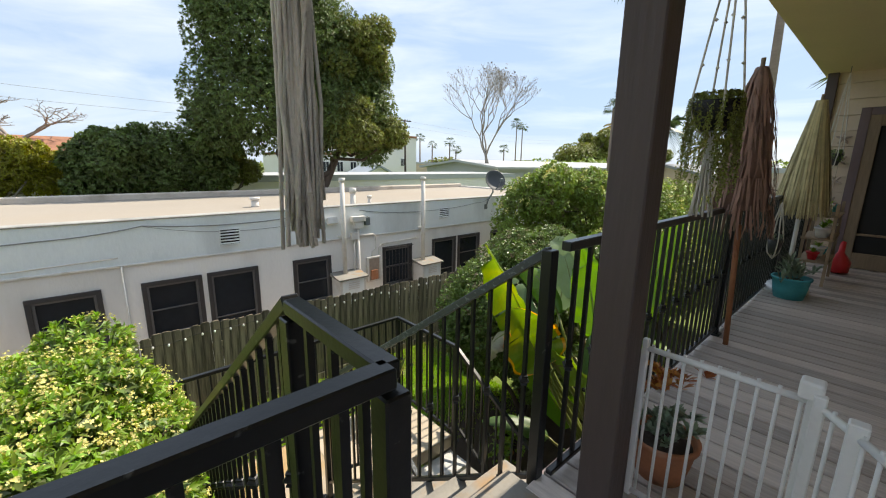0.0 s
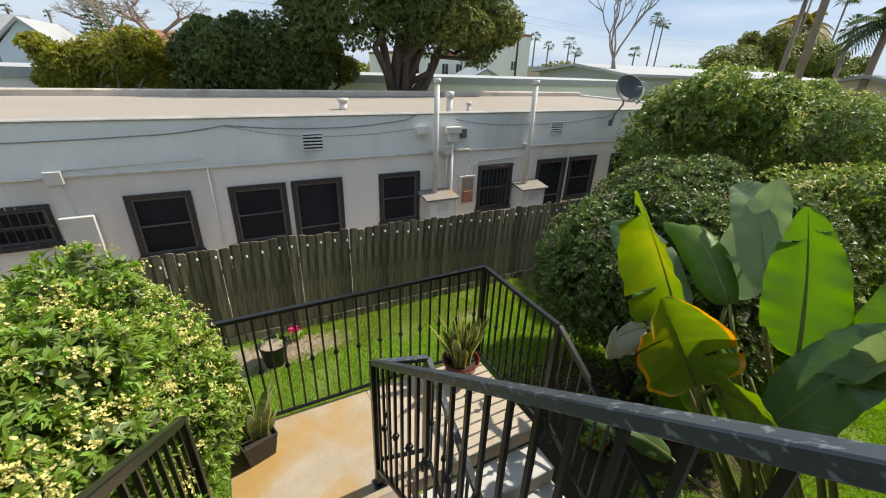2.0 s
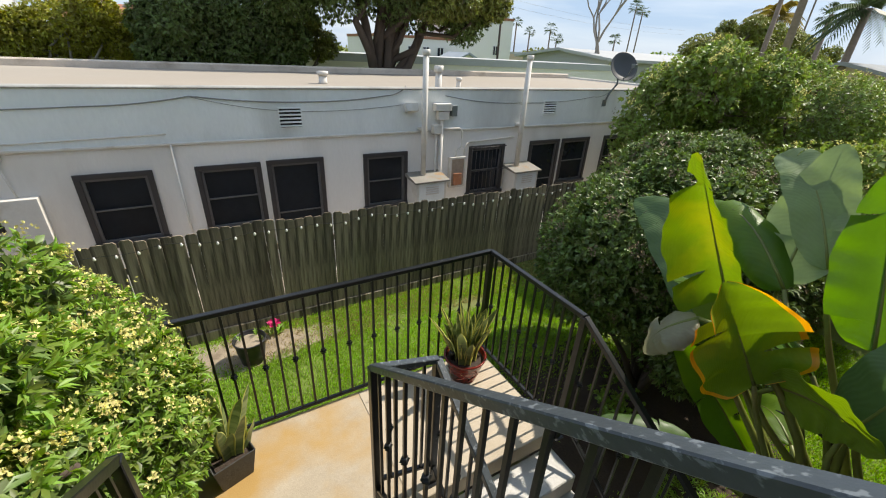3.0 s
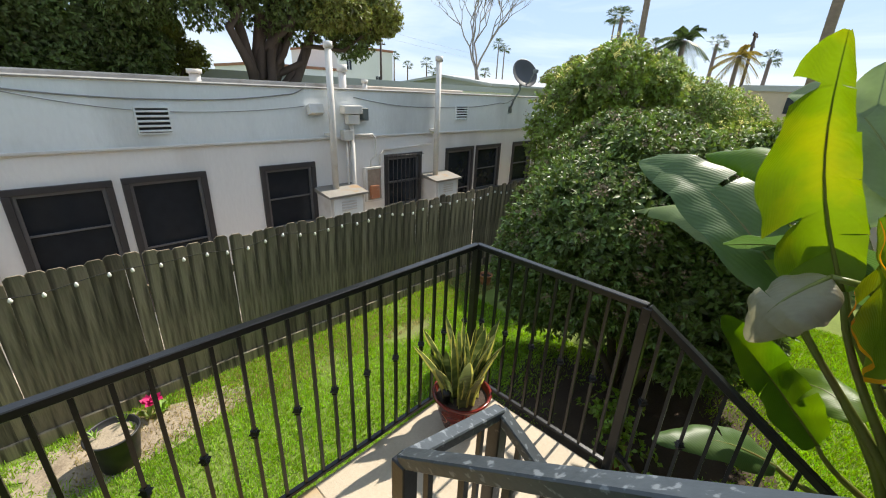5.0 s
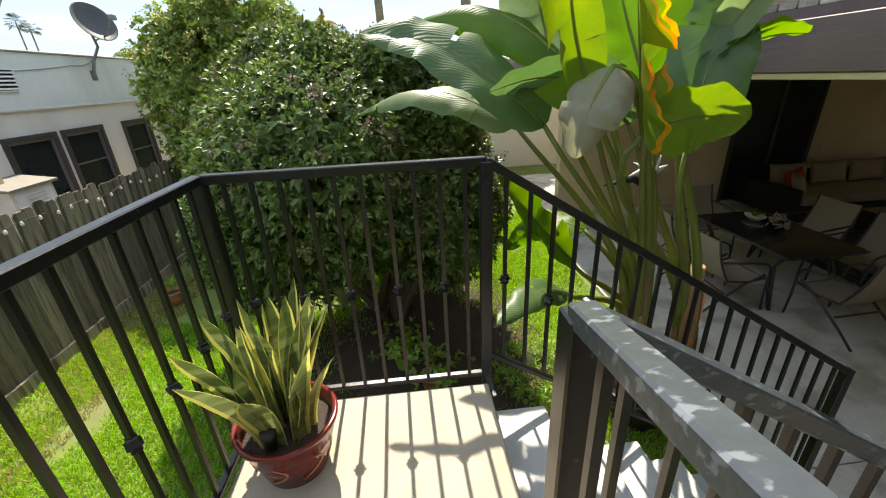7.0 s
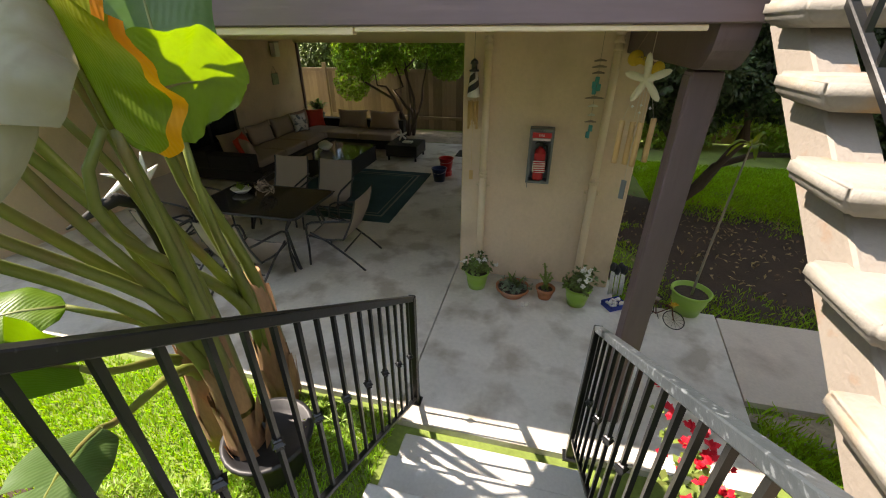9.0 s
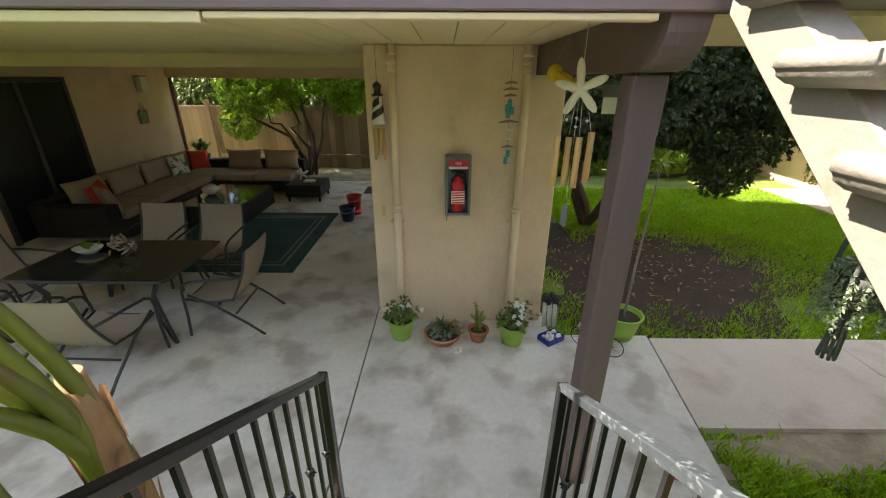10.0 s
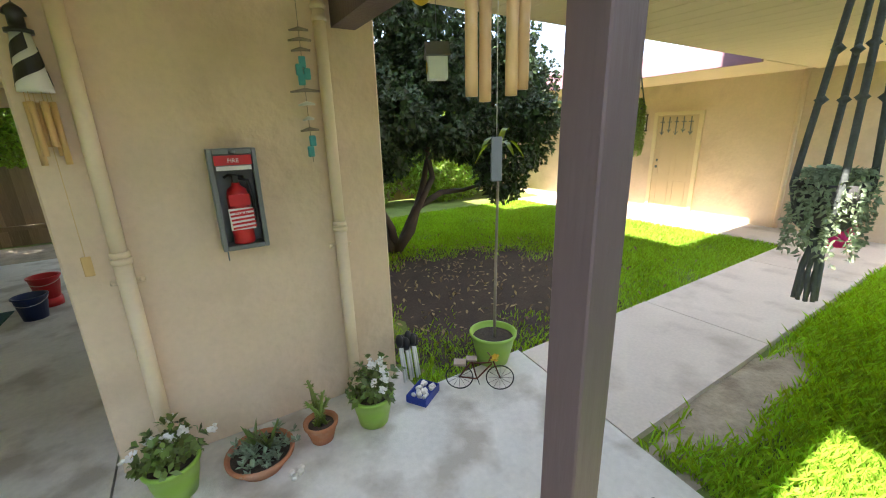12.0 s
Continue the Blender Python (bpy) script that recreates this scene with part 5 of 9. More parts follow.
def sling_chair():
    """Facing +y from the origin."""
    th = thing("patio_chair", "dark metal patio chair with a taupe sling seat", "chair", group="chairs round the patio table")
    w = 0.28
    bm = bm_new()
    n = 14
    rows = []
    for i in range(n + 1):
        t = i / n
        if t < 0.5:
            y, z = 0.26 - t * 2 * 0.46, 0.42 - 0.035 * math.sin(math.pi * t * 2) - 0.02 * t
        else:
            s = (t - 0.5) * 2
            y, z = -0.20 - 0.20 * s - 0.03 * math.sin(math.pi * s), 0.40 + 0.52 * s
        rows.append([(x * w * 0.96, y, z - 0.012 * (1 - x * x)) for x in (-1, -0.5, 0, 0.5, 1)])
    va = [[bm.verts.new(p) for p in r] for r in rows]
    vb = [[bm.verts.new((p[0], p[1] - 0.006, p[2] - 0.008)) for p in r] for r in rows]
    for i in range(n):
        for k in range(4):
            bm.faces.new((va[i][k], va[i][k + 1], va[i + 1][k + 1], va[i + 1][k])).smooth = True
            bm.faces.new((vb[i][k + 1], vb[i][k], vb[i + 1][k], vb[i + 1][k + 1])).smooth = True
    part("sling", bm, M_SLING, th, "taupe woven sling")
    for s in (-1, 1):
        bm = bm_new()
        add_tube(bm, [(s * w, r[0][1], r[0][2]) for r in rows], 0.013, 8)
        part("side_rail", bm, M_FRAME, th)
        bm = bm_new()
        x = s * (w + 0.02)
        add_tube(bm, [(x, -0.33, 0.66), (x + s * 0.02, -0.24, 0.66), (x + s * 0.025, -0.02, 0.645), (x + s * 0.025, 0.16, 0.625), (x + s * 0.02, 0.235, 0.585), (x + s * 0.012, 0.262, 0.50), (x, 0.27, 0.25), (x, 0.29, 0.0)], 0.014, 8)
        part("front_leg", bm, M_FRAME, th)
        bm = bm_new()
        add_tube(bm, [(x, 0.22, 0.47), (x, 0.0, 0.36), (x, -0.30, 0.14), (x, -0.46, 0.0)], 0.013, 8)
        part("rear_leg", bm, M_FRAME, th)
    for y, z in ((0.25, 0.40), (-0.2, 0.24)):
        bm = bm_new()
        add_tube(bm, [(-w, y, z), (w, y, z)], 0.011, 8)
        part("crossbar", bm, M_FRAME, th)
    return th


chair = sling_chair()
chair.matrix_basis = pose(4.66, -1.15, 0, 0, 0, -88)
for x, y, a in ((5.28, -2.05, 0), (6.05, -2.08, 3), (6.85, -1.2, 88), (5.35, -0.36, 178), (6.2, -0.42, 170)):
    copy_thing(chair, pose(x, y, 0, 0, 0, a))

# table decorations
bm = bm_new()
r = random.Random(3)
for k in range(46):
    a, e = r.uniform(0, 6.28), r.uniform(-0.3, 1.3)
    q = Vector((math.cos(a) * math.cos(e), math.sin(a) * math.cos(e), math.sin(e))) * r.uniform(0.08, 0.125)
    tn = Vector((-math.sin(a), math.cos(a), r.uniform(-1, 1))).normalized() * r.uniform(0.03, 0.06)
    b0 = Vector((5.72, -1.26, 0.79))
    add_tube(bm, [b0 + q - tn, b0 + q * 1.05, b0 + q + tn], [0.006, 0.011, 0.005], 5)
whole("driftwood_centrepiece", bm, M_DRIFT, "spiky driftwood and shell centrepiece on the table", "ornament")
cup = thing("shell_planter", "white shell bowl with a small green succulent", "planter", (6.12, -1.30, 0.716))
bm = bm_new()
add_lathe(bm, [(0.0, 0.0), (0.05, 0.0), (0.09, 0.035), (0.115, 0.065), (0.105, 0.066), (0.07, 0.04), (0.0, 0.035)], 18)
for v in bm.verts:
    v.co.x *= 1.3
part("bowl", bm, M_SHELL, cup)
rg = np.random.default_rng(4)
pp = rg.normal(size=(40, 3)) * np.array([0.04, 0.035, 0.012]) + np.array([0, 0, 0.075])
v, f = leaf_fans(pp, np.tile([[0, 0, 1.0]], (40, 1)), 5, 0.05, 0.016, 1.1, rg)
soup("succulent", v, f, M_LEAF_L, cup)

# rug
bm = bm_new()
add_box(bm, (4.40, -4.85, 0.0), (7.0, -2.27, 0.012), bevel=0.004)
rug = whole("rug", bm, M_RUG, "teal outdoor rug with a pale border stripe", "rug")
bm = bm_new()
for i0, w in ((0.20, 0.035), (0.30, 0.02)):
    x0, x1, y0, y1 = 4.40 + i0, 7.0 - i0, -4.85 + i0, -2.27 - i0
    for lo, hi in (((x0, y0), (x1, y0 + w)), ((x0, y1 - w), (x1, y1)), ((x0, y0 + w), (x0 + w, y1 - w)), ((x1 - w, y0 + w), (x1, y1 - w))):
        add_box(bm, (*lo, 0.0121), (*hi, 0.0145))
part("border", bm, M_RUGB, rug, "pale grey stripe")

# sectional sofa
sofa = thing("sectional_sofa", "dark wicker corner sofa with taupe cushions", "sofa")
for lo, hi in (((7.35, -7.30, 0.06), (8.85, -3.35, 0.27)), ((5.75, -7.30, 0.06), (7.345, -6.30, 0.27)), ((8.55, -7.30, 0.271), (8.85, -3.35, 0.62)), ((5.75, -7.30, 0.271), (8.545, -7.08, 0.62)), ((7.6, -3.6, 0.271), (8.545, -3.35, 0.56))):
    bm = bm_new()
    rounded(bm, lo, hi, 0.02)
    part("frame", bm, M_WICKER, sofa)
for k in range(4):
    bm = bm_new()
    y0 = -7.05 + k * 0.86
    rounded(bm, (7.55, y0 + 0.005, 0.275), (8.52, y0 + 0.85, 0.43), 0.045)
    part("seat_cushion", bm, M_CUSH, sofa)
    bm = bm_new()
    puffy(bm, 0.84, 0.46, 0.19, pose(8.42, y0 + 0.43, 0.64, -0, 0, 90) @ pose(0, 0, 0, 12, 0, 0))
    part("back_cushion", bm, M_CUSH, sofa)
for k in range(2):
    x0 = 5.80 + k * 0.88
    bm = bm_new()
    rounded(bm, (x0, -7.05, 0.275), (x0 + 0.86, -6.28, 0.43), 0.045)
    part("seat_cushion", bm, M_CUSH, sofa)
    bm = bm_new()
    puffy(bm, 0.85, 0.46, 0.19, pose(x0 + 0.43, -6.98, 0.65, 12, 0, 0))
    part("back_cushion", bm, M_CUSH, sofa)
for nm, lab, m, p_ in (("pillow", "red square throw pillow on the sofa", M_RED, pose(8.05, -6.72, 0.68, 14, 0, 40)), ("pillow", "white throw pillow with a dark bird print", M_PRINT, pose(8.18, -6.15, 0.66, 16, 0, 68)),
                       ("pillow", "red throw pillow beside the sofa arm", M_RED, pose(8.15, -3.95, 0.60, 18, 12, 100)), ("pillow", "cream throw pillow propped against the sofa arm", M_CUSH, pose(7.85, -3.72, 0.60, 20, 0, 150))):
    bm = bm_new()
    puffy(bm, 0.44, 0.44, 0.15, p_)
    whole(nm, bm, m, lab, "pillow")

coffee = thing("coffee_table", "dark wicker coffee table with a glass top", "table")
bm = bm_new()
rounded(bm, (5.9, -5.5, 0.02), (6.95, -4.0, 0.38), 0.02)
part("body", bm, M_WICKER, coffee)
bm = bm_new()
rounded(bm, (5.88, -5.52, 0.381), (6.97, -3.98, 0.395), 0.005)
part("tabletop", bm, M_TABGL, coffee)
side = thing("side_table", "low dark wicker side table", "table")
bm = bm_new()
rounded(bm, (4.95, -6.35, 0.10), (5.70, -5.60, 0.36), 0.02)
part("body", bm, M_WICKER, side)
for x, y in ((5.0, -6.3), (5.65, -6.3), (5.0, -5.65), (5.65, -5.65)):
    bm = bm_new()
    add_tube(bm, [(x, y, 0.0), (x, y, 0.11)], 0.025, 8)
    part("leg", bm, M_WICKER, side)


def star(bm, at, r, d, m, n=5):
    """A starfish: rounded tapering arms, thick in the middle."""
    k_all = n * 12
    rings = []
    for f, th in ((1.0, 0.10), (0.86, 0.34), (0.5, 0.75), (0.0, 1.0)):
        for sg in (-1, 1):
            if f == 0.0:
                rings.append((sg, f, [bm.verts.new(m @ Vector((0, sg * d, 0)))]))
                continue
            row = []
            for k in range(k_all):
                a = 2 * math.pi * k / k_all
                c = (0.5 + 0.5 * math.cos(n * a)) ** 1.7
                rr = r * (0.27 + 0.73 * c) * f
                row.append(bm.verts.new(m @ Vector((rr * math.sin(a), sg * d * th, rr * math.cos(a)))))
            rings.append((sg, f, row))
    for sg in (-1, 1):
        rows = [row for g, f, row in rings if g == sg]
        for ra, rb in zip(rows, rows[1:]):
            for k in range(k_all):
                k2 = (k + 1) % k_all
                f = bm.faces.new((ra[k], ra[k2], rb[0]) if len(rb) == 1 else (ra[k], ra[k2], rb[k2], rb[k]))
                f.smooth = True
    lo, hi = [row for g, f, row in rings if f == 1.0]
    for k in range(k_all):
        bm.faces.new((lo[k], lo[(k + 1) % k_all], hi[(k + 1) % k_all], hi[k]))


bm = bm_new()
star(bm, None, 0.15, 0.035, pose(5.45, -6.05, 0.50, -8, 10, 15))
whole("starfish_ornament", bm, M_SHELL, "white starfish ornament standing on the side table", "ornament")
bm = bm_new()
rounded(bm, (5.15, -6.0, 0.362), (5.38, -5.85, 0.40), 0.015)
whole("shell_dish", bm, M_SHELL, "small white shell dish on the side table", "ornament")
bm = bm_new()
add_lathe(bm, [(0.0, 0.0), (0.06, 0.0), (0.14, 0.06), (0.17, 0.12), (0.12, 0.17), (0.05, 0.20), (0.0, 0.205)], 16, (6.75, -4.75, 0.396))
for v in bm.verts:
    v.co.y = -4.75 + (v.co.y + 4.75) * 0.7 + 0.02 * math.sin(v.co.z * 60)
whole("conch_shell", bm, M_SHELL, "large white shell ornament on the coffee table", "ornament")


def bucket(at, m, label):
    th = thing("bucket", label, "bucket", at)
    bm = bm_new()
    add_lathe(bm, [(0.0, 0.0), (0.105, 0.0), (0.145, 0.25), (0.156, 0.252), (0.156, 0.268), (0.14, 0.268), (0.135, 0.25), (0.10, 0.015), (0.0, 0.015)], 24)
    part("tub", bm, m, th)
    bm = bm_new()
    add_tube(bm, [(0.15 * math.cos(a), 0.15 * math.sin(a), 0.24 - 0.06 * math.sin(a)) for a in (k * math.pi / 8 for k in range(9))], 0.004, 5)
    part("handle", bm, M_PIPEW, th)


bucket((4.13, -4.45, 0.0), M_BLUEPL, "navy blue plastic bucket on the patio floor")
bucket((4.08, -4.85, 0.10), M_REDPL, "red plastic bucket behind the blue one")
bm = bm_new()
add_lathe(bm, [(0.0, 0.0), (0.12, 0.0), (0.12, 0.095), (0.0, 0.095)], 18, (4.08, -4.85, 0.002))
whole("bucket", bm, M_REDPL, "upturned red plastic bucket base", "bucket")
bm = bm_new()
add_box(bm, (3.45, -6.9, 0.001), (4.2, -6.3, 0.014), bevel=0.004)
whole("doormat", bm, M_WICKER, "small dark patterned doormat at the patio edge", "mat")

# patio end wall: sliding door, lamp, plaque, downpipe
dr = tagged(part("door_1", bm_new(), M_VENT), "dark glass sliding door in the patio wall", "door", kind="structure")
bm = bm_new()
add_box(bm, (8.975, -4.85, 0.02), (8.998, -3.2, 2.35))
part("pane", bm, M_GLASS, dr)
bm = bm_new()
for lo, hi in (((8.955, -4.93, 0.0), (8.999, -4.852, 2.43)), ((8.955, -3.198, 0.0), (8.999, -3.12, 2.43)), ((8.955, -4.852, 2.352), (8.999, -3.198, 2.43)), ((8.955, -4.07, 0.0), (8.974, -4.0, 2.35))):
    add_box(bm, lo, hi, bevel=0.004)
part("frame", bm, M_WINFR, dr)
lamp = thing("wall_lamp", "square white wall lamp, unlit", "lamp", (9.0, -6.72, 2.27))
bm = bm_new()
rounded(bm, (-0.16, -0.10, -0.15), (-0.03, 0.10, 0.17), 0.012)
part("shade", bm, M_SHELL, lamp)
bm = bm_new()
add_box(bm, (-0.03, -0.07, -0.1), (0.0, 0.07, 0.1))
add_box(bm, (-0.17, -0.11, 0.17), (-0.02, 0.11, 0.19))
part("bracket", bm, M_GREYMET, lamp)
pl = thing("wall_plaque", "weathered blue-green wooden plaque hung on a cord", "plaque", (8.985, -6.62, 1.62))
bm = bm_new()
rounded(bm, (-0.02, -0.13, -0.14), (0.005, 0.13, 0.13), 0.01)
part("board", bm, M_SUCC, pl)
bm = bm_new()
add_tube(bm, [(0, -0.10, 0.12), (0, 0, 0.30), (0, 0.10, 0.12)], 0.005, 5)
part("cord", bm, M_DRIFT, pl)
bm = bm_new()
add_tube(bm, [(8.97, -7.83, 0.0), (8.97, -7.83, 2.45), (8.8, -7.9, 2.62)], 0.04, 10)
whole("downpipe", bm, M_BROWN, "brown downpipe at the end of the patio wall", "pipe")

# ---- storage wall: pipes, extinguisher, chimes ----
for x, top in ((2.80, 2.70), (1.655, 2.70)):
    th = thing("downpipe", "cream painted drain pipe on the stucco wall", "pipe", (x, -1.105, 0), group="drain pipes on the stucco wall")
    bm = bm_new()
    add_tube(bm, [(0, 0, 0.0), (0, 0, 1.30)], 0.040, 14)
    add_tube(bm, [(0, 0, 1.30), (0, 0, top)], 0.036, 14)
    part("pipe", bm, M_CREAMPIPE, th)
    for z, rr in ((1.27, 0.047), (1.305, 0.044), (2.50, 0.042), (2.56, 0.045), (2.62, 0.042)):
        bm = bm_new()
        add_tube(bm, [(0, 0, z - 0.015), (0, 0, z + 0.015)], rr, 14)
        part("collar", bm, M_CREAMPIPE, th)
    bm = bm_new()
    add_box(bm, (-0.075, -0.042, 1.135), (0.075, -0.028, 1.165), bevel=0.004)
    for s in (-0.06, 0.06):
        add_lathe(bm, [(0.0, -0.012), (0.012, -0.008), (0.012, 0.008), (0.0, 0.012)], 6, (s, -0.024, 1.15))
    part("clamp", bm, M_CREAMPIPE, th)

cab = thing("fire_extinguisher_cabinet", "grey wall cabinet holding a red fire extinguisher", "fire extinguisher", (2.225, -1.15, 1.53))
W2, H2 = 0.118, 0.275
bm = bm_new()
for lo, hi in (((-W2, 0, -H2), (-W2 + 0.016, 0.13, H2)), ((W2 - 0.016, 0, -H2), (W2, 0.13, H2)), ((-W2 + 0.016, 0, H2 - 0.02), (W2 - 0.016, 0.13, H2)), ((-W2 + 0.016, 0, -H2), (W2 - 0.016, 0.13, -H2 + 0.02)), ((-W2 + 0.016, 0.002, -H2 + 0.02), (W2 - 0.016, 0.01, H2 - 0.02))):
    add_box(bm, lo, hi, bevel=0.003)
for lo, hi in (((-W2, 0.131, -H2), (-W2 + 0.024, 0.145, H2)), ((W2 - 0.024, 0.131, -H2), (W2, 0.145, H2)), ((-W2 + 0.024, 0.131, H2 - 0.03), (W2 - 0.024, 0.145, H2)), ((-W2 + 0.024, 0.131, -H2), (W2 - 0.024, 0.145, -H2 + 0.026))):
    add_box(bm, lo, hi, bevel=0.003)
part("case", bm, M_GREYMET, cab)
bm = bm_new()
add_box(bm, (-0.09, 0.147, H2 - 0.085), (0.09, 0.149, H2 - 0.035))
part("sign", bm, M_REDPL, cab, "red sign strip")
bm = bm_new()
add_box(bm, (-0.085, 0.1475, H2 - 0.112), (0.085, 0.149, H2 - 0.09))
part("label", bm, M_WHITE, cab)
ext = part("extinguisher", bm_new(), M_REDPL, cab)
bm = bm_new()
add_lathe(bm, [(0.0, -0.25), (0.054, -0.25), (0.056, -0.24), (0.056, 0.02), (0.048, 0.055), (0.022, 0.075), (0.020, 0.09), (0.0, 0.09)], 20, (0, 0.072, 0))
part("cylinder", bm, M_REDPL, ext)
bm = bm_new()
add_box(bm, (-0.015, 0.055, 0.09), (0.015, 0.09, 0.13), bevel=0.003)
add_tube(bm, [(-0.045, 0.075, 0.12), (0.03, 0.075, 0.135), (0.055, 0.075, 0.12)], 0.008, 6)
add_tube(bm, [(-0.01, 0.075, 0.115), (-0.06, 0.085, 0.10), (-0.075, 0.085, 0.0), (-0.07, 0.085, -0.14)], 0.009, 7)
part("valve", bm, M_BLACKPL, ext)
bm = bm_new()
for k in range(12):
    a = -0.95 + k * 0.16
    pass
add_box(bm, (-0.062, 0.128, -0.165), (0.062, 0.130, -0.045))
part("notice", bm, M_WHITE, cab, "white notice with red stripes")
bm = bm_new()
for k in range(5):
    add_box(bm, (-0.060, 0.1302, -0.158 + k * 0.023), (0.060, 0.1312, -0.146 + k * 0.023), pose(0, 0, 0, 0, 3, 0))
part("stripe", bm, M_REDPL, cab)
bm = bm_new()
add_box(bm, (-0.055, 0.128, -0.03), (0.05, 0.130, 0.03))
part("notice", bm, M_REDPL, cab)
bm = bm_new()
add_tube(bm, [(0.10, 0.148, -H2), (0.10, 0.148, -H2 - 0.05)], 0.004, 5)
part("key_wire", bm, M_GREYMET, cab)
bm = bm_new()
add_lathe(bm, [(0.0, -0.008), (0.016, -0.008), (0.016, 0.008), (0.0, 0.008)], 8, (0, 0.145, H2 - 0.018))
part("latch", bm, M_GREYMET, cab)
for s, z, h in (("FIRE", H2 - 0.072, 0.022), ("FIRE", -0.085, 0.026)):
    cu = bpy.data.curves.new("lettering", "FONT")
    cu.body, cu.size, cu.align_x, cu.extrude = s, h * 1.4, "CENTER", 0.0006
    ob = new("lettering", cu)
    ob.parent = cab
    ob.matrix_basis = pose(0, 0.1506 if z > 0 else 0.1325, z, 90, 0, 180)
    cu.materials.append(M_WHITE if z > 0 else M_REDPL)

# lighthouse chime
lh = thing("lighthouse_chime", "black and white striped lighthouse wind chime", "wind chime", (2.93, -1.09, 1.74))
bm = bm_new()
add_lathe(bm, [(0.0, 0.33), (0.062, 0.33), (0.060, 0.345), (0.034, 0.56), (0.0, 0.56)], 20)
part("tower", bm, M_WHITE, lh)
bm = bm_new()
for st in (0.0, math.pi):
    for k in range(26):
        t0, t1 = k / 26, (k + 1) / 26
        q = []
        for t, dz in ((t0, 0), (t1, 0), (t1, 0.062), (t0, 0.062)):
            z = 0.345 + t * 0.155 + dz
            a = st + t * 5.2
            rr = 0.0615 - (z - 0.345) * 0.121 + 0.0015
            q.append(bm.verts.new((rr * math.cos(a), rr * math.sin(a), z)))
        bm.faces.new(q)
part("stripe", bm, M_BLACK, lh, "black spiral stripe")
bm = bm_new()
add_lathe(bm, [(0.0, 0.56), (0.048, 0.56), (0.048, 0.575), (0.028, 0.58), (0.028, 0.625), (0.040, 0.63), (0.030, 0.655), (0.0, 0.68)], 16)
add_tube(bm, [(0, 0, 0.67), (0, 0, 0.96)], 0.002, 4)
part("lantern", bm, M_BLACK, lh)
for k in range(6):
    a = k * math.pi / 3
    bm = bm_new()
    x, y = 0.042 * math.cos(a), 0.042 * math.sin(a)
    add_tube(bm, [(x, y, 0.02 + 0.04 * (k % 3)), (x, y, 0.29)], 0.0125, 10)
    add_tube(bm, [(x, y, 0.29), (x, y, 0.335)], 0.0015, 4)
    part("tube", bm, M_BAMBOO, lh)
bm = bm_new()
add_tube(bm, [(0, 0, 0.3), (0, 0, -0.42)], 0.0015, 4)
add_box(bm, (-0.02, -0.004, -0.52), (0.02, 0.004, -0.42), bevel=0.003)
part("clapper", bm, M_BAMBOO, lh)

# driftwood and shell mobile
mob = thing("shell_mobile", "hanging string of driftwood, shells and turquoise glass", "ornament", (1.80, -1.02, 2.05))
bm = bm_new()
add_tube(bm, [(0, 0, 0.62), (0, 0, -0.34)], 0.002, 4)
part("string", bm, M_DRIFT, mob)
for z, w, m in ((0.36, 0.05, M_DRIFT), (0.31, 0.06, M_DRIFT), (0.26, 0.05, M_DRIFT), (0.05, 0.08, M_DRIFT), (-0.02, 0.045, M_SHELL), (-0.10, 0.03, M_SHELL), (-0.16, 0.05, M_DRIFT)):
    bm = bm_new()
    add_tube(bm, [(-w, 0.01, z), (0, 0, z + 0.006), (w, -0.01, z - 0.006)], [0.006, 0.012, 0.005], 6)
    part("bead", bm, m, mob)
for dx, dz in ((0, 0.2), (0.02, 0.16), (-0.02, 0.14), (0.012, 0.11), (-0.01, -0.22), (0.006, -0.28)):
    bm = bm_new()
    rounded(bm, (dx - 0.018, -0.012, dz - 0.03), (dx + 0.018, 0.012, dz + 0.03), 0.008)
    part("turquoise_charm", bm, M_TURQ, mob)

# starfish bamboo chime
ch = thing("bamboo_chime", "bamboo wind chime under a cream wooden starfish", "wind chime", (1.72, 0.55, 1.96), turn=-28)
bm = bm_new()
star(bm, None, 0.135, 0.014, pose(0, 0, 0.44, 0, 6, -12))
part("starfish", bm, M_STAR, ch)
bm = bm_new()
add_tube(bm, [(0, 0, 0.54), (0, 0, 0.74)], 0.002, 4)
for dx, dy, z in ((-0.075, -0.03, 0.0), (-0.03, 0.03, -0.02), (0.028, -0.02, -0.03), (0.072, 0.03, -0.02)):
    add_tube(bm, [(dx, dy, 0.23), (dx * 0.5, 0, 0.40)], 0.0014, 4)
add_tube(bm, [(0, 0, 0.40), (0, 0, -0.12)], 0.0014, 4)
part("string", bm, M_ROPE, ch)
for dx, dy, z in ((-0.075, -0.03, 0.0), (-0.03, 0.03, -0.02), (0.028, -0.02, -0.03), (0.072, 0.03, -0.02)):
    bm = bm_new()
    add_lathe(bm, [(0.0, 0.0), (0.016, 0.0), (0.0165, 0.05), (0.0155, 0.15), (0.0172, 0.155), (0.0155, 0.16), (0.016, 0.245), (0.0, 0.245)], 12, (dx, dy, z))
    part("tube", bm, M_BAMBOO, ch)
bm = bm_new()
for dx, z in ((-0.05, 0.30), (0.0, 0.31), (0.045, 0.30), (0.0, 0.27)):
    add_lathe(bm, [(0.0, -0.009), (0.009, 0.0), (0.0, 0.009)], 8, (dx, 0, z))
part("bead", bm, M_WHITE, ch)
bm = bm_new()
add_box(bm, (-0.016, -0.003, -0.24), (0.016, 0.003, -0.12), bevel=0.003)
part("clapper", bm, M_GREYMET, ch)

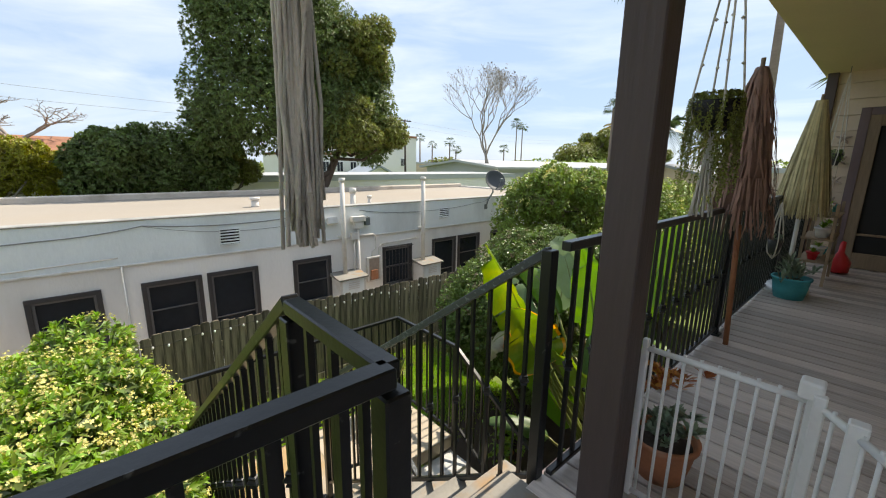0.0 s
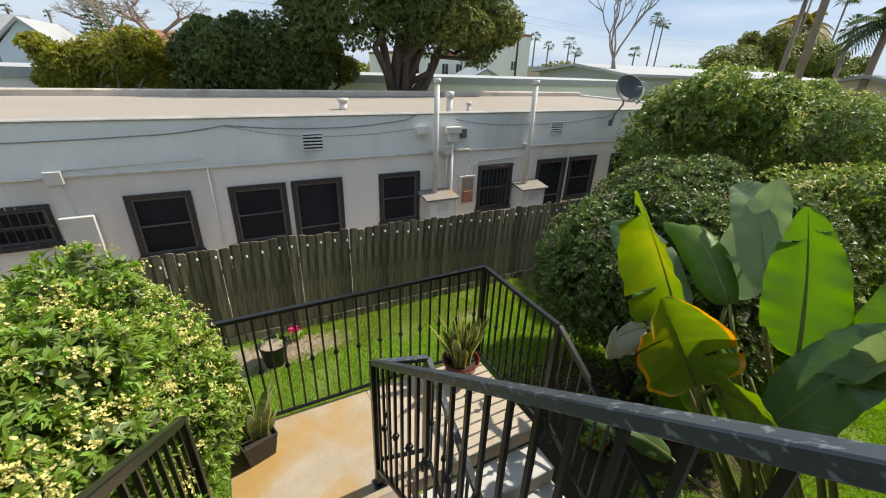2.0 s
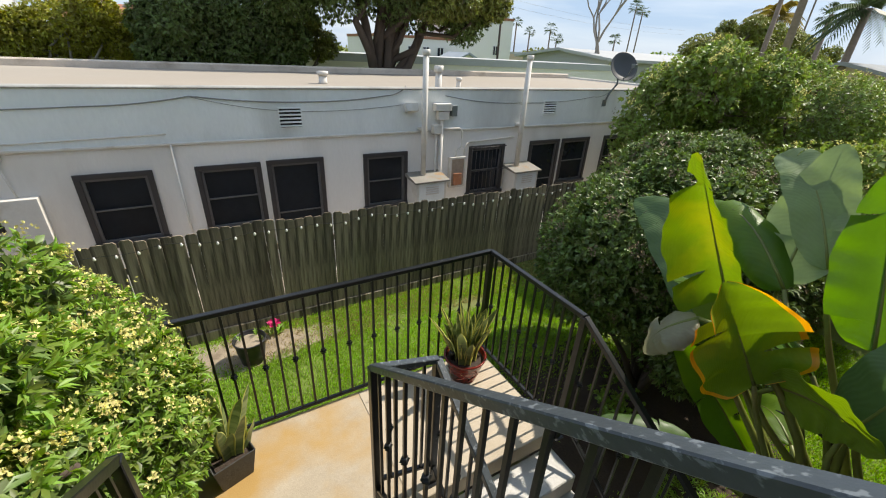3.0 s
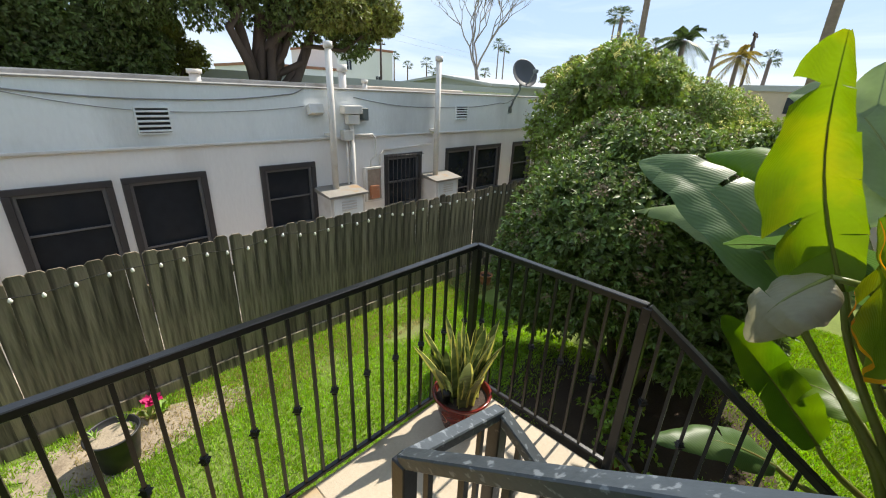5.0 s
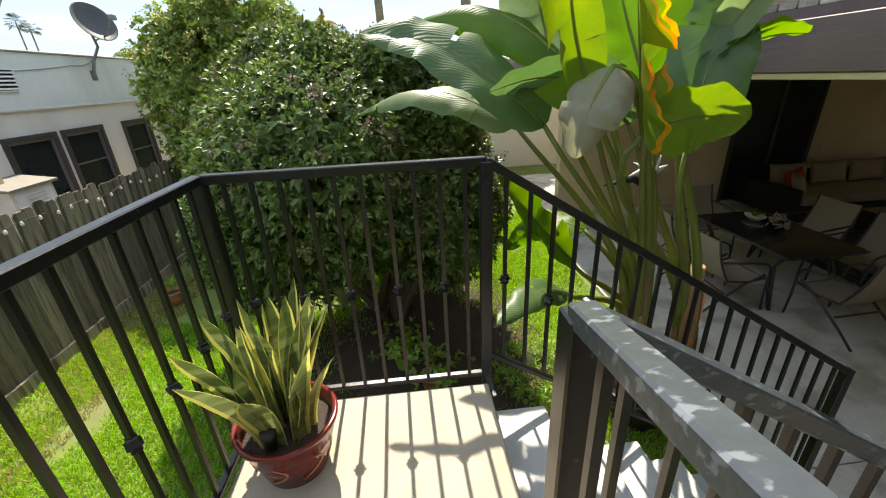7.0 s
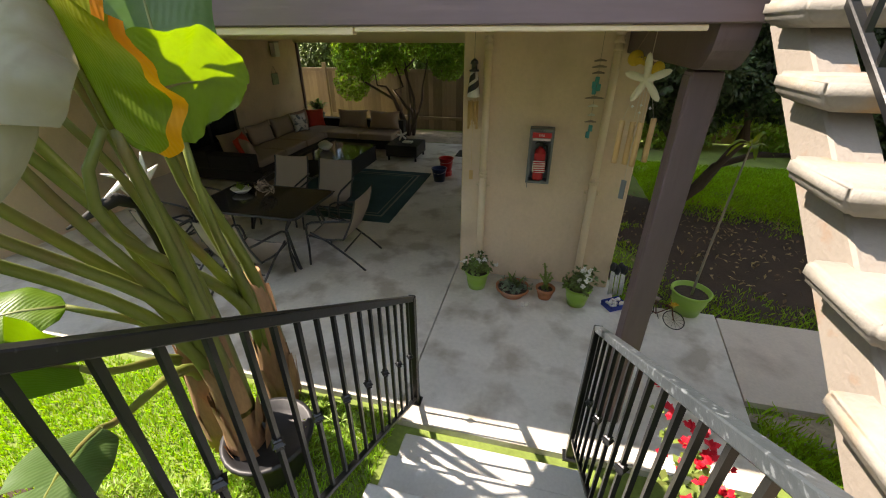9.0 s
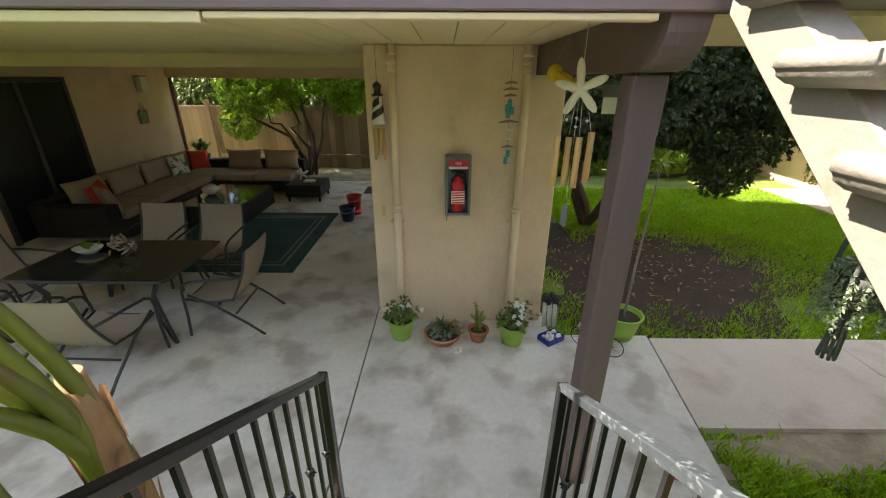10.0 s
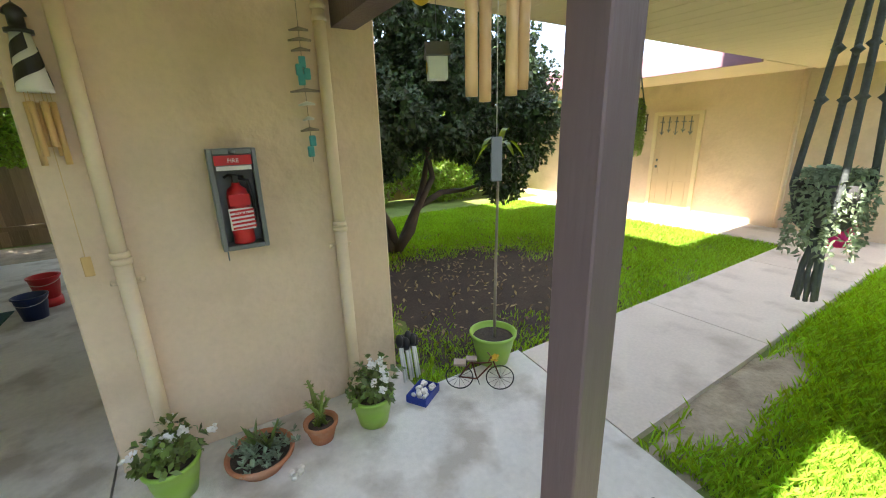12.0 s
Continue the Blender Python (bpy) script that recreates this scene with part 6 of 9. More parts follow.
# welcome sign and bird house
wel = thing("welcome_sign", "small yellow bow-shaped welcome sign under the beam", "sign", (1.60, -0.14, 2.44), turn=20)
bm = bm_new()
for s in (-1, 1):
    add_lathe(bm, [(0.0, -0.012), (0.05, -0.010), (0.052, 0.0), (0.05, 0.010), (0.0, 0.012)], 14)
    vs = [v for v in bm.verts if not v.tag]
    for v in vs:
        v.co = pose(s * 0.085, 0, s * 0.035, 75, 0, 0) @ v.co
        v.tag = True
add_prism(bm, [(-0.08, -0.055), (-0.03, -0.03), (0.03, -0.005), (0.085, 0.0), (0.085, 0.05), (0.03, 0.045), (-0.03, 0.02), (-0.08, -0.005)], "y", -0.012, 0.012)
part("board", bm, M_YEL, wel)
cu = bpy.data.curves.new("lettering", "FONT")
cu.body, cu.size, cu.align_x, cu.extrude = "WELCOME", 0.036, "CENTER", 0.0006
ob = new("lettering", cu)
ob.parent = wel
ob.matrix_basis = pose(0.0, 0.0135, 0.008, 90, 0, 180) @ pose(0, 0, 0, 0, 0, -22)
cu.materials.append(M_BROWN)
bm = bm_new()
add_tube(bm, [(-0.085, 0, 0.01), (0, 0, 0.25)], 0.0016, 4)
add_tube(bm, [(0.085, 0, 0.08), (0, 0, 0.25)], 0.0016, 4)
part("string", bm, M_DRIFT, wel)
bh = thing("bird_house", "small pale blue bird house with a flower on it", "bird house", (0.99, -0.91, 2.27), turn=-25)
bm = bm_new()
add_prism(bm, [(-0.06, -0.09), (0.06, -0.09), (0.06, 0.05), (0, 0.12), (-0.06, 0.05)], "x", -0.06, 0.06)
part("body", bm, M_PARAPET, bh)
bm = bm_new()
for s in (-1, 1):
    add_box(bm, (-0.075, 0, -0.006), (0.075, 0.115, 0.006), pose(0, 0, 0.128, -49 if s > 0 else -131, 0, 0))
part("roof", bm, M_GREYMET, bh)
bm = bm_new()
for k in range(8):
    a = k * math.pi / 4
    add_lathe(bm, [(0.0, 0.0), (0.012, 0.0), (0.012, 0.003), (0.0, 0.004)], 8, (0, 0, 0))
    for v in [v for v in bm.verts if not v.tag]:
        v.co = pose(0.064, 0.022 * math.cos(a), -0.02 + 0.022 * math.sin(a), 0, 90, 0) @ v.co
        v.tag = True
part("flower", bm, M_YEL, bh)
bm = bm_new()
add_tube(bm, [(0, 0, 0.12), (0, 0, 0.43)], 0.002, 4)
part("string", bm, M_GREYMET, bh)


# ---- pots along the stucco wall ----
def fan_part(name, parent, pts, axis, per, length, width, spread, material, seed, droop=0.15):
    v, f = leaf_fans(np.asarray(pts, float), np.asarray(axis, float), per, length, width, spread, np.random.default_rng(seed), droop)
    return soup(name, v, f, material, parent)


def white_flower_pot(at, seed, r=0.105):
    th = pot("potted_flowers", "white flowers in a lime green plastic pot", at, 0.095, r, 0.215, M_LIME)
    rg = np.random.default_rng(seed)
    p_ = rg.normal(size=(90, 3)) * np.array([0.068, 0.068, 0.04]) + np.array([0, 0, 0.29])
    fan_part("foliage", th, p_, unit(p_ - np.array([0, 0, 0.16])), 5, 0.06, 0.034, 1.2, M_LEAF_D, seed)
    q = rg.normal(size=(9, 3)) * np.array([0.09, 0.09, 0.03]) + np.array([0, 0, 0.345])
    q = np.repeat(q, 5, 0) + rg.normal(size=(45, 3)) * 0.010
    fan_part("blossom", th, q, np.tile([[0, 0.3, 1.0]], (45, 1)), 5, 0.026, 0.024, 1.35, M_PETAL, seed + 1, 0.0)
    return th


white_flower_pot((2.78, -0.85, 0), 5, 0.132)
white_flower_pot((1.66, -0.77, 0), 8, 0.132)
p = pot("succulent_bowl", "low terracotta bowl of mixed succulents", (2.36, -0.79, 0), 0.125, 0.18, 0.105, M_TERRA)
rg = np.random.default_rng(6)
pp = rg.normal(size=(46, 3)) * np.array([0.08, 0.08, 0.012]) + np.array([0, 0, 0.10])
fan_part("succulent", p, pp, np.tile([[0, 0, 1.0]], (46, 1)), 9, 0.05, 0.02, 1.15, M_SUCC, 3, 0.0)
fan_part("aloe", p, [[0.02, -0.04, 0.10], [-0.05, 0.02, 0.10]], [[0, 0, 1.0], [0, 0, 1.0]], 14, 0.15, 0.022, 0.8, M_LEAF_D, 4, 0.0)
bm = bm_new()
rr = random.Random(4)
for k in range(7):
    rounded(bm, (0, 0, 0), (0.035, 0.03, 0.025), 0.01, pose(0.10 + rr.uniform(0, 0.08) - 0.3, 0.16 + rr.uniform(-0.02, 0.05), 0.0, 0, 0, rr.uniform(0, 90)))
rocks = whole("pebbles", bm, M_SHELL, "few pale shells beside the terracotta bowl", "shells", "stuff")
rocks.location = (2.36, -0.79, 0.001)
p = pot("potted_cactus", "spiky green succulent stems in a small terracotta pot", (2.00, -0.80, 0), 0.068, 0.097, 0.135, M_TERRA)
bm = bm_new()
stems = [(-0.015, 0.0, 0.34, 0.06), (0.02, 0.02, 0.24, -0.05), (0.01, -0.03, 0.28, 0.02), (0.04, 0.0, 0.17, -0.10), (-0.03, 0.02, 0.20, 0.10)]
pts = []
for x, y, h, l in stems:
    path = [(x, y, 0.1), (x + l * 0.4, y, 0.1 + h * 0.5), (x + l, y, 0.1 + h)]
    add_tube(bm, path, [0.012, 0.012, 0.008], 7)
    for k in range(12):
        t = k / 12
        pts.append((x + l * t, y, 0.1 + h * t))
part("stem", bm, M_LEAF_M, p)
fan_part("leaves", p, pts, np.tile([[0, 0, 1.0]], (len(pts), 1)), 4, 0.035, 0.015, 1.4, M_LEAF_M, 7, 0.0)
p = thing("shell_tray", "blue plastic tray filled with white shells", "tray", (1.26, -0.80, 0), turn=32)
bm = bm_new()
for lo, hi in (((-0.11, -0.08, 0), (0.11, 0.08, 0.008)), ((-0.11, -0.08, 0.008), (-0.102, 0.08, 0.06)), ((0.102, -0.08, 0.008), (0.11, 0.08, 0.06)), ((-0.102, -0.08, 0.008), (0.102, -0.072, 0.06)), ((-0.102, 0.072, 0.008), (0.102, 0.08, 0.06))):
    add_box(bm, lo, hi, bevel=0.002)
part("tray", bm, M_BLUEBOX, p)
bm = bm_new()
for k in range(26):
    rounded(bm, (-0.018, -0.014, -0.01), (0.018, 0.014, 0.012), 0.008, pose(rr.uniform(-0.085, 0.085), rr.uniform(-0.055, 0.055), rr.uniform(0.03, 0.065), rr.uniform(0, 40), 0, rr.uniform(0, 180)))
part("shells", bm, M_SHELL, p)
p = thing("garden_stakes", "bundle of white and black solar garden stakes against the wall", "garden lights", (1.22, -1.08, 0))
for k in range(6):
    bm = bm_new()
    x, y = -0.07 + 0.028 * k, 0.02 * (k % 2)
    add_tube(bm, [(x, y + 0.03, 0.0), (x, y - 0.03, 0.24 + 0.02 * (k % 3))], 0.011, 8)
    st = part("stake", bm, M_WHITE, p)
    bm = bm_new()
    add_lathe(bm, [(0.0, 0.0), (0.02, 0.0), (0.03, 0.03), (0.03, 0.07), (0.012, 0.10), (0.0, 0.10)], 8, (x, y - 0.03, 0.24 + 0.02 * (k % 3)))
    part("lamp_head", bm, M_BLACKPL, st)
p = pot("potted_sapling", "tall thin sapling in a large lime green pot", (0.53, -0.89, 0), 0.125, 0.185, 0.27, M_LIME, 32)
bm = bm_new()
add_tube(bm, [(0.0, 0.02, 0.2), (-0.02, 0.0, 0.8), (-0.05, -0.02, 1.4), (-0.07, -0.03, 1.78)], [0.013, 0.012, 0.010, 0.007], 7)
part("stem", bm, M_BARKG, p)
bm = bm_new()
for k, (a, ln, dz) in enumerate(((0.2, 0.20, 0.02), (1.5, 0.17, -0.04), (2.9, 0.21, -0.06), (4.1, 0.18, 0.0), (5.2, 0.20, -0.09), (3.4, 0.12, 0.14))):
    s = Vector((-0.07, -0.03, 1.76))
    banana_blade(bm, s, s + Vector((ln * math.cos(a), ln * math.sin(a), dz)), 0.055, (0, 0, 1), 0.25, 0.1, 0, k, 8)
part("leaves", bm, M_BANY, p)

# toy bicycle
bike = thing("toy_bicycle", "small rusty brown model bicycle planter with a yellow flower", "model bicycle", (0.87, -0.63, 0.0), turn=143)
for nm, x in (("wheel", -0.15), ("wheel", 0.15)):
    bm = bm_new()
    add_tube(bm, [(x + 0.10 * math.cos(k * math.pi / 14), 0, 0.105 + 0.10 * math.sin(k * math.pi / 14)) for k in range(29)], 0.005, 6, cap=False)
    for k in range(12):
        a = k * math.pi / 6
        add_tube(bm, [(x, 0, 0.105), (x + 0.098 * math.cos(a), 0, 0.105 + 0.098 * math.sin(a))], 0.0012, 4)
    part(nm, bm, M_BLACK, bike)
bm = bm_new()
for a_, b_ in (((-0.15, 0, 0.105), (-0.02, 0, 0.09)), ((-0.15, 0, 0.105), (-0.06, 0, 0.23)), ((-0.02, 0, 0.09), (-0.06, 0, 0.25)), ((-0.06, 0, 0.22), (0.09, 0, 0.23)), ((-0.02, 0, 0.09), (0.09, 0, 0.22)), ((0.15, 0, 0.105), (0.085, 0, 0.28))):
    add_tube(bm, [a_, b_], 0.006, 6)
part("frame", bm, M_BICYCLE, bike)
bm = bm_new()
add_tube(bm, [(0.06, -0.07, 0.27), (0.085, 0, 0.28), (0.06, 0.07, 0.27)], 0.005, 6)
part("handlebar", bm, M_BICYCLE, bike)
bm = bm_new()
rounded(bm, (-0.10, -0.03, 0.25), (-0.02, 0.03, 0.268), 0.008)
rounded(bm, (-0.19, -0.04, 0.215), (-0.10, 0.04, 0.235), 0.006)
part("seat", bm, M_DRIFT, bike)
fan_part("blossom", bike, [[0.10, 0.0, 0.26], [0.12, 0.02, 0.25], [0.11, -0.02, 0.255]], [[0, 0, 1.0]] * 3, 12, 0.04, 0.02, 1.3, M_YEL, 5, 0.0)
bm = bm_new()
add_tube(bm, [(-0.02, 0.02, 0.09), (0.0, 0.06, 0.0)], 0.004, 5)
part("kickstand", bm, M_BLACK, bike)


# hanging trailing plants
M_BLUEGR = mat("blue_green_succulent", (0.27, 0.34, 0.22), 0.6, vary=0.2, scale=10, fine=50, rnd=0.35, island=True, hue=0.03, trans=0.15)

def hanging_plant(at, hook_z, label, seed, r=0.14, drop=0.42, strands=70, rope=None, leafm=None, pot_m=None, knots=4, leaf=0.022, cord_r=0.006):
    th = thing("hanging_plant", label, "hanging plant", at)
    rope, leafm = rope or M_ROPEG, leafm or M_LEAF_M
    rr = random.Random(seed)
    bm = bm_new()
    add_lathe(bm, [(0.0, -0.10), (r * 0.6, -0.10), (r * 0.95, 0.0), (r, 0.06), (r * 0.92, 0.06), (r * 0.85, 0.02), (0.0, 0.02)], 18)
    part("pot", bm, pot_m or M_GREYPOT, th)
    h = hook_z - at[2]
    for k in range(4):
        a = k * math.pi / 2 + 0.5
        bm = bm_new()
        x, y = math.cos(a) * r * 1.05, math.sin(a) * r * 1.05
        path = [(0, 0, -0.16), (x * 0.7, y * 0.7, -0.09), (x, y, 0.05), (x * 0.55, y * 0.55, h * 0.5), (x * 0.12, y * 0.12, h * 0.86), (0, 0, h * 0.93)]
        add_tube(bm, path, cord_r, 6)
        for q in range(knots):
            t = 0.25 + 0.55 * q / knots
            add_lathe(bm, [(0.0, -cord_r * 2), (cord_r * 2, 0.0), (0.0, cord_r * 2)], 6, (x * (1 - t), y * (1 - t), 0.05 + (h * 0.88 - 0.05) * t))
        part("cord", bm, rope, th)
    bm = bm_new()
    add_tube(bm, [(0, 0, h * 0.92), (0, 0, h)], 0.004, 6)
    part("hook", bm, M_GREYMET, th)
    rg = np.random.default_rng(seed)
    pts, ax = [], []
    for k in range(strands):
        a, ln = rr.uniform(0, 6.28), drop * rr.uniform(0.35, 1.1)
        rad = r * rr.uniform(0.75, 1.1)
        n = int(ln / (leaf * 0.55)) + 6
        for q in range(n):
            t = q / n
            s = t * (ln + 0.10)
            if s < 0.10:
                px, pz = rad * (0.5 + 5.0 * s), 0.06 + 0.05 * math.sin(s * 31)
            else:
                px, pz = rad * (1.0 + 0.25 * (s - 0.1)), 0.06 - (s - 0.10)
            pts.append((math.cos(a) * px + rr.gauss(0, 0.004), math.sin(a) * px + rr.gauss(0, 0.004), pz))
            ax.append((math.cos(a) * 0.6, math.sin(a) * 0.6, -0.3))
    v, f = leaf_fans(np.array(pts), np.array(ax), 3, leaf, leaf * 0.5, 1.2, rg)
    soup("foliage", v, f, leafm, th)
    return th


hanging_plant((-0.90, -0.82, 1.98), 2.70, "trailing succulent in a dark corded hanger under the soffit", 3, 0.13, 0.42, 80)
hp = hanging_plant((0.45, 0.94, 1.58), 3.0, "blue-green trailing succulent in a grey macrame hanger", 4, 0.105, 0.28, 42, leafm=M_BLUEGR, leaf=0.026, cord_r=0.011)
bm = bm_new()
for k in range(9):
    a = k * 0.7
    add_tube(bm, [(0.01 * math.cos(a), 0.01 * math.sin(a), -0.14), (0.03 * math.cos(a), 0.03 * math.sin(a), -0.26), (0.035 * math.cos(a + 0.4), 0.035 * math.sin(a + 0.4), -0.40)], 0.008, 5)
part("tassel", bm, M_ROPEG, hp)

# ---- courtyard ----
M_LITTER = mat("fallen_leaves", (0.26, 0.19, 0.09), 0.8, vary=0.2, scale=10, fine=40, rnd=0.45, island=True, hue=0.04)
tree = thing("courtyard_tree", "low spreading dark-leaved tree with bent multiple trunks", "tree")
rg = np.random.default_rng(12)
bm = bm_new()
limbs(bm, (-0.25, -4.4, GZ), [(-1.9, -4.6, 1.9), (0.6, -4.7, 2.0), (-0.4, -5.2, 2.3)], 0.09, rg, 0.25, 8)
limbs(bm, (-0.35, -4.5, GZ), [(-2.6, -4.3, 1.3), (-1.2, -3.9, 2.1), (0.3, -4.0, 2.4)], 0.075, rg, 0.25, 8)
limbs(bm, (-1.9, -4.6, 1.7), [(-2.9, -4.6, 2.2), (-2.2, -3.9, 2.5), (-1.7, -5.2, 2.5)], 0.035, rg)
part("trunk", bm, M_BARK, tree)
lumps = [((-1.9, -4.5, 2.35), (1.25, 1.1, 0.7)), ((-0.3, -4.7, 2.45), (1.2, 1.1, 0.65)), ((-2.8, -4.4, 1.75), (0.75, 0.8, 0.75)), ((-2.3, -4.1, 1.2), (0.5, 0.5, 0.6)), ((0.6, -4.8, 2.3), (0.8, 0.9, 0.6)), ((-1.2, -4.4, 2.8), (1.1, 1.0, 0.5)), ((0.3, -4.3, 2.0), (0.95, 0.8, 0.65)), ((-1.0, -4.2, 1.95), (0.9, 0.8, 0.5)), ((0.8, -4.6, 2.7), (0.9, 0.9, 0.5))] + lump_cloud([(-3.2, 0.9, -5.4, -3.5, 1.5, 3.1)], 26, 0.22, 0.50, 9) + [((-1.6, -4.6, 3.5), (1.6, 1.2, 0.9)), ((0.2, -4.9, 3.5), (1.5, 1.2, 0.9)), ((-0.8, -4.8, 4.2), (1.5, 1.1, 0.7)), ((-2.9, -4.7, 2.7), (0.9, 1.0, 0.8))]
pp, ax = lumpy(15000, lumps, rg, 0.6)
v, f = leaf_fans(pp, unit(ax + np.array([[0, 0, 0.3]])), 7, 0.09, 0.036, 1.2, rg)
soup("crown", v, f, M_LEAF_SH, tree)
pp, ax = lumpy(2600, [(c, tuple(a * 0.8 for a in r_)) for c, r_ in lumps], rg, 0.5)
v, f = leaf_fans(pp, ax, 4, 0.17, 0.10, 1.4, rg)
soup("inner_crown", v, f, M_LEAF_SH, tree)
rg = np.random.default_rng(77)
pp = np.stack([rg.normal(-0.6, 1.2, 700), rg.normal(-2.9, 1.1, 700), np.full(700, GZ + 0.03)], 1)
pp = pp[(pp[:, 1] < -0.95) & (pp[:, 0] < 1.15)]
v, f = leaf_fans(pp, np.tile([[0, 0, 1.0]], (len(pp), 1)), 1, 0.075, 0.035, 1.5, rg, droop=0.0)
tagged(soup("leaf_litter", v, f, M_LITTER), "pale fallen leaves scattered on the soil", "leaves", kind="stuff")

far_door = tagged(part("door_2", bm_new(), M_DOOR), "cream six-panel front door in the courtyard wall", "door", kind="structure")
bm = bm_new()
rounded(bm, (-6.6, -3.80, 0.0), (-6.56, -2.95, 2.08), 0.006)
part("leaf", bm, M_DOOR, far_door)
bm = bm_new()
for z0, z1 in ((0.15, 0.70), (0.82, 1.45), (1.55, 1.92)):
    for y0 in (-3.70, -3.33):
        for lo, hi in (((-6.559, y0, z0), (-6.551, y0 + 0.28, z0 + 0.02)), ((-6.559, y0, z1 - 0.02), (-6.551, y0 + 0.28, z1)), ((-6.559, y0, z0 + 0.02), (-6.551, y0 + 0.02, z1 - 0.02)), ((-6.559, y0 + 0.26, z0 + 0.02), (-6.551, y0 + 0.28, z1 - 0.02))):
            add_box(bm, lo, hi)
part("panel_moulding", bm, M_DOOR, far_door)
bm = bm_new()
for lo, hi in (((-6.6, -3.89, 0.0), (-6.54, -3.805, 2.16)), ((-6.6, -2.945, 0.0), (-6.54, -2.86, 2.16)), ((-6.6, -3.805, 2.085), (-6.54, -2.945, 2.16))):
    add_box(bm, lo, hi, bevel=0.004)
part("frame", bm, M_CREAM, far_door)
bm = bm_new()
add_lathe(bm, [(0.0, -0.03), (0.025, -0.02), (0.025, 0.02), (0.0, 0.03)], 10, (-6.53, -3.72, 1.0))
add_lathe(bm, [(0.0, -0.03), (0.02, -0.02), (0.02, 0.02), (0.0, 0.03)], 10, (-6.54, -3.72, 1.14))
part("door_handle", bm, M_GREYMET, far_door)
bm = bm_new()
for k in range(5):
    y = -3.68 + k * 0.15
    add_tube(bm, [(-6.53, y, 2.05), (-6.53, y, 1.68 + 0.05 * (k % 2))], 0.012, 5)
    add_tube(bm, [(-6.53, y - 0.045, 1.95), (-6.53, y + 0.045, 1.95)], 0.010, 5)
    add_tube(bm, [(-6.53, y - 0.04, 1.75 + 0.05 * (k % 2)), (-6.53, y, 1.69 + 0.05 * (k % 2)), (-6.53, y + 0.04, 1.75 + 0.05 * (k % 2))], 0.009, 5)
whole("anchor_garland", bm, M_GREYMET, "garland of small grey anchors on the front door", "ornament")
sc = thing("wall_lantern", "black square wall lantern beside the front door, unlit", "lamp", (-6.6, -4.15, 1.95))
bm = bm_new()
for y in (-0.075, 0.075):
    for x in (0.03, 0.15):
        add_box(bm, (x - 0.008, y - 0.008, -0.16), (x + 0.008, y + 0.008, 0.16))
add_box(bm, (0.0, -0.09, 0.16), (0.17, 0.09, 0.185), bevel=0.004)
add_box(bm, (0.0, -0.09, -0.185), (0.17, 0.09, -0.16), bevel=0.004)
part("frame", bm, M_BLACK, sc)
bm = bm_new()
add_box(bm, (0.04, -0.065, -0.155), (0.14, 0.065, 0.155))
part("pane", bm, M_SHELL, sc)
p = pot("flower_pot", "magenta plastic pot with a small plant by the far wall", (-5.9, -0.35, 0), 0.14, 0.19, 0.32, M_PINK)
fan_part("foliage", p, np.random.default_rng(3).normal(size=(30, 3)) * 0.08 + np.array([0, 0, 0.42]), np.tile([[0, 0, 1.0]], (30, 1)), 5, 0.10, 0.03, 1.0, M_LEAF_M, 8)
bm = bm_new()
add_tube(bm, [(-6.56, -1.35, 0.0), (-6.56, -1.35, 2.75)], 0.04, 10)
whole("downpipe", bm, M_STUCCO, "tan downpipe on the courtyard wall", "pipe")

# back fence and hedge behind the patio
bf = thing("fence", "tan wooden board fence behind the patio", "fence", kind="structure")
BOARDS = [mesh_of("board", picket(0.1432, h), M_FENCE2) for h in (1.72, 1.75)]
x = -8.0
k = 0
while x < 12.5:
    ob = new("board", BOARDS[k % 2])
    ob.parent = bf
    ob.matrix_basis = pose(x, -9.45, GZ, 0, 0, rr.uniform(-1, 1))
    x += 0.1435
    k += 1
bm = bm_new()
for z in (0.25, 1.60):
    add_box(bm, (-8.0, -9.43, z), (12.5, -9.38, z + 0.09))
for x in (4.0, 6.55, 9.0):
    add_box(bm, (x, -9.375, GZ), (x + 0.10, -9.28, 1.85))
part("rail", bm, M_FENCE2, bf)
bt = thing("patio_tree", "small sunlit round-headed tree with bent stems by the fence", "tree")
rg = np.random.default_rng(15)
bm = bm_new()
limbs(bm, (6.05, -8.35, GZ), [(7.6, -8.5, 2.2), (6.6, -8.7, 2.4), (5.6, -8.4, 2.3), (6.9, -8.2, 1.7)], 0.055, rg, 0.2, 7)
limbs(bm, (5.9, -8.4, GZ), [(5.2, -8.6, 2.2), (6.2, -8.9, 2.5)], 0.045, rg, 0.2, 7)
part("trunk", bm, M_BARK, bt)
lumps = [((7.3, -8.6, 2.2), (1.0, 0.8, 0.75)), ((6.2, -8.7, 2.55), (1.0, 0.8, 0.6)), ((5.1, -8.7, 2.5), (0.9, 0.8, 0.65)), ((7.7, -8.4, 1.4), (0.5, 0.5, 0.5)), ((4.2, -8.7, 2.55), (0.8, 0.8, 0.65)), ((4.9, -8.6, 1.9), (0.5, 0.5, 0.4))] + lump_cloud([(4.2, 7.9, -9.0, -8.3, 1.9, 2.9)], 10, 0.25, 0.4, 10)
pp, ax = lumpy(8000, lumps, rg, 0.55)
v, f = leaf_fans(pp, unit(ax + np.array([[0, 0, 0.4]])), 7, 0.075, 0.032, 1.2, rg)
soup("crown", v, f, M_LEAF_L, bt)
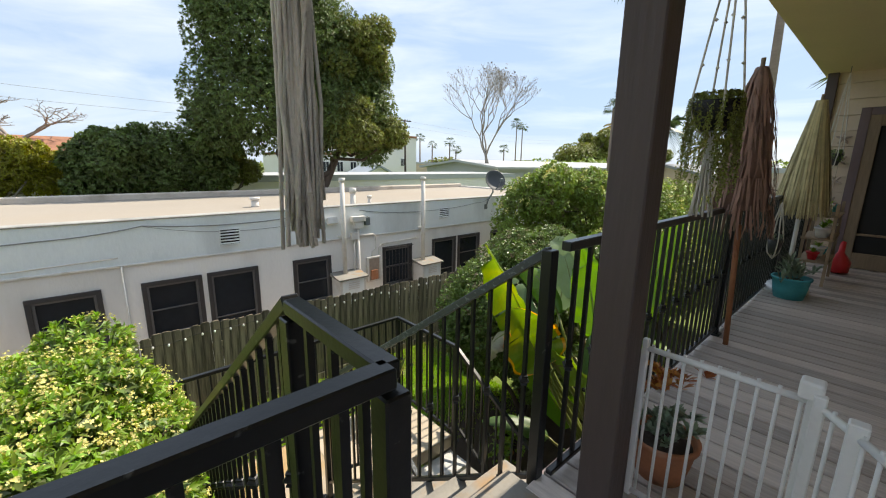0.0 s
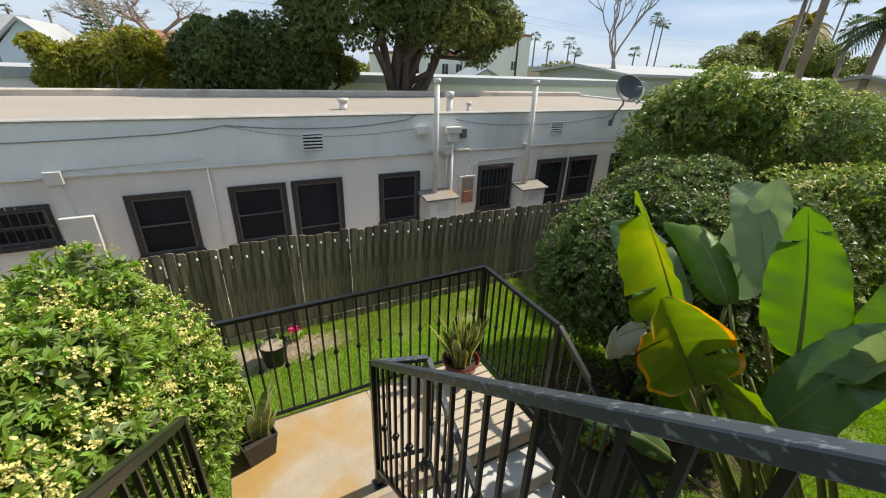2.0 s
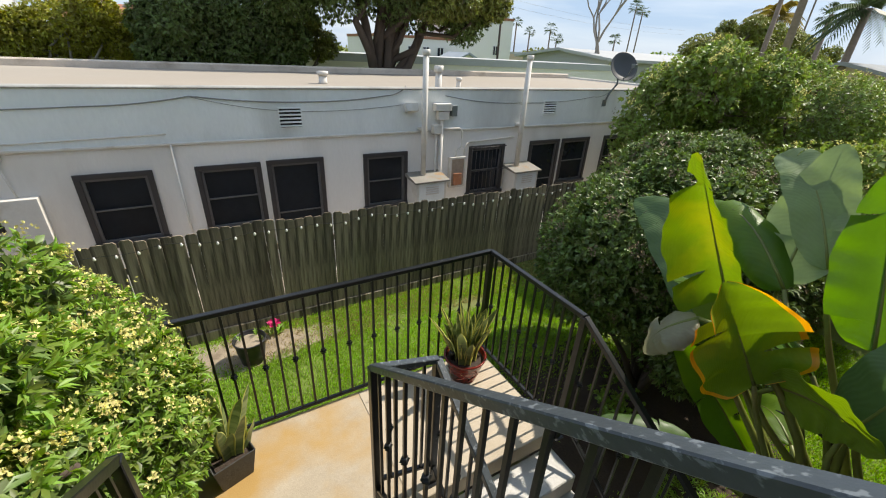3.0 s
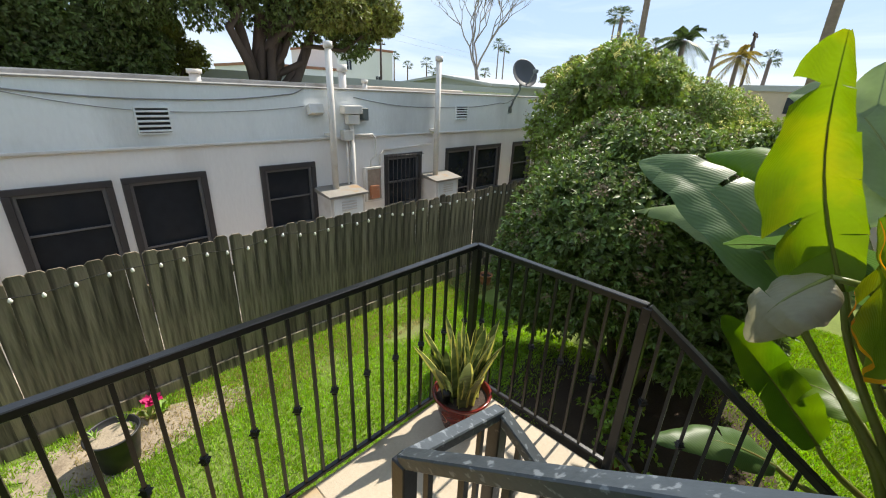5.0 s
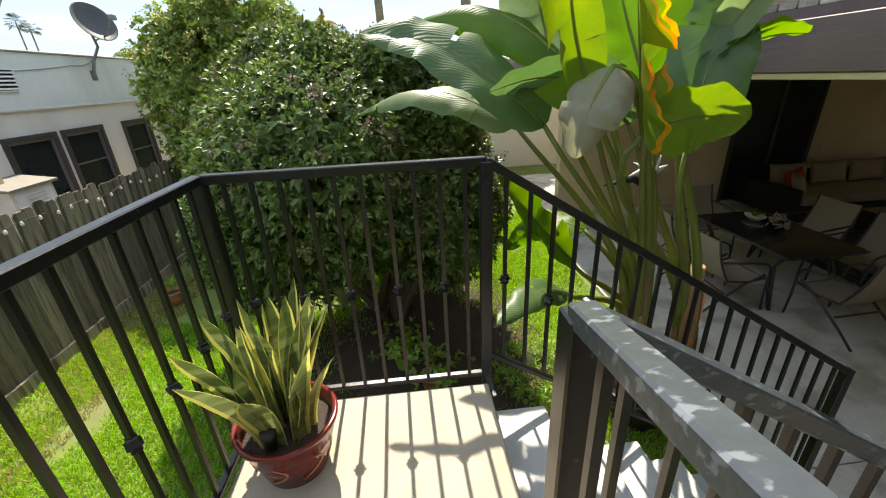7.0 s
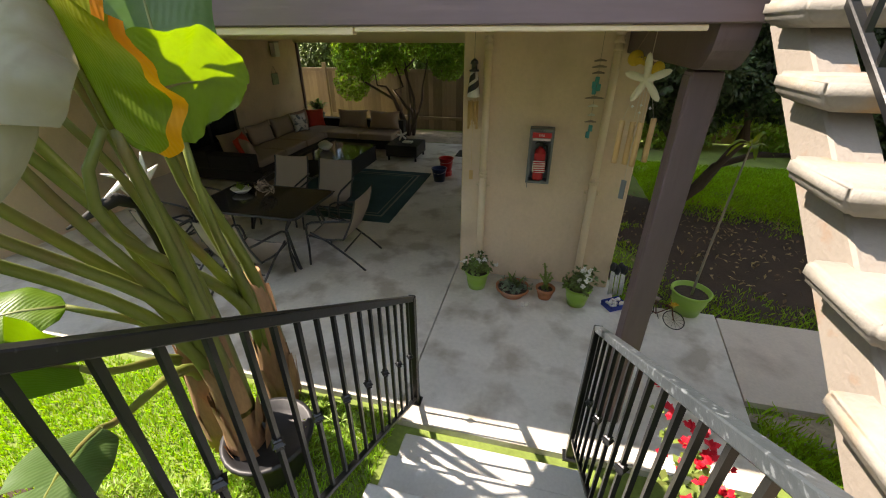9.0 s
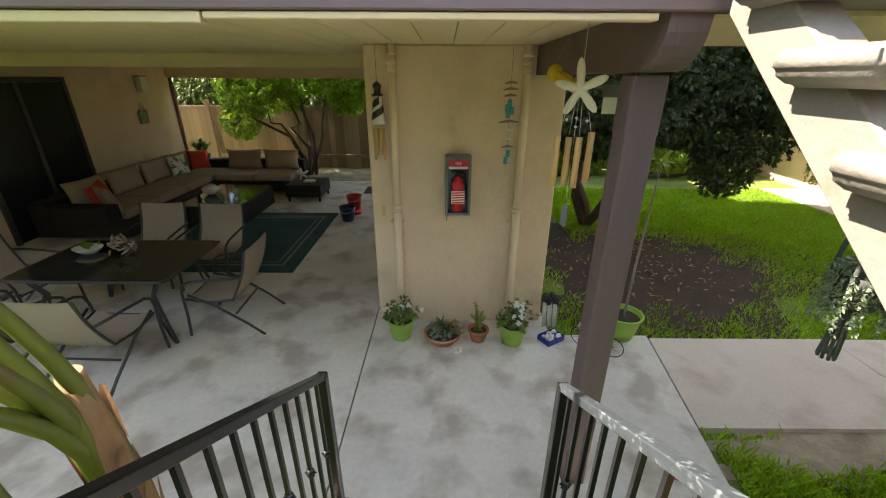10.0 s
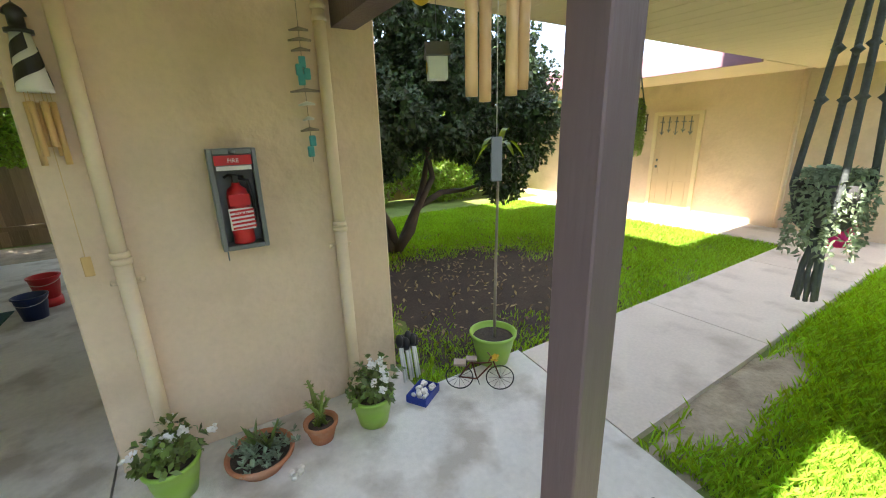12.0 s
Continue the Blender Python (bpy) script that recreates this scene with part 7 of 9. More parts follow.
shrub("tall_hedge", "tan dry bamboo-like thicket behind the back fence", [((9.5, -11, 2.4), (2.2, 1.0, 2.4)), ((6.6, -11.3, 2.6), (2.2, 1.0, 2.4)), ((3.8, -11.4, 2.6), (2.2, 1.0, 2.4)), ((0.6, -11.5, 2.5), (2.4, 1.0, 2.4)), ((-2.0, -11.5, 2.4), (2.2, 1.0, 2.4)), ((-4.8, -11.5, 2.4), (2.4, 1.0, 2.4))], 9000, M_LEAF_T, per=6, length=0.2, width=0.05, seed=17)
shrub("tall_hedge", "green leafy shrubs at the end of the courtyard", [((-4.0, -8.6, 1.2), (1.8, 0.7, 1.4)), ((-1.0, -8.7, 1.0), (1.6, 0.6, 1.2))], 2200, M_LEAF_L, per=6, length=0.14, width=0.04, seed=18)
p = pot("potted_plant", "leafy plant in a dark pot at the patio corner", (8.55, -7.75, 0), 0.13, 0.18, 0.62, M_GREYPOT)
fan_part("foliage", p, np.random.default_rng(5).normal(size=(14, 3)) * 0.04 + np.array([0, 0, 0.62]), np.tile([[0, 0, 1.0]], (14, 1)), 5, 0.55, 0.05, 0.8, M_LEAF_D, 9, 0.35)


# ---- fittings on the neighbour's wall ----
def vent(x0, x1, z0, z1):
    v_ = thing("wall_vent", "louvred attic vent in the parapet wall", "vent", group="louvred wall vents")
    bm = bm_new()
    add_box(bm, (x0, NY - 0.026, z0), (x1, NY - 0.022, z1))
    part("backing", bm, M_VENT, v_)
    n = 5
    for k in range(n):
        z = z0 + (z1 - z0) * (k + 0.35) / n
        bm = bm_new()
        add_box(bm, (x0, -0.012, -0.006), (x1, 0.03, 0.006), pose(0, NY - 0.04, z, 35, 0, 0))
        part("slat", bm, M_PARAPET, v_)
    bm = bm_new()
    for lo, hi in (((x0 - 0.02, NY - 0.05, z1), (x1 + 0.02, NY - 0.02, z1 + 0.02)), ((x0 - 0.02, NY - 0.05, z0 - 0.02), (x1 + 0.02, NY - 0.02, z0)), ((x0 - 0.02, NY - 0.05, z0), (x0, NY - 0.02, z1)), ((x1, NY - 0.05, z0), (x1 + 0.02, NY - 0.02, z1))):
        add_box(bm, lo, hi)
    part("frame", bm, M_PARAPET, v_)


vent(1.99, 2.35, 2.75, 3.06)
vent(8.04, 8.42, 2.84, 3.12)


def heater(x, w, lid_z, pipe_x):
    h = thing("water_heater_closet", "white metal water heater closet with a lid and flue", "utility box", group="water heater closets")
    bm = bm_new()
    add_box(bm, (x, 8.72, 0.0), (x + w, NY - 0.001, lid_z - 0.06), bevel=0.008)
    part("body", bm, M_PIPEW, h)
    bm = bm_new()
    add_prism(bm, [(8.66, lid_z - 0.10), (8.66, lid_z - 0.065), (NY - 0.001, lid_z + 0.02), (NY - 0.001, lid_z - 0.055)], "x", x - 0.05, x + w + 0.05)
    part("lid", bm, M_TREAD, h, "rust-stained lid")
    dr_ = part("door", bm_new(), M_PIPEW, h)
    bm = bm_new()
    add_box(bm, (x + 0.06, 8.705, 0.35), (x + w - 0.06, 8.719, lid_z - 0.12), bevel=0.003)
    part("panel", bm, M_PARAPET, dr_)
    for k in range(4):
        bm = bm_new()
        add_box(bm, (x + w * 0.3, 8.692, lid_z - 0.36 + k * 0.05), (x + w * 0.72, 8.704, lid_z - 0.335 + k * 0.05))
        part("louvre", bm, M_PIPEW, dr_)
    bm = bm_new()
    add_tube(bm, [(pipe_x, 9.02, lid_z - 0.03), (pipe_x, 9.02, 4.02)], 0.058, 12)
    part("flue", bm, M_PIPEW, h)
    bm = bm_new()
    add_tube(bm, [(pipe_x, 9.02, 4.0), (pipe_x, 9.02, 4.10)], 0.078, 12)
    part("flue_cap", bm, M_PIPEW, h)
    bm = bm_new()
    add_box(bm, (pipe_x - 0.08, 9.03, 2.62), (pipe_x + 0.08, NY - 0.02, 2.66))
    part("strap", bm, M_PIPEW, h)


heater(4.42, 0.72, 1.70, 4.72)
heater(7.02, 0.72, 1.68, 7.28)
mt = thing("electric_meter_cabinet", "pale electrical boxes and conduits on the wall", "utility box")
for nm, lo, hi, m in (("box", (4.98, 9.02, 2.98), (5.36, 9.17, 3.12), M_PIPEW), ("box", (5.06, 9.04, 2.80), (5.30, 9.17, 2.97), M_PIPEW), ("box", (4.96, 9.04, 2.52), (5.16, 9.17, 2.70), M_PIPEW), ("box", (5.39, 9.06, 2.86), (5.52, 9.17, 3.08), M_GREYMET), ("meter_recess", (5.47, 9.10, 1.33), (5.80, 9.19, 1.94), M_DRIFT), ("box", (5.52, 9.03, 1.36), (5.72, 9.099, 1.62), M_TERRA)):
    bm = bm_new()
    rounded(bm, lo, hi, 0.012)
    part(nm, bm, m, mt)
bm = bm_new()
for lo, hi in (((5.43, 9.08, 1.30), (5.47, 9.19, 1.98)), ((5.80, 9.08, 1.30), (5.84, 9.19, 1.98)), ((5.47, 9.08, 1.94), (5.80, 9.19, 1.98)), ((5.47, 9.08, 1.29), (5.80, 9.19, 1.33))):
    add_box(bm, lo, hi)
part("frame", bm, M_PIPEW, mt)
for pts, r_ in (([(5.18, 9.12, 2.80), (5.18, 9.12, 0.2)], 0.045), ([(5.06, 9.12, 2.55), (5.06, 9.12, 1.2)], 0.02), ([(5.16, 9.14, 2.60), (5.65, 9.14, 2.60), (5.72, 9.14, 2.52), (5.72, 9.14, 2.2), (5.6, 9.14, 2.1), (5.6, 9.14, 1.95)], 0.018), ([(5.9, 9.15, 2.28), (7.2, 9.15, 2.34)], 0.016), ([(5.9, 9.15, 2.28), (5.82, 9.15, 2.2), (5.82, 9.15, 2.0)], 0.016)):
    bm = bm_new()
    add_tube(bm, pts, r_, 8)
    part("conduit", bm, M_PIPEW, mt)
fl = thing("floodlight", "small pale floodlight on the parapet", "lamp", (4.45, NY - 0.03, 3.02))
bm = bm_new()
rounded(bm, (-0.13, -0.16, -0.08), (0.13, -0.04, 0.08), 0.015, pose(0, 0, 0, -20, 0, 0))
part("head", bm, M_PIPEW, fl)
bm = bm_new()
add_box(bm, (-0.04, -0.06, -0.05), (0.04, 0.008, 0.05))
part("mount", bm, M_GREYMET, fl)
jb = thing("junction_box", "pale junction box with conduit on the wall", "utility box")
bm = bm_new()
rounded(bm, (-1.84, 9.10, 2.46), (-1.62, 9.20, 2.66), 0.01)
part("box", bm, M_PIPEW, jb)
for pts, r_ in (([(-14, 9.16, 2.50), (-1.84, 9.16, 2.56)], 0.018), ([(-1.62, 9.17, 2.66), (0.30, 9.17, 2.72)], 0.012), ([(0.33, 9.17, 2.56), (0.33, 9.17, 0.0)], 0.018), ([(-1.70, 9.16, 2.46), (-1.62, 9.16, 1.9)], 0.012)):
    bm = bm_new()
    add_tube(bm, pts, r_, 8)
    part("conduit", bm, M_PIPEW, jb)
bm = bm_new()
rounded(bm, (-1.85, 9.06, 0.6), (-1.40, 9.20, 1.93), 0.012)
whole("utility_cabinet", bm, M_PIPEW, "white metal utility cabinet on the neighbour's wall", "utility box")
dish = thing("satellite_dish", "dark grey satellite dish on a bent arm", "satellite dish")
bm = bm_new()
prof = [(0.0, 0.0), (0.14, 0.012), (0.26, 0.045), (0.36, 0.09), (0.365, 0.10), (0.35, 0.10), (0.25, 0.055), (0.13, 0.022), (0.0, 0.012)]
add_lathe(bm, prof, 28)
bmesh.ops.transform(bm, matrix=look((10.33, 9.00, 3.92), (9.1, 6.0, 5.4)) @ pose(0, 0, 0, 180, 0, 0), verts=bm.verts)
part("reflector", bm, M_DISH, dish)
bm = bm_new()
add_tube(bm, [(10.34, 9.10, 3.88), (10.36, 9.06, 3.55), (10.2, 9.12, 3.30), (10.15, 9.17, 3.05)], 0.025, 8)
part("mast", bm, M_GREYMET, dish)
bm = bm_new()
add_tube(bm, [(10.35, 9.05, 3.66), (10.25, 8.75, 3.72), (10.12, 8.52, 3.98)], 0.014, 7)
rounded(bm, (10.06, 8.44, 3.94), (10.16, 8.54, 4.03), 0.015)
part("feed_arm", bm, M_GREYMET, dish)
bm = bm_new()
add_box(bm, (10.08, NY - 0.035, 2.98), (10.22, NY - 0.021, 3.14))
part("foot", bm, M_GREYMET, dish)


def cable(name, label, pts, r_, m, sagn=0.0, steps=10):
    bm = bm_new()
    path = []
    for a_, b_ in zip(pts, pts[1:]):
        a_, b_ = Vector(a_), Vector(b_)
        for k in range(steps):
            t = k / steps
            path.append(a_.lerp(b_, t) - Vector((0, 0, sagn * 4 * t * (1 - t))))
    path.append(Vector(pts[-1]))
    add_tube(bm, path, r_, 5)
    return whole(name, bm, m, label, "cable")


WY = NY - 0.035
cable("cable", "grey cable sagging along the parapet", [(-9, WY, 3.12), (-4, WY, 3.12), (-0.57, WY, 3.14), (0.72, WY, 3.27), (2.42, WY, 3.17), (3.98, WY, 3.27), (4.35, WY, 3.40), (4.40, NY + 0.05, 3.44)], 0.010, M_CABLE, 0.03)
cable("cable", "thin cable looping along the parapet to the dish", [(5.27, WY, 3.26), (7.28, WY, 3.10), (9.69, WY, 3.22), (10.3, WY, 3.35)], 0.007, M_CABLE, 0.05)
cable("cable", "thin cable hanging under the vent", [(0.72, WY, 3.26), (2.2, WY, 3.02), (4.3, WY, 3.1)], 0.005, M_CABLE, 0.04)
for x, y, h, r_, lab in ((3.12, 10.5, 0.24, 0.085, "short white roof vent with a cap"), (5.33, 9.6, 0.45, 0.07, "white roof vent pipe with a square cap"), (5.9, 9.7, 0.22, 0.05, "small white roof vent")):
    rv = thing("roof_vent", lab, "roof vent", (x, y, 3.36))
    bm = bm_new()
    add_lathe(bm, [(0.0, 0.0), (r_ * 1.3, 0.0), (r_, 0.04), (r_, h * 0.7), (0.0, h * 0.7)], 14)
    part("pipe", bm, M_PIPEW, rv)
    bm = bm_new()
    add_lathe(bm, [(0.0, h * 0.72), (r_ * 1.35, h * 0.72), (r_ * 1.35, h), (0.0, h)], 14)
    part("cap", bm, M_PIPEW, rv)

# string lights along the fence
sl = thing("string_lights", "string of small white bulbs drooping along the fence top", "string lights")
bm = bm_new()
M_BULB = mat("frosted_bulb", (0.80, 0.78, 0.72), 0.3, vary=0.04)
BULB = bm_new()
add_lathe(BULB, [(0.0, -0.045), (0.014, -0.038), (0.019, -0.022), (0.012, -0.004), (0.008, 0.006), (0.0, 0.008)], 8)
BULB = mesh_of("bulb", BULB, M_BULB)
path = []
r = random.Random(8)
for k in range(0, 170):
    x = -4.0 + k * 0.075
    top = GZ + 1.70 + (0.07 if x < 2.2 else 0.07 - 0.012 * (x - 2.2))
    z = top - 0.10 - 0.05 * abs(math.sin(x * 2.1)) + 0.02 * math.sin(x * 7)
    path.append((x, FY - 0.03, z))
    if k % 3 == 0:
        b = new("bulb", BULB)
        b.parent = sl
        b.location = (x + r.uniform(-0.02, 0.02), FY - 0.032, z - 0.006)
add_tube(bm, path, 0.0035, 4)
part("wire", bm, M_WIRE, sl)

# things on the lawn
p = pot("planter_tub", "dark hanging-style planter with soil and a few flowers", (0.85, 6.72, GZ), 0.15, 0.21, 0.40, M_BLACKPL)
bm = bm_new()
add_lathe(bm, [(0.0, 0.34), (0.12, 0.355), (0.19, 0.335)], 18)
part("dry_soil", bm, M_MUD, p)
fan_part("weeds", p, [[0.1, 0.1, 0.35], [-0.12, 0.05, 0.35], [0.15, -0.05, 0.34]], [[0, 0, 1.0]] * 3, 9, 0.12, 0.02, 0.7, M_LEAF_L, 6)
p = thing("flower_clump", "magenta flower with green leaves by the fence", "flower", (1.22, 7.18, GZ))
fan_part("leaves", p, [[0.05, 0, 0.02], [0.12, 0.02, 0.02], [-0.05, 0, 0.02]], [[0, 0, 1.0]] * 3, 8, 0.16, 0.06, 1.0, M_LEAF_L, 3)
fan_part("blossom", p, [[0.0, -0.02, 0.2], [0.04, 0, 0.22], [-0.03, 0.02, 0.18]], [[0, -0.4, 1.0]] * 3, 9, 0.10, 0.06, 1.2, M_PINK, 4, 0.0)
bm = bm_new()
add_tube(bm, [(0, 0, 0), (0.0, -0.01, 0.2)], 0.006, 5)
part("stem", bm, M_LEAF_M, p)
p = pot("flower_pot", "small terracotta pot with a seedling against the fence", (6.6, 6.85, GZ), 0.09, 0.125, 0.21, M_TERRA)
fan_part("seedling", p, [[0, 0, 0.2], [0.01, 0, 0.3]], [[0, 0, 1.0]] * 2, 7, 0.16, 0.03, 0.8, M_LEAF_L, 5)
for x, y, rr_, lab in ((4.35, 3.35, 0.11, "terracotta pot with a leafy green plant in the bed"), (4.72, 3.62, 0.10, "pale green pot with a leafy plant in the bed")):
    p = pot("potted_plant", lab, (x, y, GZ + 0.015), rr_ * 0.75, rr_, rr_ * 1.7, M_TERRA if x < 4.5 else M_LIME)
    rg = np.random.default_rng(int(x * 100))
    q = rg.normal(size=(60, 3)) * np.array([0.13, 0.13, 0.07]) + np.array([0, 0, 0.30])
    fan_part("foliage", p, q, unit(q), 5, 0.08, 0.045, 1.2, M_LEAF_L, 7)
shrub("ground_cover", "low feathery green plants at the foot of the stairs", [((4.35, 2.35, 0.06), (0.42, 0.38, 0.22)), ((4.0, 2.1, 0.02), (0.3, 0.3, 0.2)), ((3.55, 1.35, 0.02), (0.3, 0.2, 0.2))], 500, M_LEAF_L, per=7, length=0.08, width=0.012, seed=21, core=False)
rim = thing("planter_ring", "black plastic pot rim around the leaf stalks", "plant pot", (3.80, 1.62, GZ))
bm = bm_new()
add_lathe(bm, [(0.20, 0.0), (0.27, 0.30), (0.295, 0.31), (0.295, 0.335), (0.265, 0.335), (0.24, 0.28), (0.0, 0.27)], 28)
part("pot", bm, M_BLACKPL, rim)
p = thing("flower_box", "red geranium flowers beside the inner stair rail", "flowers", (1.62, 2.02, 1.30))
rg = np.random.default_rng(3)
q = rg.normal(size=(26, 3)) * np.array([0.03, 0.10, 0.05])
fan_part("blossom", p, q + np.array([0, 0, 0.08]), np.tile([[0.4, 0, 1.0]], (26, 1)), 6, 0.028, 0.022, 1.3, M_REDFL, 4, 0.0)
fan_part("foliage", p, q - np.array([0.03, 0, 0.06]), np.tile([[0.2, 0, 1.0]], (26, 1)), 5, 0.05, 0.03, 1.2, M_LEAF_M, 5)
bm = bm_new()
add_tube(bm, [(0.0, 0.0, 0.05), (-0.06, 0.02, -0.15), (-0.10, 0.02, -0.4), (-0.1, 0.0, -1.36)], 0.006, 5)
part("stem", bm, M_LEAF_M, p)


# ---- distance ----
M_FARW = mat("far_white_stucco", (0.78, 0.75, 0.69), 0.9, vary=0.05, scale=0.3, fine=5)
M_FARTAN = mat("far_tan_stucco", (0.52, 0.42, 0.32), 0.9, vary=0.06, scale=0.3, fine=5)
M_FARGREY = mat("far_grey_siding", (0.30, 0.34, 0.38), 0.85, vary=0.06, scale=0.3, fine=5)
M_FARBLUE = mat("far_pale_blue_siding", (0.55, 0.62, 0.68), 0.85, vary=0.05, scale=0.3, fine=5)
M_TILE = mat("orange_roof_tile", (0.33, 0.155, 0.09), 0.9, vary=0.15, scale=2, fine=12, bump=0.3, bump_scale=6)
M_GREYROOF = mat("grey_shingle", (0.26, 0.27, 0.27), 0.9, vary=0.12, scale=1, fine=12)
M_LIGHTROOF = mat("pale_roof", (0.40, 0.41, 0.41), 0.9, vary=0.06, scale=0.5, fine=8)
M_POLE = mat("creosote_pole", (0.07, 0.05, 0.04), 0.9, vary=0.2)
M_PALMLEAF = mat("palm_fronds", (0.06, 0.09, 0.03), 0.5, vary=0.2, scale=1, fine=6, rnd=0.4, island=True, trans=0.2)
M_PALMGOLD = mat("golden_palm_fronds", (0.26, 0.20, 0.05), 0.6, vary=0.2, scale=1, fine=6, rnd=0.4, island=True, trans=0.2)
M_PALMBARK = mat("palm_trunk", (0.22, 0.17, 0.13), 0.95, vary=0.2, scale=3, fine=20, bump=0.6, bump_scale=12, stretch=(1, 1, 3))


def far_house(label, x0, x1, y0, y1, h, roof, wall_m, roof_m, windows=(), rise=1.2, over=0.4, base=GZ):
    """A house with a gable (along x), hip-free flat or parapet roof, and its windows on the side facing -y."""
    th = thing("house", label, "house")
    bm = bm_new()
    add_box(bm, (x0, y0, base), (x1, y1, h))
    part("wall", bm, wall_m, th)
    bm = bm_new()
    if roof == "gable_x":
        ym = (y0 + y1) / 2
        add_prism(bm, [(y0 - over, h - 0.05), (ym, h + rise), (y1 + over, h - 0.05), (y1 + over, h + 0.15), (ym, h + rise + 0.2), (y0 - over, h + 0.15)][::1], "x", x0 - over, x1 + over)
    elif roof == "gable_y":
        xm = (x0 + x1) / 2
        add_prism(bm, [(x0 - over, h - 0.05), (xm, h + rise), (x1 + over, h - 0.05), (x1 + over, h + 0.15), (xm, h + rise + 0.2), (x0 - over, h + 0.15)], "y", y0 - over, y1 + over)
    else:
        add_box(bm, (x0 - 0.08, y0 - 0.08, h + 0.001), (x1 + 0.08, y1 + 0.08, h + 0.3))
    part("roof", bm, roof_m, th)
    if roof == "gable_x":
        for xa, xb in ((x0, x0 + 0.25), (x1 - 0.25, x1)):
            bm = bm_new()
            add_prism(bm, [(y0, h), (y1, h), ((y0 + y1) / 2, h + rise)], "x", xa, xb)
            part("gable", bm, wall_m, th)
    if roof == "gable_y":
        bm = bm_new()
        xm = (x0 + x1) / 2
        add_prism(bm, [(x0, h), (x1, h), (xm, h + rise)], "y", y0 - 0.02, y0 + 0.3)
        part("gable", bm, wall_m, th)
    for wx0, wx1, wz0, wz1 in windows:
        w = part("window", bm_new(), M_WHITE, th)
        bm = bm_new()
        add_box(bm, (wx0 + 0.08, y0 - 0.02, wz0 + 0.08), (wx1 - 0.08, y0 - 0.005, wz1 - 0.08))
        part("pane", bm, M_GLASS, w)
        bm = bm_new()
        for lo, hi in (((wx0, y0 - 0.08, wz0), (wx0 + 0.08, y0 - 0.001, wz1)), ((wx1 - 0.08, y0 - 0.08, wz0), (wx1, y0 - 0.001, wz1)), ((wx0 + 0.08, y0 - 0.08, wz0), (wx1 - 0.08, y0 - 0.001, wz0 + 0.08)), ((wx0 + 0.08, y0 - 0.08, wz1 - 0.08), (wx1 - 0.08, y0 - 0.001, wz1)),
                       (((wx0 + wx1) / 2 - 0.03, y0 - 0.06, wz0 + 0.08), ((wx0 + wx1) / 2 + 0.03, y0 - 0.021, wz1 - 0.08))):
            add_box(bm, lo, hi)
        part("frame", bm, M_WHITE, w)
    return th


far_house("grey-blue two-storey house with white trim and gable roof", -24.0, -11.6, 40.0, 50, 5.0, "gable_x", M_FARGREY, M_GREYROOF, [(-15.0, -13.9, 3.5, 4.5), (-13.2, -12.1, 3.5, 4.5)], 1.4)
far_house("pale blue house wing with a white gable", -11.55, -8.6, 39.0, 48, 4.4, "gable_y", M_FARBLUE, M_LIGHTROOF, [(-9.9, -9.3, 3.3, 4.2)], 1.6, 0.3)
far_house("low blue shed with a pale roof", -16.5, -10.0, 33.0, 37, 2.7, "gable_x", M_FARBLUE, M_LIGHTROOF, (), 0.6)
far_house("tan house with an orange tile roof", -6.0, 3.0, 41.0, 50, 4.5, "gable_x", M_FARTAN, M_TILE, [(-0.8, 0.3, 3.2, 4.3)], 1.5)
far_house("beige flat-roofed house beyond the neighbour's roof", -7.5, -4.9, 44.0, 50, 5.0, "flat", M_FARTAN, M_GREYROOF, [(-7.0, -6.2, 4.2, 4.8)])
far_house("long low white wall and outbuilding behind the roof", -30.0, 24.0, 19.0, 24.0, 3.55, "flat", M_FARW, M_LIGHTROOF)
wb = far_house("white three-storey stucco apartment block with arches", 20.0, 30.3, 50.0, 62.0, 5.4, "flat", M_FARW, M_TILE, [(21.5, 22.5, 3.2, 4.6), (23.5, 24.5, 3.2, 4.6), (25.5, 26.5, 3.2, 4.6), (27.5, 28.5, 3.2, 4.6)])
far_house("tall white stucco block with a tiled roof edge", 30.35, 39.0, 50.0, 62.0, 8.2, "flat", M_FARW, M_TILE, [(31.5, 32.4, 5.6, 6.9), (36.0, 36.9, 4.0, 5.2)])
far_house("small house with a blue-grey gable roof", 25.5, 31.0, 44.0, 48.0, 2.6, "gable_y", M_FARW, M_FARGREY, (), 1.4)
far_house("terracotta-coloured far building on the skyline", 46.0, 56.0, 72.0, 80.0, 7.0, "flat", M_TILE, M_FARTAN)
far_house("row of low pale far buildings", 40.0, 75.0, 60.0, 70.0, 4.4, "flat", M_FARTAN, M_LIGHTROOF, [(44, 46, 2.6, 3.8), (50, 52, 2.6, 3.8), (58, 60, 2.6, 3.8)])
far_house("pale far house among palms", 58.0, 72.0, 46.0, 54.0, 4.2, "gable_x", M_FARW, M_FARTAN, (), 0.8)
far_house("grey single-storey house with a long pale roof", 28.0, 58.0, 24.0, 34.0, 4.1, "gable_x", M_LIGHTROOF, M_LIGHTROOF, [(45.0, 48.0, 2.9, 3.7)], 0.6, 0.6)
apt = far_house("two-storey beige apartment building with a balcony", 30.0, 46.0, -1.0, 7.5, 4.2, "flat", M_FARTAN, M_LIGHTROOF)
for y in (5.3, 3.6, 2.2):
    bm = bm_new()
    add_box(bm, (29.97, y - 0.5, 3.1), (29.995, y + 0.1, 3.9))
    part("window", bm, M_GLASS, apt)
bm = bm_new()
add_box(bm, (28.9, 0.0, 2.55), (29.99, 5.0, 2.65))
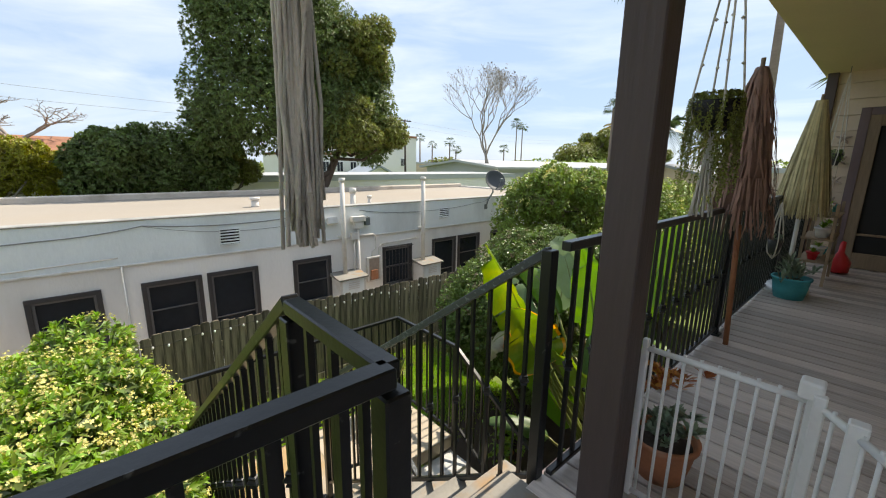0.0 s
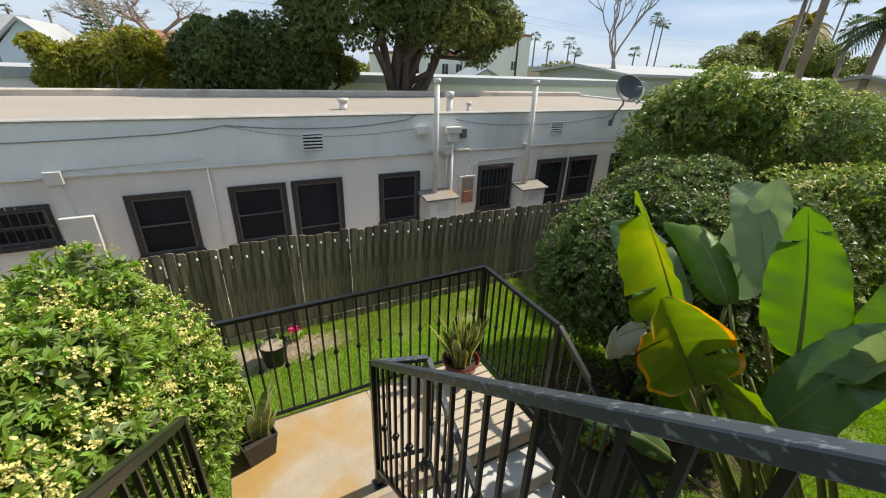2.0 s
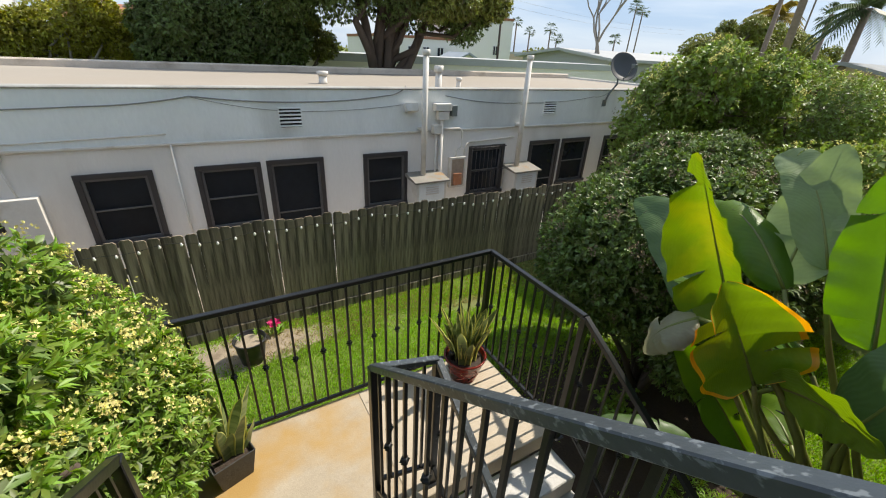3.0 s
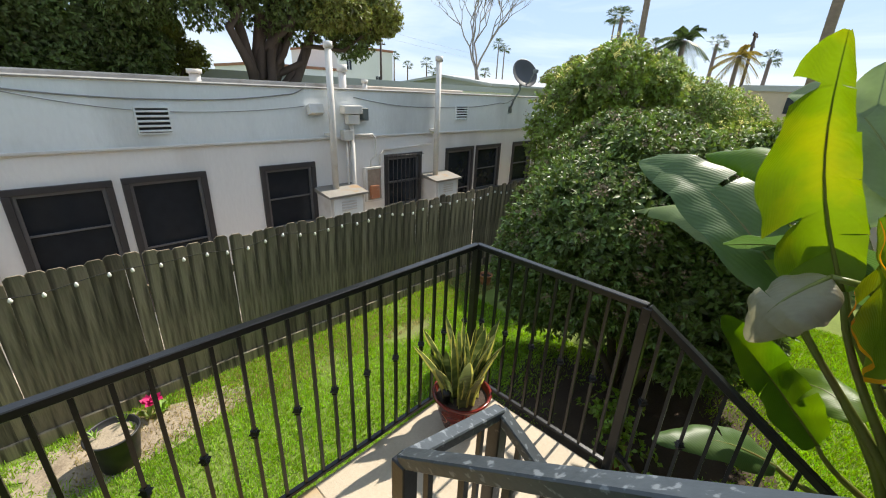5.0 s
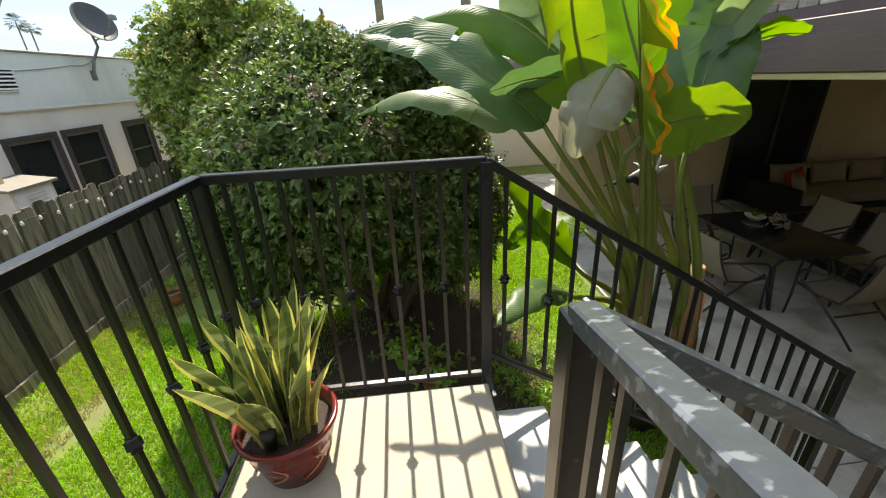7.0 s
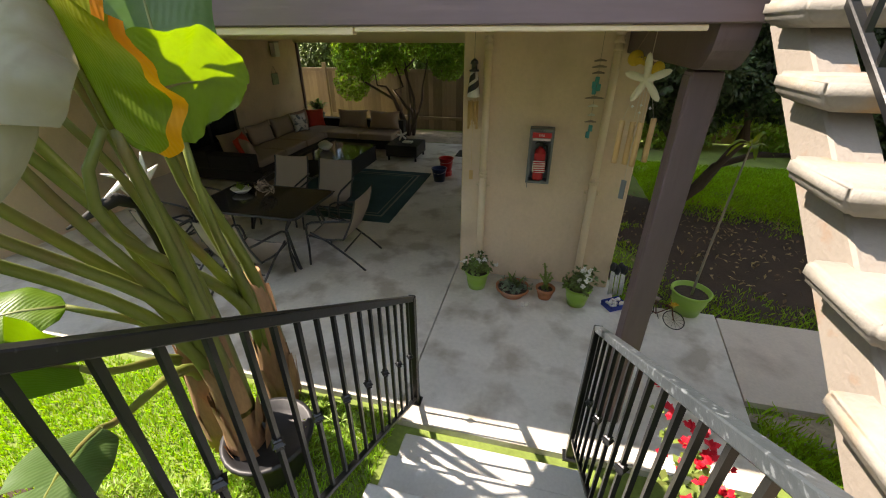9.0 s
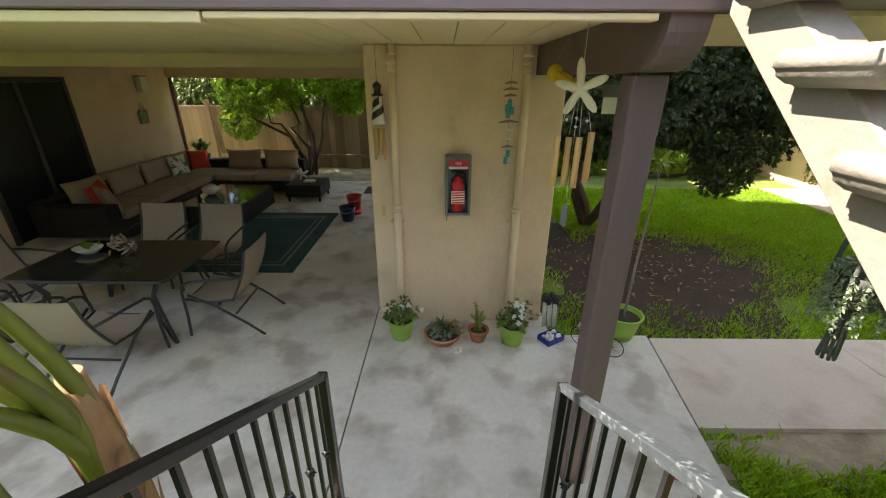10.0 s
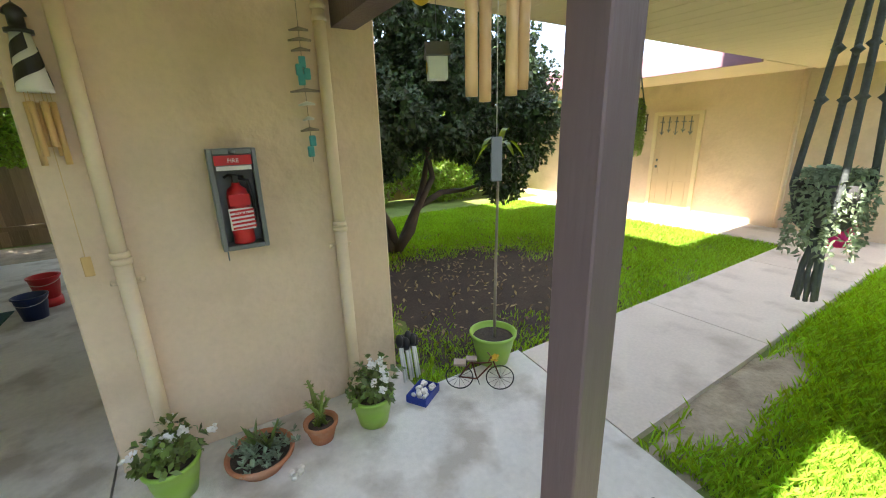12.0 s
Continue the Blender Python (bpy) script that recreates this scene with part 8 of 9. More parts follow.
for k in range(26):
    add_box(bm, (28.92, 0.05 + k * 0.19, 2.65), (28.95, 0.08 + k * 0.19, 3.25))
add_box(bm, (28.9, 0.0, 3.25), (28.97, 5.0, 3.31))
part("balcony", bm, M_WINFR, apt)
far_house("low tan house behind the shrubs", 34.0, 46.0, 8.5, 16.0, 3.6, "gable_x", M_FARTAN, M_GREYROOF, (), 0.9)
far_house("white garden wall at the end of the lawn", 14.0, 14.4, -8.0, 2.6, 2.3, "flat", M_FARW, M_LIGHTROOF)


def utility_pole(x, y, z_top, label, arms=3, lean=0.0):
    th = thing("utility_pole", label, "utility pole", (x, y, GZ))
    h = z_top - GZ
    bm = bm_new()
    add_tube(bm, [(0, 0, 0), (lean, 0, h)], [0.16, 0.11], 9)
    part("pole", bm, M_POLE, th)
    for k in range(arms):
        bm = bm_new()
        z = h - 0.25 - k * 0.75
        add_box(bm, (lean - 0.95 + 0.15 * k, -0.06, z), (lean + 0.95 - 0.15 * k, 0.06, z + 0.13))
        for q in (-0.8, -0.4, 0.4, 0.8):
            add_tube(bm, [(lean + q * (1 - 0.15 * k), 0, z + 0.13), (lean + q * (1 - 0.15 * k), 0, z + 0.28)], 0.035, 6)
        part("crossarm", bm, M_POLE, th)


utility_pole(33.2, 45.0, 10.2, "wooden utility pole with three crossarms", 3)
utility_pole(-11.4, 34.0, 9.0, "dark wooden utility pole near the grey house", 2, -0.2)
utility_pole(45.0, 10.2, 9.0, "distant wooden utility pole among palms", 2)
for k, dz in enumerate((0.0, -0.75)):
    cable("cable", "thin grey overhead power line between poles", [(-11.5, 34.0, 8.9 + dz), (33.2, 45.0, 10.1 + dz), (90, 58, 10.5 + dz)], 0.010, M_CABLE, 0.6, 24)


def palm(x, y, top, label, n=34, size=1.6, r_=0.16, lean=(0, 0), material=None, fan=True, seed=1):
    th = thing("palm_tree", label, "palm tree", (x, y, GZ))
    h = top - GZ
    bm = bm_new()
    add_tube(bm, [(0, 0, 0), (lean[0] * 0.4, lean[1] * 0.4, h * 0.5), (lean[0], lean[1], h)], [r_ * 1.2, r_, r_ * 0.85], 10)
    part("trunk", bm, M_PALMBARK, th)
    rg = np.random.default_rng(seed)
    vs, fs = [], []
    for k in range(n):
        a, e = rg.uniform(0, 6.283), rg.uniform(-0.7, 1.25)
        d = np.array([math.cos(a) * math.cos(e), math.sin(a) * math.cos(e), math.sin(e)])
        c = np.array([lean[0], lean[1], h])
        if fan:
            hub = c + d * size * 0.5
            for q in range(9):
                an = (q - 4) * 0.30
                s = np.cross(d, [0, 0, 1.0])
                s = s / max(np.linalg.norm(s), 1e-6)
                u = d * math.cos(an) + s * math.sin(an)
                tip = hub + u * size * 0.55 - np.array([0, 0, size * 0.16])
                w = np.cross(u, [0.1, 0.2, 1.0]) * 0.035 * size
                i = len(vs)
                vs += [hub, hub + u * size * 0.3 + w, tip, hub + u * size * 0.3 - w]
                fs.append((i, i + 1, i + 2, i + 3))
            i = len(vs)
            w = np.cross(d, [0, 0.1, 1.0]) * 0.02
            vs += [c - w, c + w, hub + w, hub - w]
            fs.append((i, i + 1, i + 2, i + 3))
        else:
            for q in range(16):
                t = (q + 2) / 18
                p_ = c + d * size * t - np.array([0, 0, 1.0]) * size * 0.55 * t * t
                s = np.cross(d, [0, 0, 1.0])
                s = s / max(np.linalg.norm(s), 1e-6)
                for sg in (-1, 1):
                    tip = p_ + s * sg * size * 0.24 * (1 - 0.6 * t) - np.array([0, 0, size * 0.15]) + d * size * 0.08
                    i = len(vs)
                    wv = d * size * 0.022
                    vs += [p_ - wv, p_ + wv, tip, tip - wv * 0.4]
                    fs.append((i, i + 1, i + 2, i + 3))
    soup("fronds", np.array(vs), np.array(fs), material or M_PALMLEAF, th)


for k, (x, y, z, s) in enumerate(((63.6, 80, 10.6, 1.5), (67.6, 80, 9.1, 1.4), (73.7, 80, 10.0, 1.8), (76.0, 80, 8.0, 1.8), (101.6, 80, 16.8, 2.1), (104.5, 80, 16.0, 2.0), (84, 70, 8.5, 1.6), (96, 45, 20.2, 2.4), (109, 45, 18.8, 2.4), (38.0, 18.6, 9.8, 1.1), (45.0, 12.8, 8.3, 1.0), (47.0, 9.0, 7.2, 1.0), (42.0, 16.8, 7.9, 1.0), (-30, 80, 10, 0.8), (-27, 82, 9.4, 0.8), (-22, 78, 9.0, 0.7), (-18.5, 80, 8.8, 0.7))):
    palm(x, y, z, "distant fan palm on the skyline", 26, s, 0.17, seed=k + 3)
palm(34.0, 12.3, 7.4, "feathery palm with arching fronds", 34, 2.2, 0.2, fan=False, seed=30)
palm(30.0, 8.1, 6.0, "golden-fronded palm beside the apartments", 26, 1.3, 0.13, fan=False, material=M_PALMGOLD, seed=31)
palm(26.0, 12.1, 16.0, "tall slender palm trunk above the hedge", 20, 1.8, 0.16, (0.4, 0.4), seed=32)
palm(22.0, 4.0, 15.0, "tall leaning palm trunk above the shrubs", 20, 1.8, 0.17, (0.3, 0.35), seed=33)
palm(18.0, 0.8, 7.2, "palm with a shaggy crown beyond the lawn", 26, 1.6, 0.2, (0.2, 0.0), seed=34)
palm(112.0, 52.0, 14.5, "golden date palm on the horizon", 40, 7.0, 0.4, fan=False, material=M_PALMGOLD, seed=36)


def broad_tree(label, base, lumps, trunks, count, material, length, width, seed, shell=0.5, bark=M_BARK, per=6, r0=0.25, core=True):
    rg = np.random.default_rng(seed)
    th = thing("tree", label, "tree")
    bm = bm_new()
    for t in trunks:
        ends = [l[0] for l in lumps if math.hypot(l[0][0] - t[0], l[0][1] - t[1]) < 9.0] or [(t[0], t[1], t[2] + 2.5)]
        ends = [ends[i] for i in rg.choice(len(ends), min(len(ends), 5), replace=False)]
        limbs(bm, t, ends, r0, rg, 0.18, 8)
    part("trunk", bm, bark, th)
    pp, ax = lumpy(count, lumps, rg, shell)
    v, f = leaf_fans(pp, unit(ax + np.array([[0, 0, 0.2]])), per, length, width, 1.2, rg)
    soup("crown", v, f, material, th)
    if core:
        pp, ax = lumpy(count // 4, [(c, tuple(a * 0.75 for a in r)) for c, r in lumps], rg, 0.3)
        v, f = leaf_fans(pp, ax, 4, length * 1.8, width * 2.6, 1.4, rg)
        soup("inner_crown", v, f, material, th)
    return th


big = [((4.7, 15.6, 6.6), (2.1, 1.9, 1.9)), ((7.4, 15.6, 6.4), (2.0, 1.9, 1.8)), ((9.2, 15.6, 6.6), (1.5, 1.5, 1.7)), ((5.0, 15.6, 8.6), (2.1, 1.9, 1.8)), ((7.4, 15.6, 8.9), (1.9, 1.8, 1.8)), ((9.2, 15.6, 8.3), (1.4, 1.4, 1.3)), ((6.0, 15.6, 10.5), (2.2, 1.8, 1.6)), ((3.5, 15.6, 5.6), (1.0, 1.0, 1.0)), ((9.6, 15.6, 5.3), (0.9, 1.0, 1.0))]
big += lump_cloud([(3.2, 9.9, 14.3, 16.8, 5.2, 9.6)], 24, 0.55, 0.95, 21)
broad_tree("tall dense dark green tree behind the flat roof", None, big, [(6.3, 15.6, 2.6), (6.45, 15.65, 2.6)], 24000, M_LEAF_T, 0.125, 0.042, 21, 0.55, r0=0.17)
# sunlight on the tree's +x side is put in as lighter olive leaves
broad_tree("lighter olive leaves painting the sunlit side of the tall tree", None, lump_cloud([(7.6, 10.3, 14.0, 15.6, 5.4, 9.6)], 24, 0.5, 0.85, 22), [(6.6, 15.7, 3.6)], 9000, M_LEAF_OL, 0.125, 0.042, 22, 0.45, r0=0.12)
broad_tree("round dark green bush-like tree behind the roof", None, [((0.9, 17, 4.2), (1.3, 1.2, 1.2)), ((2.3, 17, 4.6), (1.2, 1.1, 1.1)), ((3.4, 17, 4.1), (1.0, 1.0, 1.0))] + lump_cloud([(-0.2, 3.9, 15.9, 17.5, 3.6, 5.5)], 26, 0.28, 0.55, 23), [(1.2, 17, 2.6), (3.9, 17, 2.6)], 8000, M_LEAF_T, 0.12, 0.05, 23, 0.4, r0=0.10)
broad_tree("sparse olive tree with bare lower stems", None, lump_cloud([(3.6, 5.0, 16.6, 17.4, 3.8, 4.9)], 7, 0.35, 0.55, 24), [(4.2, 17, 2.6)], 2200, M_LEAF_OL, 0.10, 0.04, 24, 0.6, r0=0.06)
broad_tree("yellow-green bush with pale dry twigs", None, [((-1.9, 18, 4.2), (1.3, 1.0, 0.75)), ((-3.2, 18, 3.9), (0.9, 0.9, 0.7)), ((-1.0, 18, 4.0), (0.8, 0.8, 0.7))] + lump_cloud([(-4.0, -0.5, 17.0, 18.5, 3.3, 4.8)], 18, 0.22, 0.45, 25), [(-2.4, 18, 2.6), (-3.0, 18, 2.6)], 5000, M_LEAF_YE, 0.10, 0.04, 25, 0.5, M_BARKG, r0=0.05)
broad_tree("far feathery green trees beyond the houses", None, [((70, 40, 6.2), (6, 4, 2.4)), ((79, 40, 7.2), (7, 4, 2.6)), ((89, 40, 7.8), (7, 4, 2.8)), ((99, 42, 7.4), (7, 4, 3.0))] + lump_cloud([(66, 104, 36, 42, 5.0, 9.6)], 18, 1.0, 2.0, 31), [(70, 40, 0), (84, 40, 0)], 9000, M_LEAF_OL, 0.45, 0.17, 26, 0.4, r0=0.3)
broad_tree("distant line of trees on the horizon", None, [((-60 + k * 17.0, 100 + 8 * math.sin(k * 1.7), 3.0), (9.5, 4, 2.6 + 0.9 * math.sin(k * 2.3))) for k in range(15)], [(-40, 100, 0), (40, 100, 0)], 5200, M_LEAF_OL, 0.9, 0.5, 27, 0.4, r0=0.3)
broad_tree("distant green trees beyond the lawn", None, [((60, -30 + k * 9.0, 2.6), (4, 6, 2.4 + 0.8 * math.sin(k * 1.9))) for k in range(10)], [(60, 0, 0), (60, 20, 0)], 4200, M_LEAF_M, 0.6, 0.3, 28, 0.4, r0=0.3)


def bare_tree(label, base, height, spread, seed, levels=5, r0=0.22, material=None, twist=0.35, rise=0.08):
    """Forking bare branches."""
    rr = random.Random(seed)
    th = thing("tree", label, "tree")
    bm = bm_new()
    tips = []

    def grow(p, d, ln, r_, lev):
        q = p + d * ln
        mid = p + d * ln * 0.5 + Vector((rr.gauss(0, 1), rr.gauss(0, 1), 0)) * ln * 0.07
        add_tube(bm, [p, mid, q], [r_, r_ * 0.85, r_ * 0.68], 6 if lev > 2 else 4, cap=False)
        if lev == 0:
            tips.append(q)
            return
        for _ in range(rr.choice((2, 3)) if lev > 1 else 3):
            nd = (d + Vector((rr.gauss(0, twist) * spread, rr.gauss(0, twist) * spread, rr.gauss(rise, 0.12)))).normalized()
            grow(q, nd, ln * rr.uniform(0.66, 0.86), r_ * 0.64, lev - 1)

    for _ in range(2):
        grow(Vector(base), Vector((rr.gauss(0, 0.14), rr.gauss(0, 0.14), 1)).normalized(), height * 0.30, r0, levels)
    part("trunk", bm, material or M_BARKG, th)
    return th, tips


th, tips = bare_tree("tall bare grey-branched tree against the sky", (29.3, 26.0, 2.2), 10.2, 1.25, 11, 7, 0.15, rise=0.20)
rg = np.random.default_rng(41)
tp = np.array([tuple(t) for t in tips])
sel = tp[rg.random(len(tp)) < 0.15]
v, f = leaf_fans(sel + rg.normal(size=sel.shape) * 0.1, np.tile([[0, 0, 1.0]], (len(sel), 1)), 3, 0.22, 0.10, 1.3, rg)
soup("dry_leaves", v, f, M_DRYFL, th)
bare_tree("spreading bare coral tree with crooked limbs", (-3.2, 45.0, 3.8), 6.0, 2.0, 9, 6, 0.26, M_BARKG, 0.5)
bare_tree("leafless brown tree beside the pine", (-6.8, 50.0, 3.6), 6.0, 1.5, 12, 6, 0.18, M_BARKG, 0.45)
pine = thing("tree", "layered conical pine on the horizon", "tree")
bm = bm_new()
add_tube(bm, [(-9.8, 60, GZ), (-9.6, 60, 10.2)], [0.3, 0.08], 8)
part("trunk", bm, M_BARK, pine)
rg = np.random.default_rng(42)
pts, ax = [], []
for k in range(12):
    z, r_ = 5.0 + k * 0.43, 1.9 * (1 - k / 13) + 0.2
    for q in range(70):
        a = rg.uniform(0, 6.283)
        d = r_ * math.sqrt(rg.random())
        pts.append((-9.7 + d * math.cos(a), 60 + d * math.sin(a), z + 0.12 * d + rg.normal() * 0.05))
        ax.append((math.cos(a), math.sin(a), 0.4))
v, f = leaf_fans(np.array(pts), np.array(ax), 5, 0.30, 0.10, 0.9, rg)
soup("crown", v, f, M_LEAF_T, pine)


# ---- upper deck ----
deck = tagged(part("floor_deck", bm_new(), M_DECK), "weathered grey wooden deck boards", "floor", kind="structure")
PLANK = bm_new()
add_box(PLANK, (0.009, -1.34, 3.021), (0.139, 0.915, DECK), bevel=0.004)
PLANK = mesh_of("plank", PLANK, M_DECK)
PLANK2 = bm_new()
add_box(PLANK2, (0.009, -1.15, 3.021), (0.139, 0.545, DECK), bevel=0.004)
PLANK2 = mesh_of("plank", PLANK2, M_DECK)
rp = random.Random(2)
for k in range(-40, 68):
    x = 1.3 + k * 0.142
    if x > 8.3:
        continue
    ob = new("plank", PLANK if k >= 0 else PLANK2)
    ob.parent = deck
    ob.location = (x, 0, rp.uniform(-0.003, 0.001))
bm = bm_new()
add_box(bm, (0.42, 0.551, 3.0), (1.34, 1.04, DECK - 0.002), bevel=0.006)
whole("trim", bm, M_TREAD, "concrete top step at the stair head", "step", "structure")
endw = tagged(part("wall_end", bm_new(), M_STUCCO), "cream lap siding wall at the end of the deck", "wall", kind="structure")
for k in range(13):
    bm = bm_new()
    z = 3.07 + k * 0.215
    add_prism(bm, [(8.30, z), (8.30, z + 0.212), (8.215, z + 0.212), (8.195, z + 0.004), (8.20, z)], "y", -1.34, 0.80)
    part("board", bm, M_SIDING, endw)
bm = bm_new()
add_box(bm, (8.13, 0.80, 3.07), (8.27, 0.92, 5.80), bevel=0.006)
whole("post", bm, M_SHADEPOST, "brown corner post at the end of the deck, darkened as in shade", "post")
d3 = tagged(part("door_3", bm_new(), M_WINFR), "brown framed screen door at the end of the deck", "door", kind="structure")
bm = bm_new()
for lo, hi in (((8.12, 0.40, 3.075), (8.19, 0.50, 5.30)), ((8.12, -0.50, 3.075), (8.19, -0.40, 5.30)), ((8.12, -0.40, 5.20), (8.19, 0.40, 5.30))):
    add_box(bm, lo, hi, bevel=0.005)
part("frame", bm, M_BROWN, d3)
bm = bm_new()
for lo, hi in (((8.13, 0.28, 3.08), (8.18, 0.40, 5.20)), ((8.13, -0.40, 3.08), (8.18, -0.28, 5.20)), ((8.13, -0.28, 3.08), (8.18, 0.28, 3.30)), ((8.13, -0.28, 5.05), (8.18, 0.28, 5.20)), ((8.14, -0.28, 3.55), (8.17, 0.28, 3.58))):
    add_box(bm, lo, hi, bevel=0.005)
part("leaf", bm, M_FENCE2, d3)
bm = bm_new()
add_box(bm, (8.17, -0.28, 3.30), (8.185, 0.28, 5.05))
part("screen", bm, M_VENT, d3)

# white safety gate
gate = thing("safety_gate", "white metal safety gate across the deck", "gate")
GP = [(1.62, 0.60), (1.63, 0.10), (1.50, 0.0), (0.95, -0.38)]
for a, b in zip(GP, GP[1:]):
    for z in (3.10, 3.76):
        bm = bm_new()
        add_tube(bm, [(*a, z), (*b, z)], 0.012, 8)
        part("rail", bm, M_WHITE, gate)
    n = max(2, int((Vector(b) - Vector(a)).length / 0.052))
    for k in range(n):
        t = (k + 0.5) / n
        x, y = a[0] + (b[0] - a[0]) * t, a[1] + (b[1] - a[1]) * t
        bm = bm_new()
        add_tube(bm, [(x, y, 3.10), (x, y, 3.78)], 0.006, 6)
        part("bar", bm, M_WHITE, gate)
for x, y, w in ((1.63, 0.10, 0.016), (1.50, 0.0, 0.022), (1.60, 0.085, 0.016), (1.62, 0.60, 0.012)):
    bm = bm_new()
    add_box(bm, (x - w, y - w, 3.075), (x + w, y + w, 3.80), bevel=0.004)
    part("upright", bm, M_WHITE, gate)
bm = bm_new()
rounded(bm, (1.60, 0.08, 3.77), (1.66, 0.14, 3.83), 0.01)
part("latch", bm, M_WHITE, gate)
bm = bm_new()
add_tube(bm, [(1.63, 0.62, 3.08), (1.63, 0.62, 3.74)], 0.013, 8)
part("wall_tube", bm, M_WHITE, gate)


# hanging grass skirts, macrame and planter
def skirt(at, top, bottom, r_top, r_bot, material, label, seed, strands=220, layers=1):
    th = thing("grass_umbrella", label, "ornament", at)
    rg = np.random.default_rng(seed)
    vs, fs = [], []
    for L in range(layers):
        z1 = top - (top - bottom) * L / layers
        z0 = top - (top - bottom) * (L + 1.25) / layers if layers > 1 else bottom
        for k in range(strands):
            a = rg.uniform(0, 6.283)
            f0, f1 = (top - z1) / (top - bottom), min(1.0, (top - z0) / (top - bottom))
            ra = (r_top + (r_bot - r_top) * f0 ** 0.7) * rg.uniform(0.75, 1.0)
            rb = (r_top + (r_bot - r_top) * f1 ** 0.7) * rg.uniform(0.85, 1.08)
            zb = z0 + rg.uniform(-0.05, 0.05)
            w = rg.uniform(0.005, 0.012)
            s = np.array([-math.sin(a), math.cos(a), 0]) * w
            c0 = np.array([math.cos(a) * ra, math.sin(a) * ra, z1])
            m_ = np.array([math.cos(a) * (ra + rb) * 0.53, math.sin(a) * (ra + rb) * 0.53, (z1 + zb) / 2])
            a2 = a + rg.uniform(-0.12, 0.12)
            c1 = np.array([math.cos(a2) * rb, math.sin(a2) * rb, max(zb, bottom - 0.05)])
            i = len(vs)
            vs += [c0 - s * 0.6, c0 + s * 0.6, m_ - s, m_ + s, c1 - s * 0.5, c1 + s * 0.5]
            fs += [(i, i + 1, i + 3, i + 2), (i + 2, i + 3, i + 5, i + 4)]
    soup("fringe", np.array(vs), np.array(fs), material, th)
    bm = bm_new()
    add_lathe(bm, [(0.0, bottom + 0.15), (r_bot * 0.72, bottom + 0.15), (r_bot * 0.55, (top + bottom) / 2 + 0.05), (r_top * 0.7, top - 0.02), (0.0, top)], 16)
    part("lining", bm, material, th)
    bm = bm_new()
    add_tube(bm, [(0, 0, bottom - 0.02), (0, 0, top + 0.06)], 0.014, 8)
    part("pole", bm, M_FENCE2, th)
    return th


M_STRAWP = mat("russet_raffia", (0.26, 0.155, 0.115), 0.9, vary=0.2, scale=12, fine=90, rnd=0.35, island=True)
M_STRAWY = mat("straw_raffia", (0.46, 0.39, 0.20), 0.9, vary=0.2, scale=12, fine=90, rnd=0.3, island=True)
M_PATIN = mat("sun_bleached_wood", (0.30, 0.12, 0.05), 0.7, vary=0.2, scale=8, fine=60)
u1 = skirt((3.66, 0.79, 0), 5.16, 4.02, 0.04, 0.24, M_STRAWP, "folded russet raffia parasol leaning on the deck rail", 3, 70, 6)
bm = bm_new()
add_tube(bm, [(0.0, -0.02, 4.05), (0.08, -0.05, DECK)], 0.02, 10)
part("shaft", bm, M_PATIN, u1, "varnished wooden shaft")
u2 = skirt((5.95, 0.69, 0), 5.18, 3.98, 0.05, 0.25, M_STRAWY, "folded straw-yellow raffia parasol on a white stand", 4, 420, 1)
bm = bm_new()
add_tube(bm, [(0, 0, 4.1), (0, 0, DECK + 0.08)], 0.022, 10)
add_lathe(bm, [(0.0, DECK), (0.20, DECK), (0.22, DECK + 0.05), (0.18, DECK + 0.09), (0.03, DECK + 0.10), (0.0, DECK + 0.1)], 20)
part("stand", bm, M_WHITE, u2)

hb = hanging_plant((2.80, 0.80, 4.78), 5.80, "trailing string-of-beads plant in a white macrame hanger", 7, 0.125, 0.55, 100, rope=M_ROPE, leafm=M_LEAF_OL, leaf=0.016, knots=2, pot_m=M_WICKER)
bm = bm_new()
for k in range(16):
    a = k * 0.55
    add_tube(bm, [(0.012 * math.cos(a), 0.012 * math.sin(a), -0.14), (0.03 * math.cos(a), 0.03 * math.sin(a), -0.35), (0.06 * math.cos(a + 0.3), 0.06 * math.sin(a + 0.3), -0.60)], 0.006, 5)
part("tassel", bm, M_ROPE, hb)
mc = thing("macrame_hanging", "long cream macrame cord tassel hanging from the roof edge", "macrame", (0.268, 0.634, 0))
rm = random.Random(6)
for k in range(72):
    bm = bm_new()
    a, rr0 = rm.uniform(0, 6.28), 0.019 * math.sqrt(rm.random())
    x, y = rr0 * math.cos(a), rr0 * math.sin(a)
    z0 = 4.36 + rm.uniform(-0.02, 0.06)
    add_tube(bm, [(x * 0.6, y * 0.6, 5.80), (x * 0.9, y * 0.9, 5.1), (x + rm.gauss(0, 0.003), y + rm.gauss(0, 0.003), 4.85), (x * 1.1 + rm.gauss(0, 0.004), y * 1.1 + rm.gauss(0, 0.004), 4.70), (x * 1.25 + rm.gauss(0, 0.004), y * 1.25, 4.55), (x * 1.5 + rm.gauss(0, 0.005), y * 1.5, z0)], 0.0031, 5)
    part("cord", bm, M_ROPE, mc)
p = pot("potted_succulents", "terracotta pot of orange and blue-green succulents on the deck", (1.86, 0.56, DECK), 0.10, 0.14, 0.20, M_TERRA)
rg = np.random.default_rng(9)
q = rg.normal(size=(26, 3)) * np.array([0.06, 0.06, 0.03]) + np.array([0, 0, 0.25])
fan_part("succulent", p, q, unit(q + np.array([0, 0, 0.1])), 10, 0.065, 0.03, 1.1, M_SUCC, 3, 0.0)
